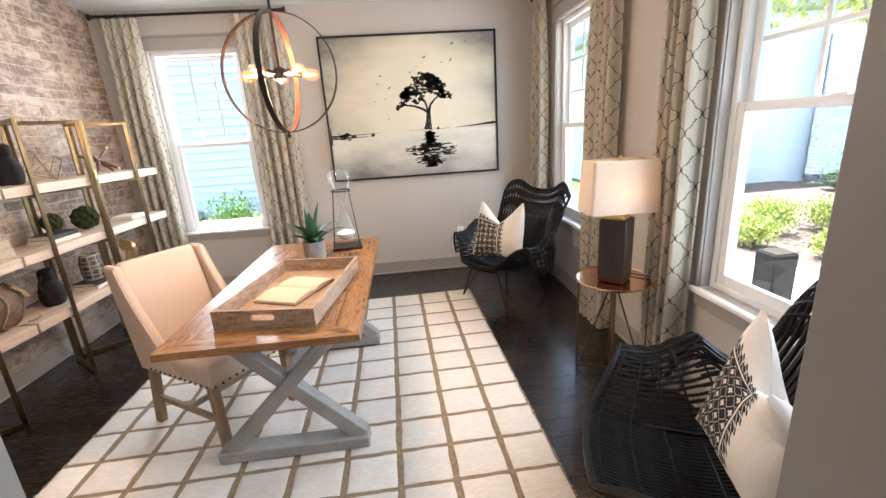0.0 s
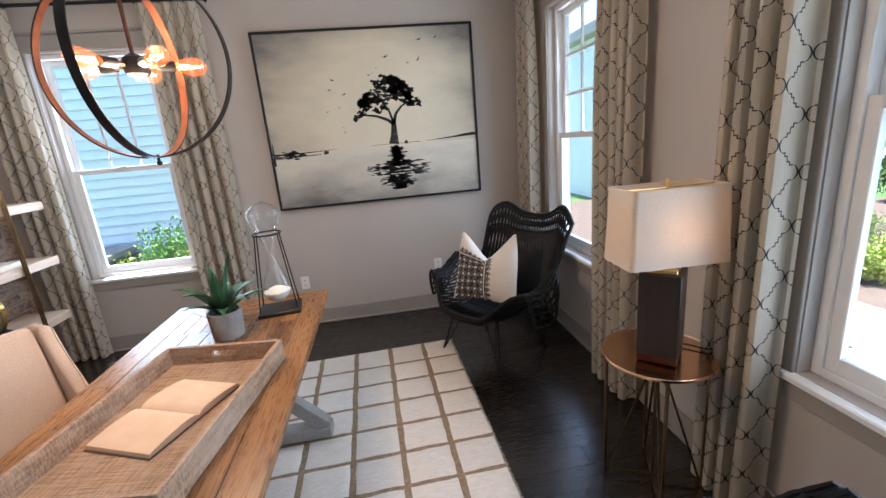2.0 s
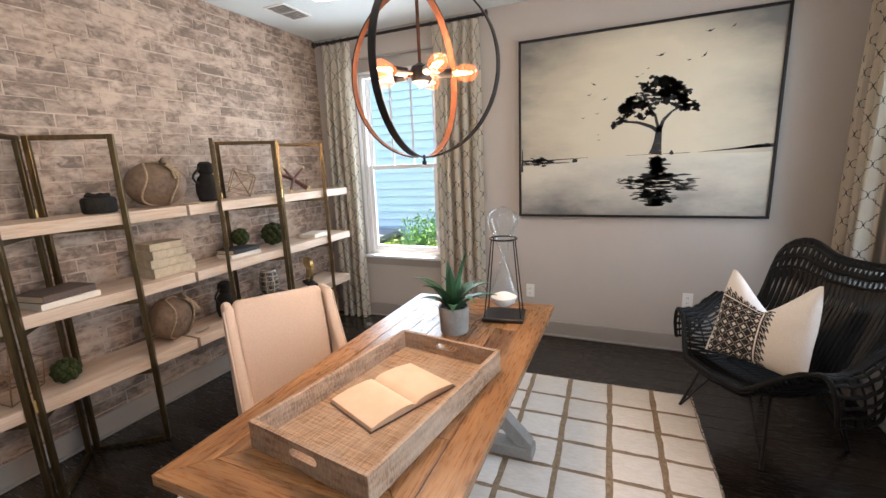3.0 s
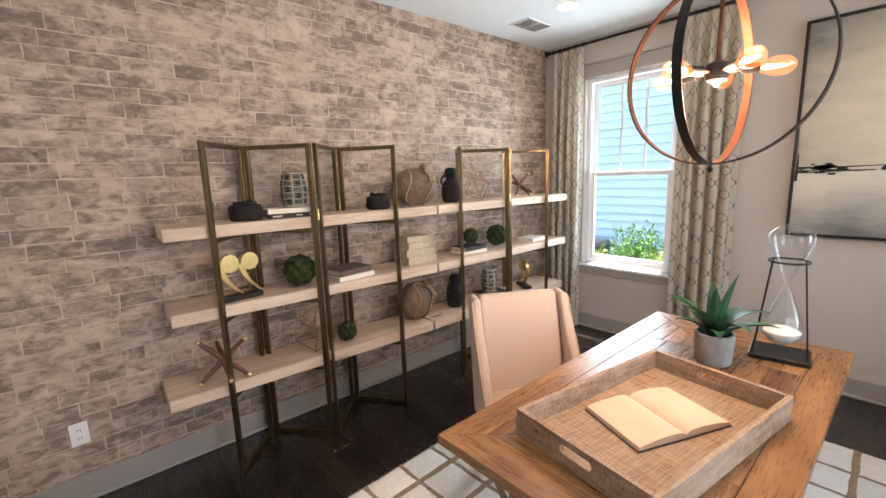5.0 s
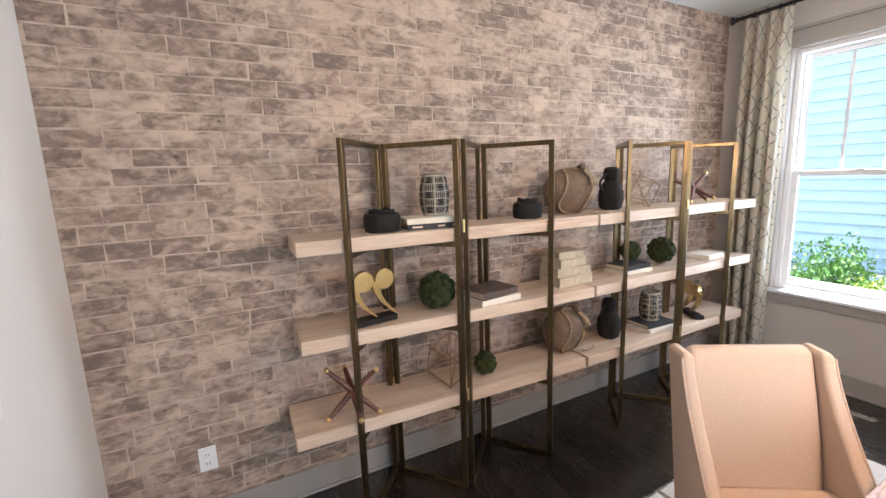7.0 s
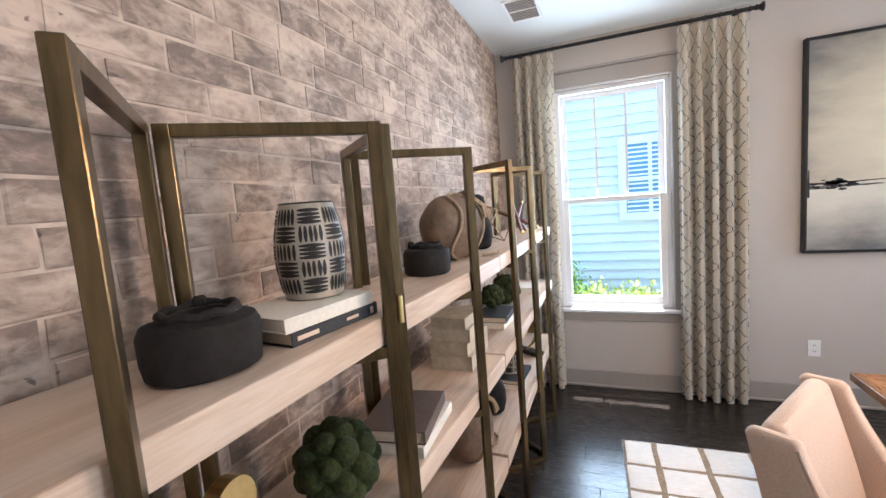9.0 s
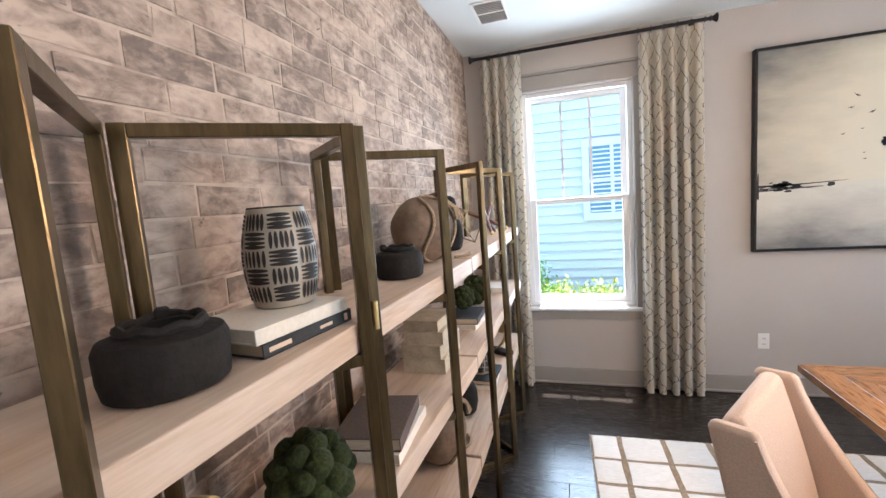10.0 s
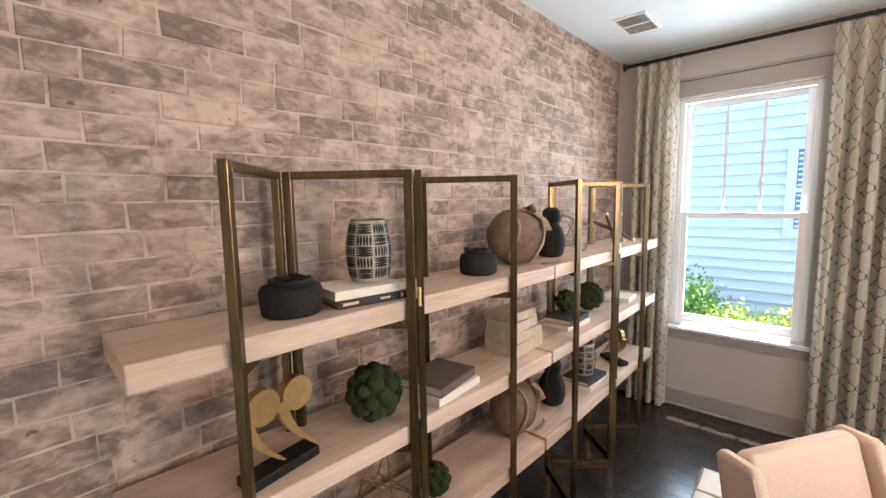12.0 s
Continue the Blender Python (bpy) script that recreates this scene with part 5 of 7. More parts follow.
curtain_rod(pose(-1.79, 4.315, ROD_Z), 1.62, NY - 4.315 - 0.001)
curtain_rod(pose(1.405, 3.44, ROD_Z, 0, 0, -90), 1.66, EX - 1.405 - 0.001)
curtain_rod(pose(1.405, 1.33, ROD_Z, 0, 0, -90), 1.62, EX - 1.405 - 0.001)

# ---- painting ----
PX0, PX1, PZ0, PZ1, PY = -0.698, 1.042, 1.067, 2.446, 4.372


def canvas_material():
    m = material("painted_canvas", (0.6, 0.57, 0.48), 0.7)
    tc = m.node_tree.nodes.new("ShaderNodeTexCoord")
    sep = m.node_tree.nodes.new("ShaderNodeSeparateXYZ")
    link(m, tc.outputs["Object"], sep.inputs[0])
    wander = noise_of(m, coords(m, (1, 1, 2.5)), 2.2, 5, 0.6)
    fine = noise_of(m, coords(m, (1, 1, 1)), 240, 2)
    dx = math_node(m, "ABSOLUTE", math_node(m, "SUBTRACT", sep.outputs[0], 0.20))
    edge = math_node(m, "MULTIPLY_ADD", dx, 0.95, math_node(m, "MULTIPLY_ADD", wander, 0.75, -0.60))
    top = math_node(m, "MULTIPLY", math_node(m, "MAXIMUM", math_node(m, "SUBTRACT", sep.outputs[2], 2.12), 0.0), 1.6)
    edge = math_node(m, "ADD", edge, top)
    skyc = ramp(m, edge, [(0.15, (0.61, 0.555, 0.43)), (0.5, (0.46, 0.42, 0.335)), (0.9, (0.17, 0.166, 0.158))])
    deep = math_node(m, "MULTIPLY_ADD", math_node(m, "SUBTRACT", 1.52, sep.outputs[2]), 1.75, math_node(m, "MULTIPLY_ADD", wander, 1.1, -0.55))
    water = ramp(m, deep, [(0.1, (0.58, 0.55, 0.47)), (0.45, (0.42, 0.40, 0.355)), (0.95, (0.13, 0.13, 0.13))])
    col = mix(m, math_node(m, "LESS_THAN", sep.outputs[2], 1.523), skyc, water)
    link(m, col, shader(m).inputs["Base Color"])
    bump(m, fine, 0.15, 0.001)
    return m


INK = grained("black_ink", (0.012, 0.012, 0.013), (0.03, 0.03, 0.03), 0.7, size=30, bumps=0.05)
INK_SOFT = grained("grey_ink_wash", (0.09, 0.09, 0.088), (0.20, 0.195, 0.185), 0.7, size=30, bumps=0.0)
painting = thing("painting", "large framed ink painting of a lone tree", "painting", pose(0, 0, 0))
part("canvas", boxes((PX0 + 0.012, PX1 - 0.012, PY + 0.008, NY - 0.002, PZ0 + 0.012, PZ1 - 0.012)), canvas_material(), painting, "cream and grey misty lake scene")
F = 0.018
for a in ((PX0, PX0 + F, PZ0, PZ1), (PX1 - F, PX1, PZ0, PZ1), (PX0 + F, PX1 - F, PZ0, PZ0 + F), (PX0 + F, PX1 - F, PZ1 - F, PZ1)):
    part("frame", boxes((a[0], a[1], PY - 0.006, NY - 0.001, a[2], a[3]), bevel=0.002), BLACK_METAL, painting, "thin black frame")
rng = random.Random(8)
LY = PY + 0.0068


def flat_poly(bm, pts, y=LY):
    bm.faces.new([bm.verts.new((x, y, z)) for x, z in pts])


def blot(bm, x, z, rx, rz, n=11, y=LY, jag=0.35):
    flat_poly(bm, [(x + rx * math.cos(2 * math.pi * i / n) * rng.uniform(1 - jag, 1 + jag), z + rz * math.sin(2 * math.pi * i / n) * rng.uniform(1 - jag, 1 + jag)) for i in range(n)], y)


def limb(bm, pts, w0, w1, y=LY):
    n = len(pts)
    for i in range(n - 1):
        (xa, za), (xb, zb) = pts[i], pts[i + 1]
        d = Vector((xb - xa, zb - za)).normalized()
        wa, wb = w0 + (w1 - w0) * i / (n - 1), w0 + (w1 - w0) * (i + 1) / (n - 1)
        flat_poly(bm, [(xa - d.y * wa, za + d.x * wa), (xa + d.y * wa, za - d.x * wa), (xb + d.y * wb, zb - d.x * wb), (xb - d.y * wb, zb + d.x * wb)], y)


bm = bmesh.new()
TX, HZ = 0.318, 1.535
limb(bm, [(TX - 0.005, HZ), (TX + 0.0, HZ + 0.03), (TX + 0.006, HZ + 0.08), (TX + 0.012, HZ + 0.2)], 0.045, 0.018)
limb(bm, [(TX + 0.012, HZ + 0.16), (TX - 0.04, HZ + 0.2), (TX - 0.13, HZ + 0.235), (TX - 0.24, HZ + 0.25), (TX - 0.3, HZ + 0.22)], 0.015, 0.004)
limb(bm, [(TX + 0.012, HZ + 0.16), (TX + 0.035, HZ + 0.24), (TX + 0.09, HZ + 0.3), (TX + 0.16, HZ + 0.33)], 0.015, 0.004)
limb(bm, [(TX + 0.01, HZ + 0.17), (TX - 0.02, HZ + 0.28), (TX - 0.08, HZ + 0.36)], 0.012, 0.004)
for k in range(230):
    u = rng.uniform(-1, 1)
    cx = TX - 0.03 + 0.215 * u
    top = 0.555 - 0.13 * abs(u) ** 1.6 - (0.06 if u < -0.4 else 0)
    lowz = 0.31 + 0.03 * math.sin(u * 5) + (0.02 if u > 0 else -0.02)
    cz = HZ + lowz + (top - lowz) * rng.random()
    s = rng.uniform(0.006, 0.019)
    blot(bm, cx, cz, s * 1.6, s, jag=0.6)
for k in range(50):
    u = rng.random()
    blot(bm, TX - 0.18 - 0.13 * u, HZ + 0.30 - 0.09 * u + rng.uniform(-0.02, 0.035), 0.012 * rng.uniform(0.5, 1.3), 0.007)
for k in range(40):
    u = rng.random()
    blot(bm, TX + 0.14 + 0.11 * u, HZ + 0.37 - 0.06 * u + rng.uniform(-0.025, 0.03), 0.014 * rng.uniform(0.5, 1.3), 0.008)
blot(bm, TX + 0.10, HZ + 0.006, 0.014, 0.018)
part("ink_tree", bm, INK, painting, "black ink tree")
bm = bmesh.new()
for k in range(420):
    t = rng.random() ** 0.8
    wid = 0.035 if t < 0.35 else 0.17 * math.sin(math.pi * min(1, (t - 0.2) / 0.8)) + 0.02
    x = TX + 0.01 + rng.gauss(0, 0.55) * wid
    zc = HZ - 0.01 - 0.37 * t
    blot(bm, x, zc, rng.uniform(0.012, 0.045), rng.uniform(0.003, 0.008), 9)
for k in range(26):
    blot(bm, TX - 0.02 - 0.23 * rng.random(), HZ - 0.17 - 0.03 * rng.random(), 0.02 * rng.random() + 0.006, 0.003, 8)
part("ink_reflection", bm, INK, painting, "black ink reflection of the tree")
bm = bmesh.new()
for k in range(16):
    blot(bm, TX + 0.2 + 0.07 * rng.random(), HZ - 0.18 - 0.09 * rng.random(), 0.03, 0.004, 9, LY + 0.0004)
for k in range(34):
    u = rng.random()
    blot(bm, PX0 + 0.03 + 0.40 * u, HZ - 0.035 + rng.uniform(-0.014, 0.012) * (1 - u), rng.uniform(0.015, 0.05), 0.0035, 9, LY + 0.0004)
tagged(part("grey_wash", bm, INK_SOFT, painting, "grey ink wash strokes"), kind="stuff")
bm = bmesh.new()
limb(bm, [(PX0 + 0.02, HZ - 0.012), (PX0 + 0.2, HZ - 0.014), (PX0 + 0.4, HZ - 0.008), (PX0 + 0.54, HZ - 0.002)], 0.007, 0.001)
for k in range(36):
    u = rng.random()
    blot(bm, PX0 + 0.16 + 0.10 * rng.gauss(0, 0.5), HZ - 0.014 + rng.uniform(-0.045, 0.028) * rng.random(), rng.uniform(0.01, 0.03), rng.uniform(0.004, 0.01), 9)
blot(bm, PX0 + 0.445, HZ - 0.025, 0.026, 0.015)
limb(bm, [(PX0 + 0.025, HZ - 0.1), (PX0 + 0.028, HZ + 0.08)], 0.009, 0.003)
limb(bm, [(TX - 0.2, HZ), (TX, HZ + 0.002), (TX + 0.22, HZ + 0.003)], 0.001, 0.002)
limb(bm, [(TX + 0.27, HZ + 0.004), (TX + 0.45, HZ + 0.014), (TX + 0.62, HZ + 0.024), (PX1 - 0.02, HZ + 0.03)], 0.001, 0.012)
for k in range(30):
    u = rng.random()
    blot(bm, TX + 0.45 + 0.22 * u, HZ + 0.012 + 0.022 * u, 0.02, 0.008 * (0.4 + u), 8)
tagged(part("ink_shoreline", bm, INK, painting, "black ink shoreline"), kind="stuff")
for bx, bz, s, a in ((0.60, 2.335, 0.022, 8), (0.735, 2.345, 0.016, 30), (0.315, 2.22, 0.024, 15), (0.49, 2.165, 0.014, 0), (0.58, 2.185, 0.02, 45), (-0.13, 2.07, 0.018, -30), (-0.16, 1.995, 0.014, 10), (-0.05, 1.955, 0.018, 20), (0.165, 2.09, 0.014, 0), (0.2, 2.105, 0.008, 5), (-0.2, 1.83, 0.012, 5), (-0.1, 1.855, 0.01, 0), (0.235, 2.14, 0.01, 5), (-0.085, 1.70, 0.008, 0), (-0.08, 1.66, 0.01, 5)):
    bm = bmesh.new()
    ca, sa = math.cos(radians(a)), math.sin(radians(a))
    q = [(-1, 0.25), (-0.25, 0.05), (0, 0.3), (0.3, 0.1), (1, 0.35), (0.35, -0.2), (-0.1, -0.22)]
    flat_poly(bm, [(bx + 1.35 * s * (x * ca - z * sa), bz + 1.35 * s * (x * sa + z * ca)) for x, z in q])
    part("ink_bird", bm, INK, painting)

# ---- orb chandelier ----
CX, CY, CZH, R = -0.563, 2.27, 1.845, 0.289
ch = thing("chandelier", "orb chandelier of dark iron and copper bands, lit", "chandelier", pose(CX, CY, CZH, 0, 0, 0))


def band(bm, r, wide, thick, n=72, m=Matrix()):
    rings = []
    for i in range(n):
        a = 2 * math.pi * i / n
        d = Vector((math.cos(a), 0, math.sin(a)))
        rings.append([bm.verts.new(m @ (d * rr + Vector((0, w, 0)))) for rr, w in ((r, -wide / 2), (r, wide / 2), (r - thick, wide / 2), (r - thick, -wide / 2))])
    for i in range(n):
        a, b = rings[i], rings[(i + 1) % n]
        for j in range(4):
            bm.faces.new((a[j], a[(j + 1) % 4], b[(j + 1) % 4], b[j]))


for yaw in (-3, 87):
    bm = bmesh.new()
    band(bm, R, 0.027, 0.0035, m=pose(0, 0, 0, 0, 0, yaw))
    ring = part("ring", bm, BLACK_METAL, ch, "dark iron band", True)
    bm = bmesh.new()
    band(bm, R - 0.0037, 0.0255, 0.0012, m=pose(0, 0, 0, 0, 0, yaw))
    part("lining", bm, COPPER, ring, "copper inner face", True)
bm = bmesh.new()
tube(bm, [(0, 0, 0.02), (0, 0, R - 0.004)], 0.006, 10)
part("stem", bm, COPPER, ch, "copper stem", True)
bm = bmesh.new()
tube(bm, [(0, 0, R), (0, 0, CZ - CZH - 0.026)], 0.007, 10)
part("down_rod", bm, BLACK_METAL, ch, smooth=True)
bm = bmesh.new()
lathe(bm, [(0.062, CZ - CZH - 0.001), (0.062, CZ - CZH - 0.012), (0.04, CZ - CZH - 0.026), (0.01, CZ - CZH - 0.03)], 24)
part("canopy", bm, BLACK_METAL, ch, "round ceiling plate", True)
bm = bmesh.new()
lathe(bm, [(0.008, -0.045), (0.012, -0.036), (0.03, -0.026), (0.038, 0), (0.03, 0.024), (0.012, 0.034), (0.006, 0.038)], 20)
part("hub", bm, BLACK_METAL, ch, "dark iron hub", True)
bm = bmesh.new()
tube(bm, [(0, 0, -R - 0.018), (0, 0, -R + 0.012)], 0.005, 8)
ball(bm, 0.009, (0, 0, -R - 0.016), (1, 1, 1), 2)
part("finial", bm, BLACK_METAL, ch, smooth=True)
for k in range(5):
    a = radians(28 + 72 * k)
    d = Vector((math.cos(a), math.sin(a), 0.0))
    bm = bmesh.new()
    tube(bm, [d * 0.03, d * 0.066], 0.007, 8)
    arm = part("arm", bm, COPPER, ch, "copper arm", True)
    bm = bmesh.new()
    tube(bm, [d * 0.062, d * 0.11], 0.0155, 14)
    part("socket", bm, BLACK_METAL, arm, "dark bulb socket", True)
    bm = bmesh.new()
    prof = [(0.012, 0.11), (0.016, 0.118), (0.026, 0.14), (0.030, 0.162), (0.026, 0.186), (0.012, 0.202), (0.002, 0.206)]
    q = Vector((0, 0, 1)).rotation_difference(d).to_matrix().to_4x4()
    lathe(bm, prof, 18, q)
    bulb = part("bulb", bm, BULB, arm, "clear filament bulb", True)
    bulb.visible_shadow = False
    bm = bmesh.new()
    side = d.cross(Vector((0, 0, 1)))
    for s in (-1, -0.33, 0.33, 1):
        tube(bm, [d * 0.118, d * 0.128 + side * 0.011 * s + Vector((0, 0, 0.006 * (1 if s * s < 0.5 else -1))), d * 0.185 + side * 0.007 * s], 0.0016, 6)
    part("filament", bm, FILAMENT, arm, "glowing amber filament", True)
lamp("chandelier_glow", "POINT", pose(CX, CY, CZH - 0.06), 14, (1.0, 0.66, 0.40), 0.12)

# ---- side table and lamp ----
SX, SYT, SZ = 1.193, 2.105, 0.63
st = thing("side_table", "round copper topped side table with wire legs", "side table", pose(SX, SYT, 0, 0, 0, 20))
bm = bmesh.new()
lathe(bm, [(0.214, SZ - 0.014), (0.217, SZ - 0.011), (0.217, SZ - 0.002), (0.214, SZ), (0.210, SZ - 0.002), (0.208, SZ - 0.005)], 56)
part("tabletop", bm, ROSE_GOLD, st, "polished copper top", True)
LEGS = [(0.195 * math.cos(radians(45 + 90 * k)), 0.195 * math.sin(radians(45 + 90 * k))) for k in range(4)]
for x, y in LEGS:
    bm = bmesh.new()
    bar(bm, (x, y, 0.0005), (x, y, SZ - 0.014), 0.011, 0.011, 0.001)
    part("leg", bm, BRASS, st)
    bm = bmesh.new()
    bar(bm, (x * 0.97, y * 0.97, 0.012), (x * 0.06, y * 0.06, SZ - 0.04), 0.009, 0.009, 0.001)
    part("brace", bm, BRASS, st)
    bm = bmesh.new()
    bar(bm, (x * 0.97, y * 0.97, SZ - 0.05), (x * 0.04, y * 0.04, SZ - 0.05), 0.009, 0.009, 0.001)
    part("cross_bar", bm, BRASS, st)
    bm = bmesh.new()
    bar(bm, (x * 0.97, y * 0.97, 0.03), (x * 0.04, y * 0.04, 0.03), 0.009, 0.009, 0.001)
    part("cross_bar", bm, BRASS, st)
bm = bmesh.new()
bar(bm, (0, 0, 0.027), (0, 0, SZ - 0.014), 0.011, 0.011, 0.001)
part("center_post", bm, BRASS, st)


def shade_material():
    m = material("linen_lampshade", (0.78, 0.72, 0.64), 0.9)
    w = noise_of(m, coords(m, (1, 1, 1)), 200, 2)
    col = ramp(m, w, [(0.3, (0.72, 0.66, 0.58)), (0.7, (0.80, 0.74, 0.66))])
    link(m, col, shader(m).inputs["Base Color"])
    bump(m, w, 0.2, 0.001)
    return m


EBONY = plank_wood("ebony_wood", (0.008, 0.005, 0.004), (0.022, 0.013, 0.010), (0.04, 0.024, 0.017), 0.35, "z", 0.0)
tl_ = thing("table_lamp", "table lamp with ebony block base and linen shade", "table lamp", pose(1.178, 2.075, SZ + 0.0005))
bm = bmesh.new()
box(bm, -0.071, 0.071, -0.071, 0.071, 0, 0.03, 0.003, m=pose(0, 0, 0, 0, 0, -45))
part("plinth", bm, COPPER, tl_, "copper plinth")
bm = bmesh.new()
box(bm, -0.073, 0.073, -0.073, 0.073, 0.03, 0.36, 0.004, m=pose(0, 0, 0, 0, 0, -45))
part("base", bm, EBONY, tl_, "dark ebony block")
bm = bmesh.new()
box(bm, -0.055, 0.055, -0.055, 0.055, 0.36, 0.378, 0.002, m=pose(0, 0, 0, 0, 0, -45))
tube(bm, [(0, 0, 0.378), (0, 0, 0.672)], 0.007, 10)
part("neck", bm, GOLD, tl_, "gold collar and stem")
bm = bmesh.new()
a0, b0, a1, b1, s0, s1 = 0.190, 0.105, 0.178, 0.097, 0.400, 0.680
rot = pose(0, 0, 0, 0, 0, -3)


def shade_ring(a, b, z, c=0.018):
    q = []
    for sx, sy, st_ in ((1, 1, 0), (-1, 1, 90), (-1, -1, 180), (1, -1, 270)):
        for k in range(4):
            an = radians(st_ + 30 * k)
            q.append(rot @ Vector((sx * (a - c) + c * math.cos(an), sy * (b - c) + c * math.sin(an), z)))
    return [bm.verts.new(p) for p in q]


r0, r1 = shade_ring(a0, b0, s0), shade_ring(a1, b1, s1)
for i in range(16):
    bm.faces.new((r0[i], r0[(i + 1) % 16], r1[(i + 1) % 16], r1[i]))
bmesh.ops.solidify(bm, geom=bm.faces, thickness=0.003)
part("shade", bm, shade_material(), tl_, "rectangular ivory linen shade", True)
bm = bmesh.new()
for v in ((a1, 0), (-a1, 0)):
    tube(bm, [(0, 0, s1 - 0.01), rot @ Vector((v[0], v[1], s1 - 0.008))], 0.0025, 6)
part("shade_spider", bm, GOLD, tl_)
bm = bmesh.new()
ball(bm, 0.010, (0, 0, s1 + 0.012), (1, 1, 1.2), 2)
tube(bm, [(0, 0, s1 - 0.012), (0, 0, s1 + 0.008)], 0.004, 8)
part("finial", bm, GOLD, tl_, "gold finial", True)
bm = bmesh.new()
ball(bm, 0.03, (0, 0, 0.53), (1, 1, 1.25), 3)
part("bulb", bm, glowing("warm_lamp_bulb", (1.0, 0.50, 0.19), 4.5), tl_, "lit bulb", True)
bm = bmesh.new()
tube(bm, [(0.08, 0.02, 0.006), (0.13, 0.05, 0.006), (0.16, 0.02, 0.006), (0.19, -0.02, 0.005), (0.225, -0.03, 0.003), (0.242, -0.035, -0.03), (0.25, -0.03, -0.28), (0.262, -0.02, -0.5)], 0.0032, 6)
part("cord", bm, BLACK_METAL, tl_, "black power cord", True)

# ---- wicker chairs ----
def wicker_point(u, v):
    """A point of the woven shell; past the arm's crest (|u| over 1) the weave rolls outward and down."""
    if abs(u) > 1:
        s = 1 if u > 0 else -1
        a = (abs(u) - 1) / 0.5
        p = wicker_point(s, v)
        fade = 1 - max(0.0, min(1.0, (v - 0.38) / 0.2))
        return p + Vector((s * 0.085 * math.sin(math.pi / 2 * min(1, 1.25 * a)), 0.05 * a * (1 - v * 2), 0.028 * math.sin(math.pi * min(1, a * 1.6)) - 0.20 * a ** 1.7)) * (0.25 + 0.75 * fade)
    au = abs(u)
    f = max(0.0, (au - 0.55) / 0.45)
    f = f * f * (3 - 2 * f)
    if v < 0.5:
        t = v / 0.5
        y = -0.37 + 0.60 * t
        z = 0.395 - 0.075 * math.sin(math.pi * t * 0.8)
        x = (0.33 + 0.03 * t) * u * (1 + 0.24 * f)
        z += (0.17 + 0.13 * t) * f - 0.02 * (1 - au) * (1 - t)
        y += (0.05 * au * au + 0.09 * f) * (1 - t) - (0.10 * f + 0.05 * au * au) * t * t * (3 - 2 * t)
        return Vector((x, y, z))
    t = (v - 0.5) / 0.5
    y = 0.23 + 0.23 * t ** 1.2 + 0.025 * math.sin(math.pi * t)
    z = 0.351 + 0.565 * t
    low = math.exp(-t / 0.13)
    x = (0.32 + 0.04 * low + 0.065 * t) * u * (1 + 0.24 * f * low)
    z += 0.30 * f * math.exp(-t / 0.3) * (1 - t)
    y -= 0.10 * f * low + 0.05 * au * au + 0.05 * f * t
    lobe = math.exp(-((au - 0.70) / 0.28) ** 2)
    z += (0.085 * lobe - 0.045 * max(0, (au - 0.85) / 0.15) ** 2) * t ** 3
    y += 0.05 * t ** 4 * 1.0
    return Vector((x, y, z))


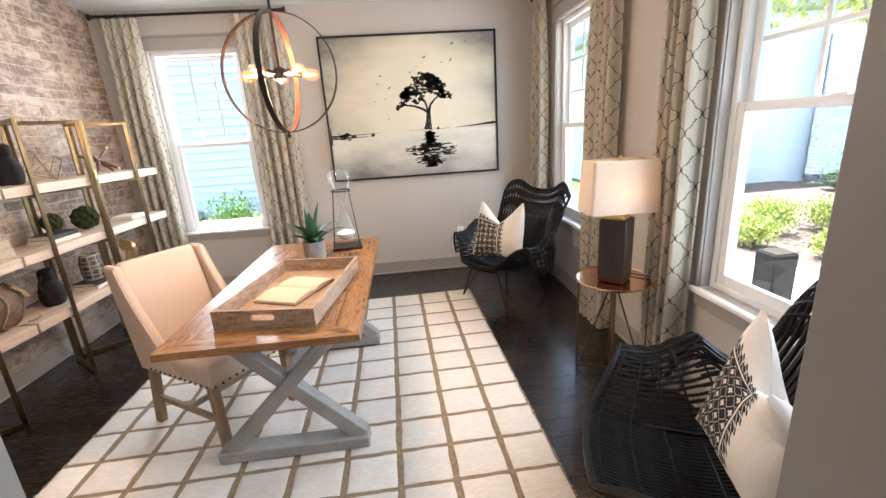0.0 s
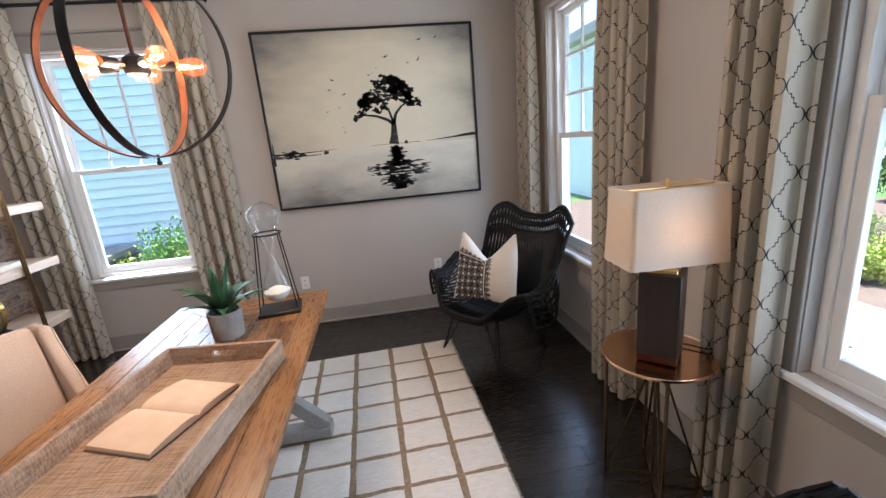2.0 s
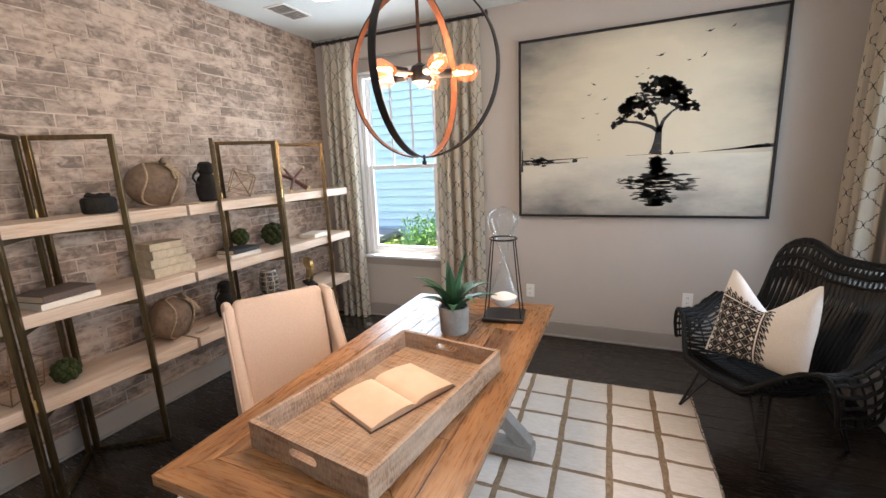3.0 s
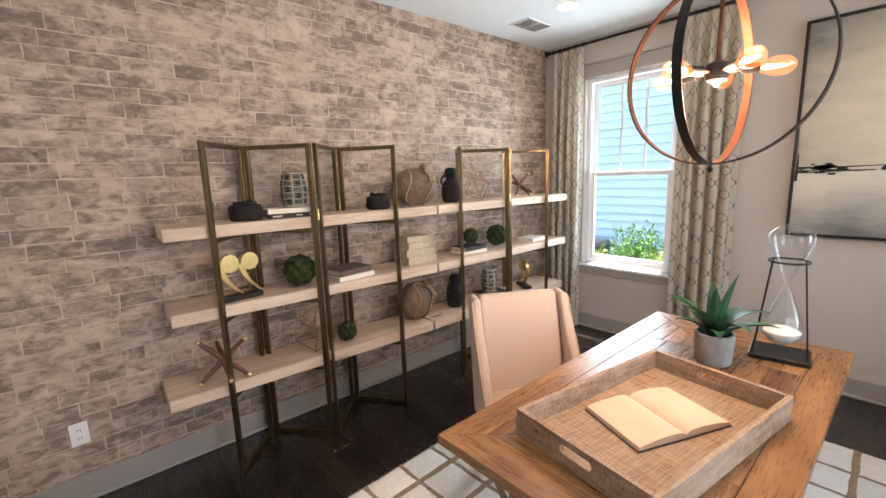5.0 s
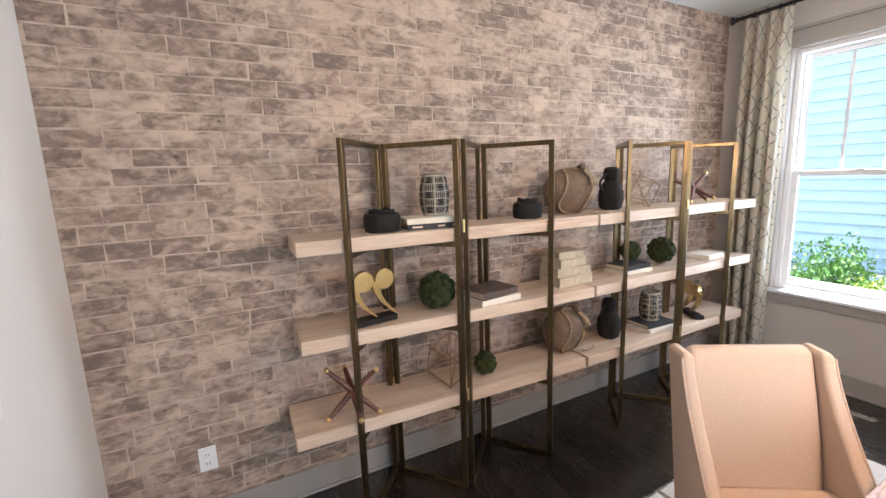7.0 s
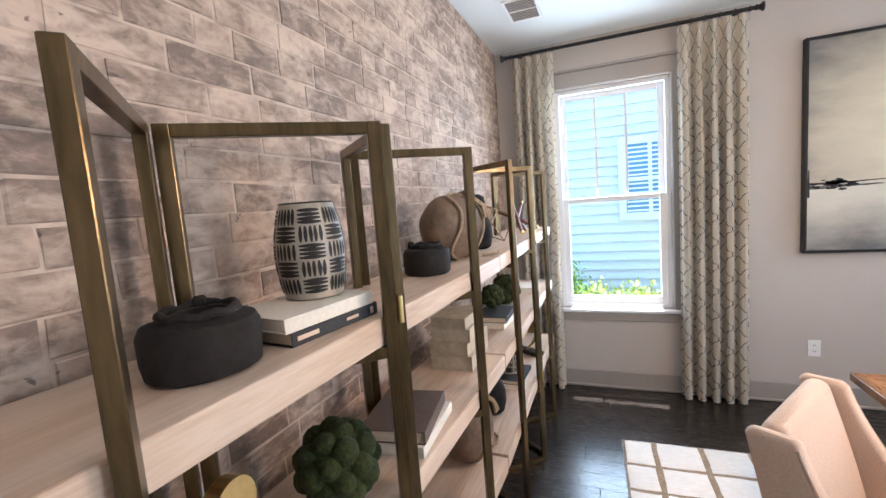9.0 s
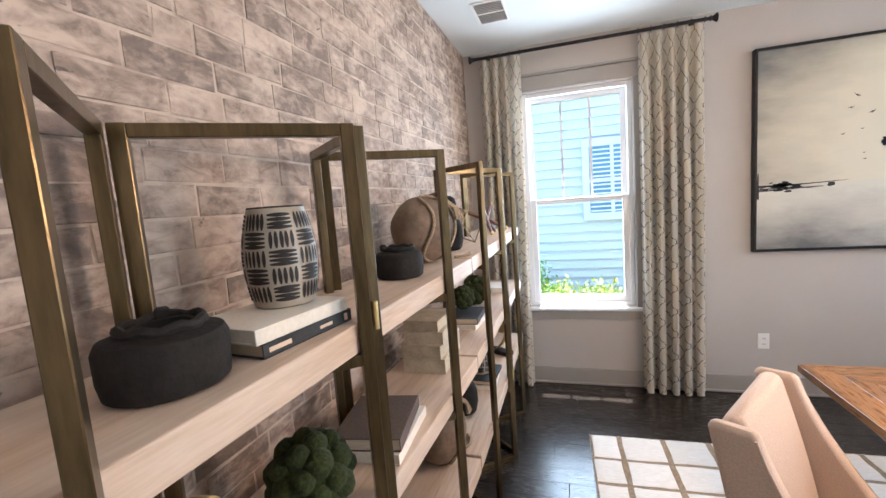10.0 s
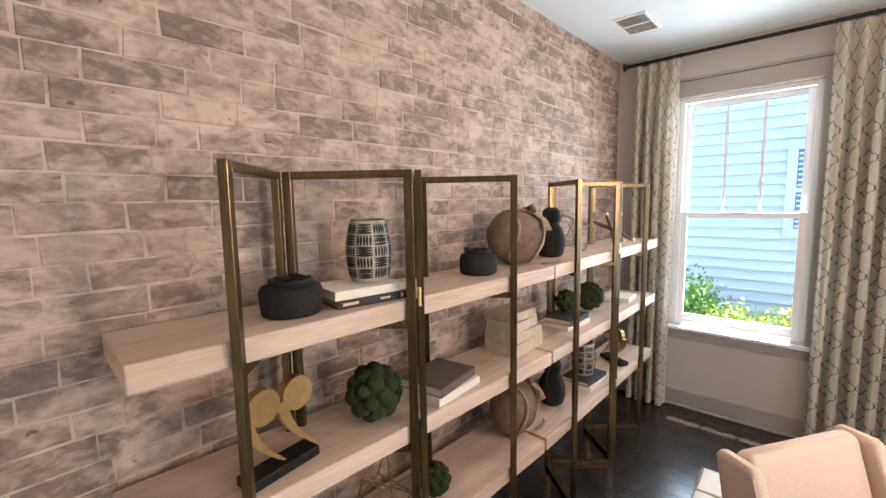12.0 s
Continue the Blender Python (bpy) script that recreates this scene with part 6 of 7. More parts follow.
def wicker_chair(m, label):
    c = thing("wicker_chair", label, "armchair", m, "black wicker armchairs")
    seat = bmesh.new()
    rr = random.Random(3)
    for k in range(80):
        u = -0.985 + 1.97 * k / 79
        pts = [wicker_point(u, 0.003 + 0.50 * i / 22) + Vector((0, 0, 0.003 * math.sin(i * 0.8 + k * math.pi))) for i in range(23)]
        first = pts[0]
        pts = [first + Vector((0, 0.014, -0.035)), first + Vector((0, -0.008, -0.016))] + pts
        tube(seat, pts, 0.0078 + rr.uniform(-0.0007, 0.0007), 5)
    for s in (-1, 1):
        for k in range(7):
            u = s * (1.05 + 0.075 * k)
            pts = [wicker_point(u, 0.0 + 0.56 * i / 22) + Vector((0, 0, 0.004 * math.sin(i * 1.3 + k * 2))) for i in range(23)]
            tube(seat, pts, 0.0085 + rr.uniform(-0.0008, 0.0008), 6)
        for vv in (0.04, 0.13, 0.22, 0.31, 0.40, 0.49):
            tube(seat, [wicker_point(s * (0.96 + 0.54 * i / 9), vv) for i in range(10)], 0.0045, 5)
        tube(seat, [wicker_point(s * (1.0 + 0.5 * i / 9), 0.0) for i in range(10)], 0.0105, 7)
    tagged(part("seat_weave", seat, RATTAN, c, "dark rattan rods running front to back", True), kind="stuff")
    # the back: upright rods that cross near the top
    back = bmesh.new()
    for k in range(60):
        u0 = -0.985 + 1.97 * k / 59
        lean = 0.10 * (1 if k % 2 else -1)
        pts = []
        for i in range(19):
            v = 0.44 + 0.555 * i / 18
            t = max(0.0, (v - 0.72) / 0.28)
            pts.append(wicker_point(max(-1, min(1, u0 + lean * t * t)), v) + Vector((0, 0.004 * (1 if k % 2 else -1), 0)))
        tube(back, pts, 0.0088 + rr.uniform(-0.0006, 0.0008), 5)
    tagged(part("back_weave", back, RATTAN, c, "upright dark rattan rods with gaps", True), kind="stuff")
    for vv in (0.035, 0.14, 0.25, 0.36, 0.47):
        bm = bmesh.new()
        tube(bm, [wicker_point(-1 + 2 * i / 28, vv) + Vector((0, 0, 0.006)) for i in range(29)], 0.0048, 6)
        part("binding", bm, RATTAN, c, "thin rattan cross binding", True)
    edge = [wicker_point(-1 + 2 * i / 24, 0) for i in range(25)] + [wicker_point(1, i / 24) for i in range(1, 25)] + [wicker_point(1 - 2 * i / 24, 1) for i in range(1, 25)] + [wicker_point(-1, 1 - i / 24) for i in range(1, 24)]
    bm = bmesh.new()
    tube(bm, edge, 0.0135, 8, closed=True)
    part("rim", bm, RATTAN, c, "thick wrapped rattan rim", True)
    for vv in (0.895, 0.935, 0.98):
        bm = bmesh.new()
        tube(bm, [wicker_point(-1 + 2 * i / 28, vv) + Vector((0, -0.006, 0.0)) for i in range(29)], 0.0098, 7)
        part("cross_band", bm, RATTAN, c, "thicker rattan band", True)
    for x, y in ((-0.27, -0.27), (0.27, -0.27), (-0.24, 0.24), (0.24, 0.24)):
        bm = bmesh.new()
        tx, ty = x * 0.75, y * 0.75
        tube(bm, [(x * 1.05, y * 1.08, 0.002), (tx, ty, 0.345)], 0.0085, 8)
        tube(bm, [(x * 1.05, y * 1.08, 0.004), (tx * 0.45, ty * 1.05, 0.335)], 0.006, 8)
        part("leg", bm, BLACK_METAL, c, "thin black metal leg", True)
    bm = bmesh.new()
    tube(bm, [(-0.21, -0.205, 0.34), (0.21, -0.205, 0.34), (0.185, 0.185, 0.33), (-0.185, 0.185, 0.33)], 0.008, 8, closed=True)
    part("seat_frame", bm, BLACK_METAL, c, "black metal seat ring", True)
    return c


wicker_chair(pose(0.882, 3.483, 0, 0, 0, -58), "black wicker wing armchair by the corner windows")
o = wicker_chair(pose(0.955, 1.01, 0, 0, 0, -112), "black wicker wing armchair beside the side table")
o.scale = (1, 1, 0.95)


def pillow_fabric():
    """Natural cotton, half of it embroidered in black with crosses, lines and a jagged lozenge edge."""
    m = material("embroidered_cotton", (0.75, 0.7, 0.65), 0.95)
    uv = m.node_tree.nodes.new("ShaderNodeUVMap")
    sep = m.node_tree.nodes.new("ShaderNodeSeparateXYZ")
    link(m, uv.outputs[0], sep.inputs[0])
    u, v = sep.outputs[0], sep.outputs[1]
    weave = noise_of(m, coords(m), 240, 3)
    cotton = ramp(m, weave, [(0.3, (0.68, 0.63, 0.57)), (0.7, (0.80, 0.76, 0.70))])

    def tri(x, per):
        f = math_node(m, "FRACT", math_node(m, "DIVIDE", x, per))
        return math_node(m, "MULTIPLY", math_node(m, "ABSOLUTE", math_node(m, "SUBTRACT", f, 0.5)), 2.0)

    d = math_node(m, "MAXIMUM", math_node(m, "SUBTRACT", u, 0.60), math_node(m, "SUBTRACT", v, 0.76))
    run = tri(math_node(m, "ADD", u, v), 0.08)
    zone = math_node(m, "LESS_THAN", math_node(m, "SUBTRACT", d, math_node(m, "MULTIPLY", run, 0.045)), 0.0)
    # crosses on a grid
    a = math_node(m, "SUBTRACT", math_node(m, "FRACT", math_node(m, "DIVIDE", u, 0.11)), 0.5)
    b = math_node(m, "SUBTRACT", math_node(m, "FRACT", math_node(m, "DIVIDE", v, 0.11)), 0.5)
    aa, bb = math_node(m, "ABSOLUTE", a), math_node(m, "ABSOLUTE", b)
    cross = math_node(m, "LESS_THAN", math_node(m, "MINIMUM", aa, bb), 0.075)
    near = math_node(m, "LESS_THAN", math_node(m, "MAXIMUM", aa, bb), 0.22)
    cross = math_node(m, "MULTIPLY", cross, near)
    dia = math_node(m, "ABSOLUTE", math_node(m, "SUBTRACT", math_node(m, "ADD", aa, bb), 0.55))
    lines = math_node(m, "LESS_THAN", dia, 0.025)
    body = math_node(m, "MULTIPLY", math_node(m, "MAXIMUM", cross, lines), math_node(m, "LESS_THAN", d, -0.085))
    stripe = math_node(m, "LESS_THAN", math_node(m, "ABSOLUTE", math_node(m, "ADD", d, 0.065)), 0.009)
    loz = math_node(m, "ABSOLUTE", math_node(m, "SUBTRACT", math_node(m, "ADD", run, math_node(m, "MULTIPLY", math_node(m, "ABSOLUTE", math_node(m, "ADD", d, 0.005)), 14.0)), 0.85))
    loz = math_node(m, "MULTIPLY", math_node(m, "LESS_THAN", loz, 0.12), math_node(m, "GREATER_THAN", d, -0.045))
    white = math_node(m, "MAXIMUM", math_node(m, "MAXIMUM", body, stripe), loz)
    dark = math_node(m, "MULTIPLY", zone, math_node(m, "SUBTRACT", 1.0, white))
    ring = math_node(m, "GREATER_THAN", u, 0.03)
    dark = math_node(m, "MULTIPLY", dark, ring)
    col = mix(m, dark, cotton, (0.018, 0.015, 0.016))
    link(m, col, shader(m).inputs["Base Color"])
    bump(m, math_node(m, "ADD", weave, math_node(m, "MULTIPLY", dark, 0.8)), 0.4, 0.002)
    return m


PILLOW = pillow_fabric()


def pillow(m, size, label, flip=False, droop=0.0):
    """A chopped throw pillow, upright, its face to local -y."""
    c = thing("throw_pillow", label, "pillow", m, "embroidered throw pillows")
    for side in (-1, 1):
        bm = bmesh.new()
        uvl = bm.loops.layers.uv.new("UVMap")
        n = 26
        g2 = []
        for j in range(n + 1):
            line = []
            for i in range(n + 1):
                a, b = -1 + 2 * i / n, -1 + 2 * j / n
                puff = max(0, (1 - a * a) * (1 - b * b)) ** 0.58
                x = a * size / 2 * (1 - 0.07 * (1 - b * b))
                z = b * size / 2 * (1 - 0.07 * (1 - a * a))
                chop = max(0.0, 1 - abs(a) / 0.92) ** 1.15 * (0.5 + 0.5 * b)
                z -= 0.38 * size * chop * max(0, b)
                x *= 1 - 0.16 * max(0, b) ** 2
                y = side * (0.092 * puff * (1 - 0.45 * chop)) - 0.03 * a * a * max(0, b)
                if a > 0:
                    x *= 1 - 0.35 * droop * a
                    z -= droop * 0.8 * size * a * max(0, b)
                    y -= droop * 0.35 * a * max(0, b)
                y += 0.004 * noise.noise(Vector((a * 3, b * 3, side)))
                line.append(bm.verts.new((x, y, z + size / 2)))
            g2.append(line)
        for j in range(n):
            for i in range(n):
                f = bm.faces.new((g2[j][i], g2[j][i + 1], g2[j + 1][i + 1], g2[j + 1][i]))
                for lp, (p, q) in zip(f.loops, ((j, i), (j, i + 1), (j + 1, i + 1), (j + 1, i))):
                    lp[uvl].uv = (1 - q / n if flip else q / n, p / n)
        part("front_panel" if side < 0 else "back_panel", bm, PILLOW if side < 0 else CUSHION_WHITE, c, "black embroidered cotton" if side < 0 else "plain cotton", True)
    return c


pillow(pose(0.775, 3.39, 0.405, -20, 0, -40), 0.49, "white throw pillow with black embroidery on the corner armchair")
pillow(pose(0.965, 0.92, 0.41, -20, 0, -108), 0.50, "white throw pillow with black embroidery on the near armchair", droop=0.33)

# ---- outdoors ----
GRASS = grained("lawn", (0.05, 0.11, 0.018), (0.12, 0.20, 0.04), 0.9, size=4, fine=60, bumps=0.5, dist=0.02)
MULCH = grained("bark_mulch", (0.09, 0.055, 0.038), (0.24, 0.165, 0.12), 0.95, size=40, fine=150, bumps=0.8, dist=0.01)
SLAB = grained("pale_concrete_slab", (0.46, 0.45, 0.43), (0.56, 0.55, 0.53), 0.85, size=6, fine=120, bumps=0.2)
SIDING = grained("pale_blue_siding", (0.69, 0.745, 0.78), (0.74, 0.79, 0.82), 0.55, scale=(1, 6, 6), size=6, bumps=0.05)
COLUMN_PAINT = grained("white_column_paint", (0.74, 0.76, 0.78), (0.80, 0.82, 0.84), 0.5, size=5, bumps=0.04)
PORCH_BRICK = grained("weathered_grey_brick", (0.15, 0.118, 0.105), (0.33, 0.285, 0.26), 0.85, size=20, fine=90, bumps=0.3, spread=0.35)
STONE = grained("stacked_slate_stone", (0.08, 0.085, 0.10), (0.24, 0.25, 0.28), 0.85, size=16, bumps=0.5, spread=0.4)
LEAF = grained("shrub_leaf", (0.035, 0.085, 0.015), (0.12, 0.22, 0.04), 0.6, size=3, bumps=0.0)
LEAF_LIGHT = grained("young_shrub_leaf", (0.30, 0.38, 0.06), (0.58, 0.64, 0.16), 0.6, size=4, bumps=0.0)
LEAF_MID = grained("garden_shrub_leaf", (0.09, 0.20, 0.035), (0.22, 0.38, 0.08), 0.6, size=4, bumps=0.0)
BARK = grained("pale_bark", (0.22, 0.16, 0.11), (0.44, 0.36, 0.28), 0.9, scale=(1, 1, 0.3), size=20, bumps=0.5)
ASPHALT = grained("pale_driveway", (0.36, 0.35, 0.33), (0.46, 0.45, 0.43), 0.9, size=5, fine=90, bumps=0.2)

bm = bmesh.new()
box(bm, -600, 600, -600, 600, -0.9, -0.28)
structure("ground", bm, GRASS, "sunlit lawn reaching to the distance", "lawn")
structure("mulch_bed", boxes((1.70, 9.5, -6, 10.5, -0.279, -0.235), (-6, 3.0, 4.62, 8.9, -0.279, -0.235)), MULCH, "brown bark mulch bed", "mulch")
structure("porch", boxes((1.67, 4.12, -4, 4.1, -0.234, -0.12), bevel=0.01), SLAB, "pale concrete porch slab", "porch")
structure("walkway", boxes((4.13, 30, 0.5, 2.4, -0.234, -0.205), bevel=0.01), SLAB, "pale concrete front walk", "path")
structure("driveway", boxes((14.5, 19.5, -40, 60, -0.279, -0.23)), ASPHALT, "pale sunlit driveway", "driveway")

# brick pier with a capstone and paired columns
pier = thing("porch_pier", "grey brick porch pier with a rowlock cap", "porch pier", pose(0, 0, 0))
PX, PY0, PY1, PD = 3.15, 1.60, 2.46, 0.50
part("core", boxes((PX + 0.008, PX + PD - 0.008, PY0 + 0.008, PY1 - 0.008, -0.119, 0.93)), MORTAR, pier, "pale mortar core")
rng = random.Random(31)
cache = {}


def pier_brick(x0, x1, y0, y1, z0, z1):
    key = (round(x1 - x0, 3), round(y1 - y0, 3), round(z1 - z0, 3))
    me = cache.get(key)
    if me is None:
        b = bmesh.new()
        box(b, -key[0] / 2, key[0] / 2, -key[1] / 2, key[1] / 2, -key[2] / 2, key[2] / 2, 0.004)
        me = bpy.data.meshes.new("brick")
        b.to_mesh(me)
        b.free()
        me.materials.append(PORCH_BRICK)
        cache[key] = me
    o = new("brick", me)
    o.location = ((x0 + x1) / 2, (y0 + y1) / 2, (z0 + z1) / 2)
    o.parent = pier


ch_, jt = 0.0765, 0.010
k = 0
z = -0.118
while z < 0.78:
    off = 0.0 if k % 2 else 0.105
    y = PY0 - off
    while y < PY1 - 0.01:
        a, b = max(y, PY0), min(y + 0.205, PY1)
        if b - a > 0.03:
            pier_brick(PX - 0.004, PX + 0.09, a, b, z, z + ch_ - jt)
        y += 0.215
    x = PX + 0.1 - off * 0.4
    while x < PX + PD - 0.01:
        a, b = max(x, PX + 0.1), min(x + 0.205, PX + PD)
        if b - a > 0.03:
            pier_brick(a, b, PY0 - 0.004, PY0 + 0.09, z, z + ch_ - jt)
            pier_brick(a, b, PY1 - 0.09, PY1 + 0.004, z, z + ch_ - jt)
        x += 0.215
    z += ch_
    k += 1
y = PY0 - 0.006
while y < PY1:
    pier_brick(PX - 0.012, PX + 0.09, y, y + 0.066, 0.80, 0.925)
    y += 0.0765
y = PY0 - 0.03
while y < PY1 + 0.0:
    pier_brick(PX - 0.035, PX + PD + 0.035, y, y + 0.095, 0.931, 0.995)
    y += 0.103


def porch_column(m):
    c = thing("porch_column", "white tapered square porch column", "column", m, "porch columns")
    bm = bmesh.new()
    lo = [bm.verts.new((x * 0.135, y * 0.135, 0.16)) for x, y in ((-1, -1), (1, -1), (1, 1), (-1, 1))]
    hi = [bm.verts.new((x * 0.095, y * 0.095, 2.0)) for x, y in ((-1, -1), (1, -1), (1, 1), (-1, 1))]
    bm.faces.new(lo[::-1]), bm.faces.new(hi)
    for i in range(4):
        bm.faces.new((lo[i], lo[(i + 1) % 4], hi[(i + 1) % 4], hi[i]))
    part("shaft", bm, COLUMN_PAINT, c)
    part("base", boxes((-0.165, 0.165, -0.165, 0.165, 0, 0.14), (-0.148, 0.148, -0.148, 0.148, 0.14, 0.165), bevel=0.006), COLUMN_PAINT, c, "square column base")
    part("capital", boxes((-0.14, 0.14, -0.14, 0.14, 2.0, 2.06), bevel=0.006), COLUMN_PAINT, c, "square column capital")
    return c


porch_column(pose(3.42, 2.20, 0.9955))
porch_column(pose(3.42, 1.78, 0.9955))
structure("porch_beam", boxes((3.26, 3.58, -4, 2.7, 3.057, 3.4)), COLUMN_PAINT, "white porch beam", "beam")
structure("porch_roof", boxes((1.67, 3.9, -4, 2.85, 3.401, 3.5)), COLUMN_PAINT, "white porch ceiling", "porch roof")
planter = thing("planter", "dark square planter on the porch slab", "planter", pose(3.2, 3.1, -0.1195))
part("box", boxes((-0.11, 0.11, -0.11, 0.11, 0, 0.44), bevel=0.012), BLACK_CLAY, planter)
part("soil", boxes((-0.095, 0.095, -0.095, 0.095, 0.441, 0.446)), SOIL, planter)


def foliage(bm, centre, size, n, leaf_size, rr, hollow=0.45):
    for _ in range(n):
        d = Vector((rr.gauss(0, 1), rr.gauss(0, 1), rr.gauss(0, 1))).normalized()
        k = rr.uniform(hollow, 1.0) * (1 + 0.25 * noise.noise(d * 2.2 + Vector(centre)))
        p = Vector((centre[0] + d.x * size[0] * k, centre[1] + d.y * size[1] * k, centre[2] + d.z * size[2] * k))
        q = Euler((rr.uniform(0, 6.3), rr.uniform(0, 6.3), rr.uniform(0, 6.3))).to_matrix()
        s = leaf_size * rr.uniform(0.6, 1.3)
        bm.faces.new([bm.verts.new(p + q @ Vector(v)) for v in ((-s, 0, 0), (0, -s * 0.45, s * 0.12), (s, 0, 0), (0, s * 0.45, s * 0.12))])


def shrub(m, size, n, leaf_size, mat, label, seed, group=""):
    c = thing("shrub", label, "shrub", m, group)
    rr = random.Random(seed)
    bm = bmesh.new()
    for k in range(7):
        a = k * 0.9
        tube(bm, [(0.02 * math.cos(a), 0.02 * math.sin(a), 0), (size[0] * 0.5 * math.cos(a), size[1] * 0.5 * math.sin(a), size[2] * 1.3)], [0.012, 0.005], 5)
    part("stems", bm, BARK, c)
    bm = bmesh.new()
    for k in range(7):
        a = k * 2 * math.pi / 7 + rr.uniform(-0.3, 0.3)
        q = 0.42 if k else 0
        foliage(bm, (size[0] * q * math.cos(a), size[1] * q * math.sin(a), size[2] * (0.95 + rr.uniform(-0.15, 0.25))), (size[0] * 0.62, size[1] * 0.62, size[2] * 0.85), n // 7, leaf_size, rr, 0.2)
    part("foliage", bm, mat, c)
    return c


GZ = -0.2345
for i, x in enumerate((-2.05, -1.55, -1.1, -0.6)):
    shrub(pose(x, 5.95 + 0.08 * (i % 2), GZ), (0.40, 0.34, 0.40), 3400, 0.026, LEAF_LIGHT, "bright yellow-green shrub beside the neighbouring house", 40 + i, "row of low shrubs")
shrub(pose(-2.45, 6.15, GZ), (0.46, 0.38, 0.58), 3800, 0.028, LEAF_MID, "leafy green shrub against the neighbouring house", 50)
shrub(pose(-2.9, 5.9, GZ), (0.34, 0.32, 0.40), 2200, 0.026, LEAF_LIGHT, "bright yellow-green shrub beside the neighbouring house", 51, "row of low shrubs")
shrub(pose(-4.6, 6.3, GZ), (0.5, 0.4, 0.5), 1200, 0.035, LEAF_MID, "leafy green shrub against the neighbouring house", 52)
for i, (x, y, s) in enumerate(((4.6, 4.9, 0.34), (5.3, 5.4, 0.4), (5.0, 4.1, 0.3), (6.1, 5.2, 0.38), (5.7, 4.3, 0.3))):
    shrub(pose(x, y, GZ), (s, s, s * 0.7), 2600, 0.027, LEAF_LIGHT, "low bright green shrub in the mulch bed", 60 + i, "front garden shrubs")
for i, (x, y) in enumerate(((9.2, 8.0), (9.3, 6.9))):
    shrub(pose(x, y, GZ), (0.36, 0.36, 0.55), 1500, 0.05, LEAF, "clipped dark green round shrub", 70 + i, "clipped shrubs")
for i, (x, y) in enumerate(((22, 14), (23, 18), (22, 22), (23, 10), (24, 26), (22, 6), (23, 2))):
    shrub(pose(x, y, -0.2795), (1.2, 1.2, 0.6), 1200, 0.12, LEAF_LIGHT, "rounded green shrub beyond the driveway", 80 + i, "far shrubs")


def tree(m, h, r, n, leaf_size, mat, label, seed, lean=0.0, trunk=0.12):
    c = thing("tree", label, "tree", m)
    rr = random.Random(seed)
    tb = bmesh.new()
    crown = bmesh.new()
    fork = h * 0.42
    tube(tb, [(0, 0, -0.05), (lean * 0.3, 0, fork * 0.5), (lean * 0.7, 0.02, fork)], [trunk, trunk * 0.8, trunk * 0.62], 10)
    tips = []
    for k in range(6):
        a = k * 2 * math.pi / 6 + rr.uniform(-0.3, 0.3)
        e = Vector((lean + r * 0.7 * math.cos(a), r * 0.7 * math.sin(a), h * rr.uniform(0.72, 0.95)))
        s = Vector((lean * 0.7, 0.02, fork * rr.uniform(0.8, 1.0)))
        mid = (s + e) / 2 + Vector((0, 0, 0.1 * h))
        tube(tb, [s, mid, e], [trunk * 0.4, trunk * 0.25, trunk * 0.08], 7)
        tips += [e, mid]
        for q in range(2):
            e2 = e + Vector((rr.uniform(-1, 1), rr.uniform(-1, 1), rr.uniform(-0.3, 0.5))) * r * 0.5
            tube(tb, [mid, (mid + e2) / 2 + Vector((0, 0, 0.1)), e2], [trunk * 0.16, trunk * 0.1, trunk * 0.04], 5)
            tips.append(e2)
    for t in tips:
        foliage(crown, tuple(t), (r * 0.45, r * 0.45, r * 0.32), n // len(tips), leaf_size, rr, 0.15)
    part("trunk", tb, BARK, c, "pale smooth trunk and limbs", True)
    part("crown", crown, mat, c, "loose green crown")
    return c


tree(pose(6.4, 5.3, GZ), 4.6, 1.5, 2600, 0.06, LEAF_LIGHT, "slender multi-stem tree in the front garden", 90, 0.3, 0.07)
for i, (x, y, h) in enumerate(((26, 8, 8), (27, 15, 9), (28, 22, 9), (26, 29, 8), (27, 1, 9), (21, 30, 8), (30, 36, 10))):
    tree(pose(x, y, -0.2795), h, h * 0.36, 2200, 0.22, LEAF_LIGHT if i % 2 else LEAF, "leafy green tree beyond the driveway", 100 + i, 0.3, 0.2)

# neighbouring house in the north: lap siding and a white trimmed window
house = thing("neighbour_house", "neighbouring house with pale blue lap siding", "house", pose(0, 0, 0))
HY = 7.0
part("wall", boxes((-14, 1.95, HY + 0.02, HY + 3, -0.279, 3.6)), SIDING, house)
z, lap = -0.24, 0.127
while z < 3.45:
    bm = bmesh.new()
    v = [bm.verts.new(p) for p in ((-14, HY - 0.022, z), (1.95, HY - 0.022, z), (1.95, HY + 0.019, z + lap + 0.02), (-14, HY + 0.019, z + lap + 0.02), (-14, HY + 0.019, z), (1.95, HY + 0.019, z))]
    for f in ((0, 1, 2, 3), (0, 4, 5, 1), (0, 3, 4), (1, 5, 2)):
        bm.faces.new([v[i] for i in f])
    part("clapboard", bm, SIDING, house)
    z += lap
part("corner_board", boxes((1.95, 2.07, HY - 0.035, HY + 3, -0.279, 3.6), bevel=0.004), COLUMN_PAINT, house, "white corner board")
part("roof", boxes((-14.4, 2.4, HY - 0.12, HY + 4, 3.6, 3.75), bevel=0.02), ASPHALT, house, "grey roof edge")
hw = thing_part("window", house)
X0, X1, Q0, Q1 = -1.755, -1.0, 1.18, 2.265
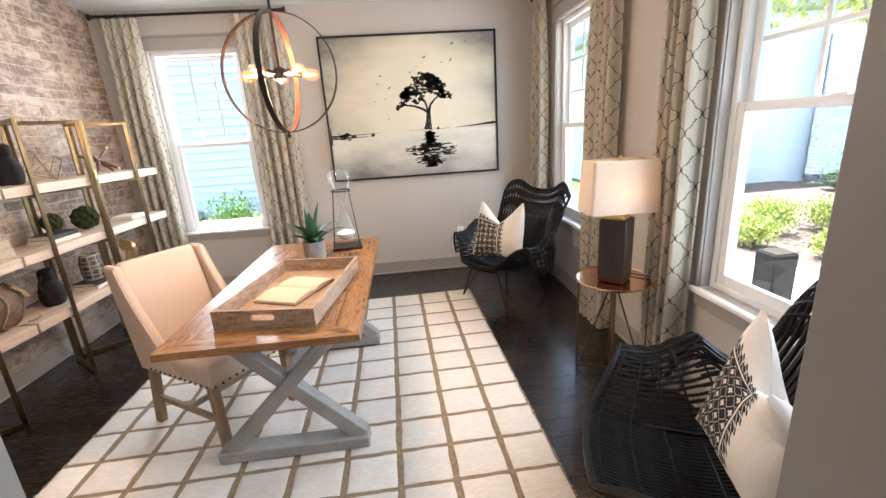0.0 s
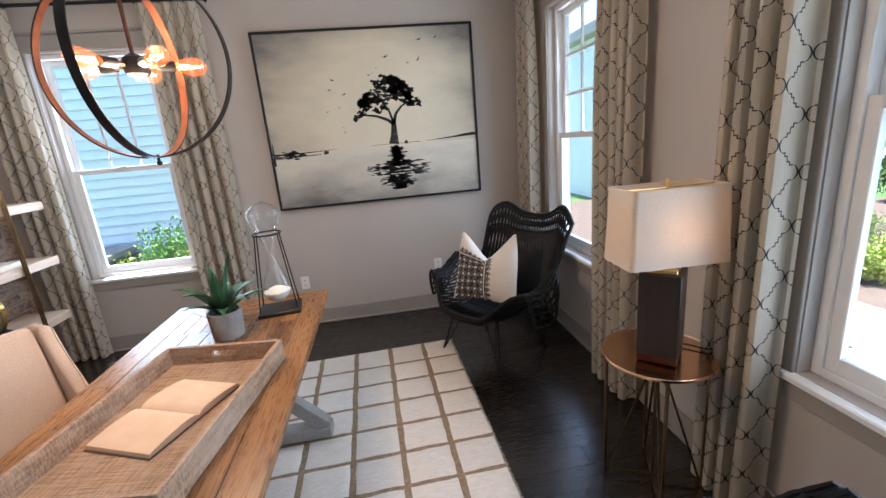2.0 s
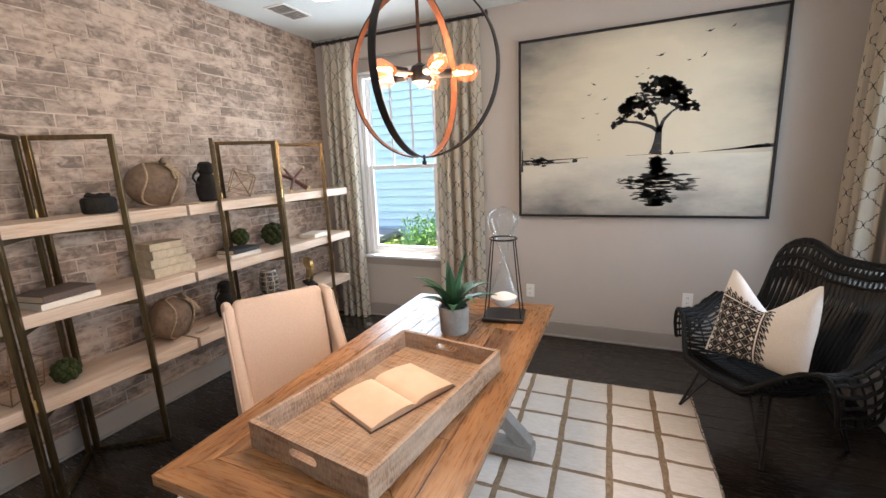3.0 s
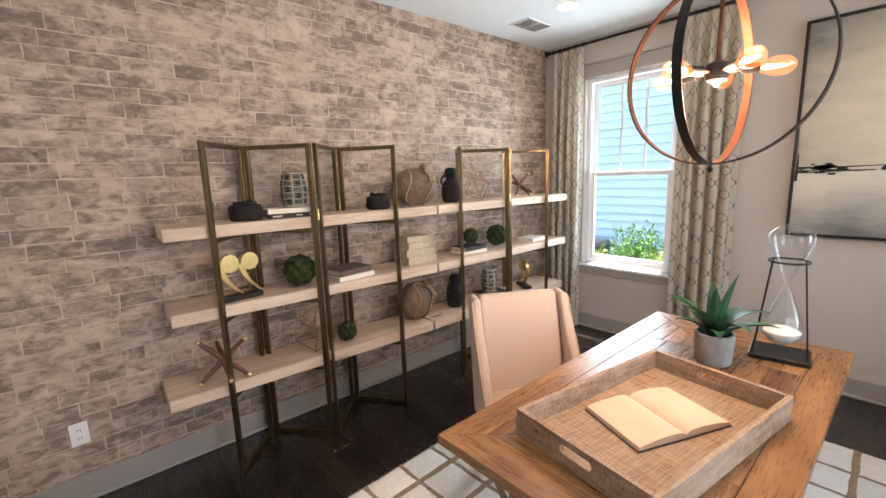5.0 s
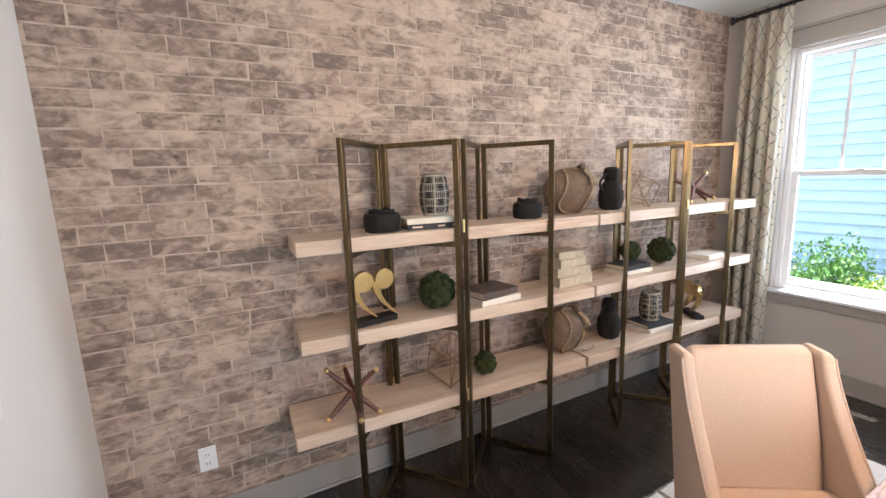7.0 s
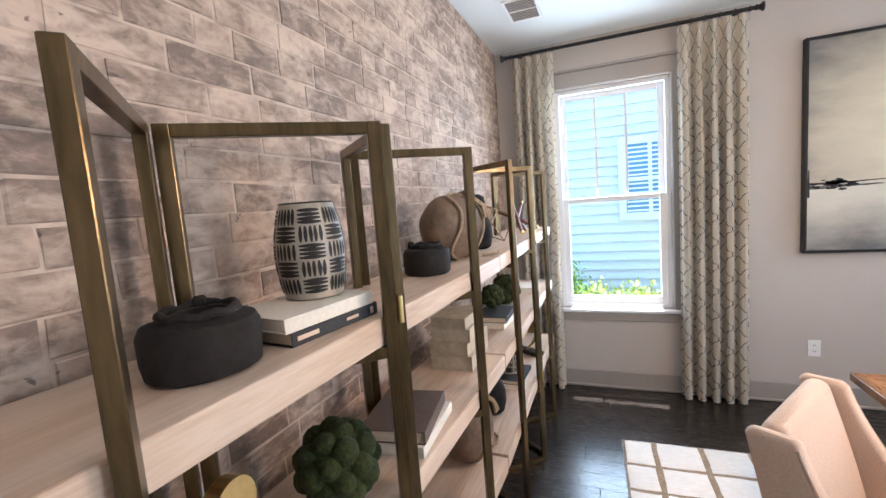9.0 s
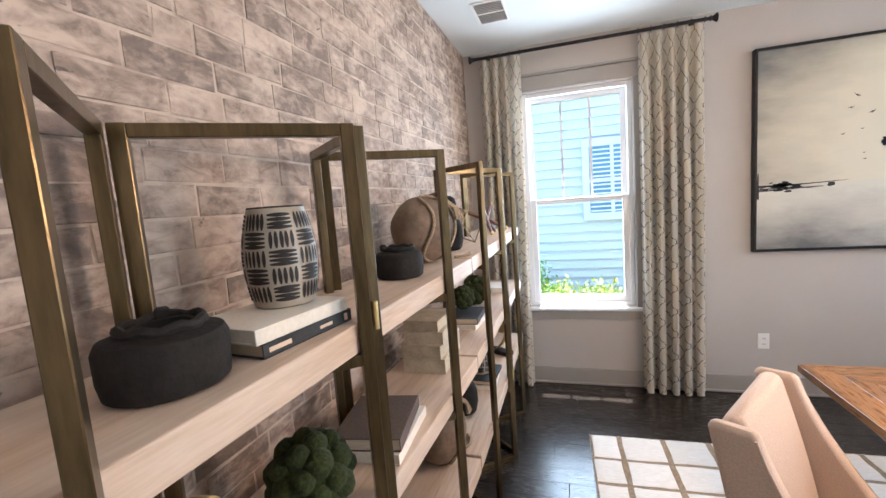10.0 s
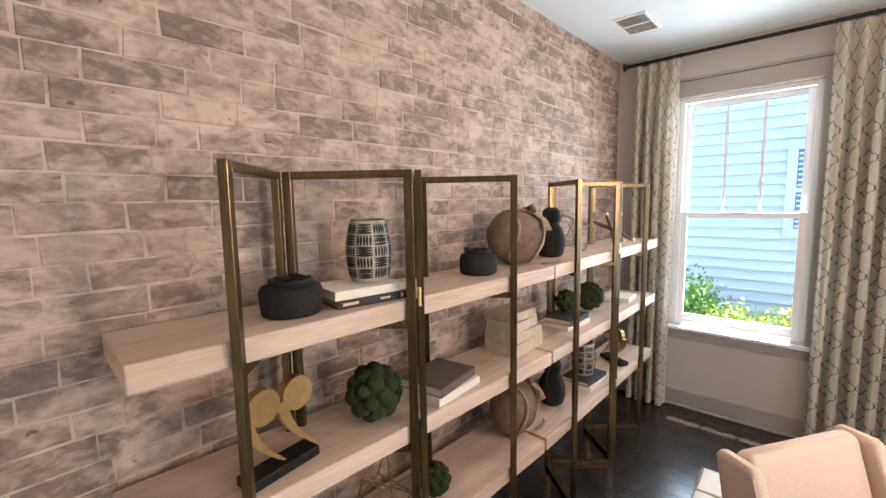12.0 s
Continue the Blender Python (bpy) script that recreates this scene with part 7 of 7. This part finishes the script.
part("casing", boxes((X0, X0 + 0.09, HY - 0.05, HY - 0.023, Q0, Q1), (X1 - 0.09, X1, HY - 0.05, HY - 0.023, Q0, Q1), (X0 + 0.09, X1 - 0.09, HY - 0.05, HY - 0.023, Q0, Q0 + 0.1), (X0 + 0.09, X1 - 0.09, HY - 0.05, HY - 0.023, Q1 - 0.1, Q1), (X0 + 0.09, X1 - 0.09, HY - 0.048, HY - 0.023, 1.69, 1.74), (-1.40, -1.355, HY - 0.045, HY - 0.0235, 1.28, 2.165)), COLUMN_PAINT, hw, "white window casing")
part("pane", boxes((X0 + 0.08, X1 - 0.08, HY - 0.032, HY - 0.0236, Q0 + 0.09, Q1 - 0.09)), material("blue_glass", (0.13, 0.30, 0.44), 0.08), hw, "dark reflecting glass")
for k in range(15):
    zz = Q0 + 0.115 + k * 0.058
    part("blind_slat", boxes((X0 + 0.1, X1 - 0.1, HY - 0.037, HY - 0.0325, zz, zz + 0.022)), VINYL, hw)
ac = thing("air_conditioner", "grey outdoor air conditioning unit", "air conditioner", pose(-3.6, 6.5, GZ))
part("case", boxes((-0.38, 0.38, -0.38, 0.38, 0.0, 0.06), (-0.38, 0.38, -0.38, 0.38, 0.66, 0.74), (-0.34, 0.34, -0.34, 0.34, 0.06, 0.66), bevel=0.01), CONCRETE, ac)
for k in range(14):
    zz = 0.09 + k * 0.04
    part("louvre", boxes((-0.37, 0.37, -0.37, -0.341, zz, zz + 0.018)), DARK_PLASTIC, ac)
    part("louvre", boxes((0.341, 0.37, -0.34, 0.37, zz, zz + 0.018)), DARK_PLASTIC, ac)

# garage across the front bed, with a stacked stone pier
barn = thing("garage_house", "white sided house with a stacked slate pier", "house", pose(0, 0, 0))
part("wall", boxes((5.6, 10.6, 9.6, 16, -0.279, 3.6)), COLUMN_PAINT, barn, "white siding wall")
part("roof", boxes((5.3, 11.2, 9.2, 16.4, 3.6, 3.85), bevel=0.02), ASPHALT, barn, "grey roof edge")
part("trim_board", boxes((10.601, 10.62, 9.6, 9.75, -0.279, 3.55)), COLUMN_PAINT, barn)
rng = random.Random(77)
zc = -0.2795
smesh = {}
sp = thing_part("stone_pier", barn)
while zc < 3.0:
    h = rng.choice((0.06, 0.08, 0.1))
    y = 9.05
    while y < 9.58:
        w = rng.choice((0.14, 0.2, 0.28))
        b = min(y + w, 9.58)
        key = (round(b - y, 2), h)
        if key not in smesh:
            q = bmesh.new()
            box(q, -0.3, 0.3, -(b - y) / 2 + 0.004, (b - y) / 2 - 0.004, -h / 2 + 0.004, h / 2 - 0.004, 0.006)
            me = bpy.data.meshes.new("stone")
            q.to_mesh(me)
            q.free()
            me.materials.append(STONE)
            smesh[key] = me
        o = new("stone", smesh[key])
        o.location = (10.3 + rng.uniform(-0.02, 0.02), (y + b) / 2, zc + h / 2)
        o.parent = sp
        y = b
    zc += h

# ---- brick wall and floorboards, piece by piece ----
rng = random.Random(21)
CO, JT = 0.0722, 0.007
# floorboards run across the room from the brick wall to the windows
def board_mesh(name, w, l, h):
    bm = bmesh.new()
    box(bm, -l / 2, l / 2, -w / 2, w / 2, -h, 0, 0.0012)
    me = bpy.data.meshes.new(name)
    bmesh.ops.recalc_face_normals(bm, faces=bm.faces)
    bm.to_mesh(me)
    bm.free()
    me.materials.append(FLOOR_WOOD)
    return me


BW = 0.127
lengths = {}
y = -2.2 + BW / 2
while y < NY + 0.06:
    x = WX - 0.05 - rng.uniform(0, 0.6)
    while x < EX + 0.05:
        L = rng.choice((0.6, 0.9, 1.2, 1.5))
        x0, x1 = max(x, WX - 0.05), min(x + L, EX + 0.05)
        x += L
        if x1 - x0 < 0.04:
            continue
        key = round(x1 - x0, 2)
        if key not in lengths:
            lengths[key] = board_mesh("floorboard", BW - 0.0012, key - 0.0012, 0.0115)
        ob = new("floorboard", lengths[key])
        ob.location = ((x0 + x1) / 2, y, rng.uniform(-0.0006, 0.0))
        ob.parent = floor
    y += BW

# bricks: courses with mixed lengths, each one proud of the mortar
near_meshes = {}
count = 0
z = 0.0796
stuff_v, stuff_f = [], []
while z < CZ - 0.004:
    h = min(CO - JT, CZ - 0.001 - z)
    y = SY + 0.002 - rng.uniform(0, 0.1)
    while y < NY - 0.004:
        L = rng.choice((0.203, 0.203, 0.203, 0.19, 0.22, 0.10, 0.15))
        a, b = max(y, SY + 0.002), min(y + L - JT, NY - 0.003)
        y += L
        if b - a < 0.02:
            continue
        d = rng.uniform(0.0012, 0.003)
        z0, z1 = z + rng.uniform(-0.002, 0.002), z + h + rng.uniform(-0.002, 0.002)
        near = 0.45 < a < 2.75 and 1.30 < z < 2.30 and b - a > 0.05
        if near and count < 300:
            count += 1
            key = (round(b - a, 3), round(h, 3), round(d, 4))
            me = near_meshes.get(key)
            if me is None:
                w2, h2, s = (b - a) / 2, h / 2, 0.0015
                vs = [(0, -w2, -h2), (0, w2, -h2), (0, w2, h2), (0, -w2, h2), (d, -w2 + s, -h2 + s), (d, w2 - s, -h2 + s), (d, w2 - s, h2 - s), (d, -w2 + s, h2 - s)]
                fs = [(4, 5, 6, 7), (0, 1, 5, 4), (1, 2, 6, 5), (2, 3, 7, 6), (3, 0, 4, 7)]
                me = bpy.data.meshes.new("brick")
                me.from_pydata([(p[0], p[1] + rng.uniform(-0.003, 0.003), p[2] + rng.uniform(-0.003, 0.003)) for p in vs], [], fs)
                me.materials.append(BRICK)
                near_meshes[key] = me
            ob = new("brick", me)
            ob.location = (WX + 0.0004, (a + b) / 2, (z0 + z1) / 2)
            ob.parent = wall_west
        else:
            k, s = len(stuff_v), 0.0015
            stuff_v += [(p[0], p[1] + rng.uniform(-0.003, 0.003) * (SY + 0.01 < p[1] < NY - 0.01), p[2] + rng.uniform(-0.003, 0.003) * (0.14 < p[2] < CZ - 0.006)) for p in ((WX + 0.0004, a, z0), (WX + 0.0004, b, z0), (WX + 0.0004, b, z1), (WX + 0.0004, a, z1), (WX + d, a + s, z0 + s), (WX + d, b - s, z0 + s), (WX + d, b - s, z1 - s), (WX + d, a + s, z1 - s))]
            stuff_f += [tuple(k + i for i in f) for f in ((4, 5, 6, 7), (0, 1, 5, 4), (1, 2, 6, 5), (2, 3, 7, 6), (3, 0, 4, 7))]
    z += CO
me = bpy.data.meshes.new("bricks")
me.from_pydata(stuff_v, [], stuff_f)
me.materials.append(BRICK)
ob = new("bricks", me)
ob.parent = wall_west
tagged(ob, kind="stuff")
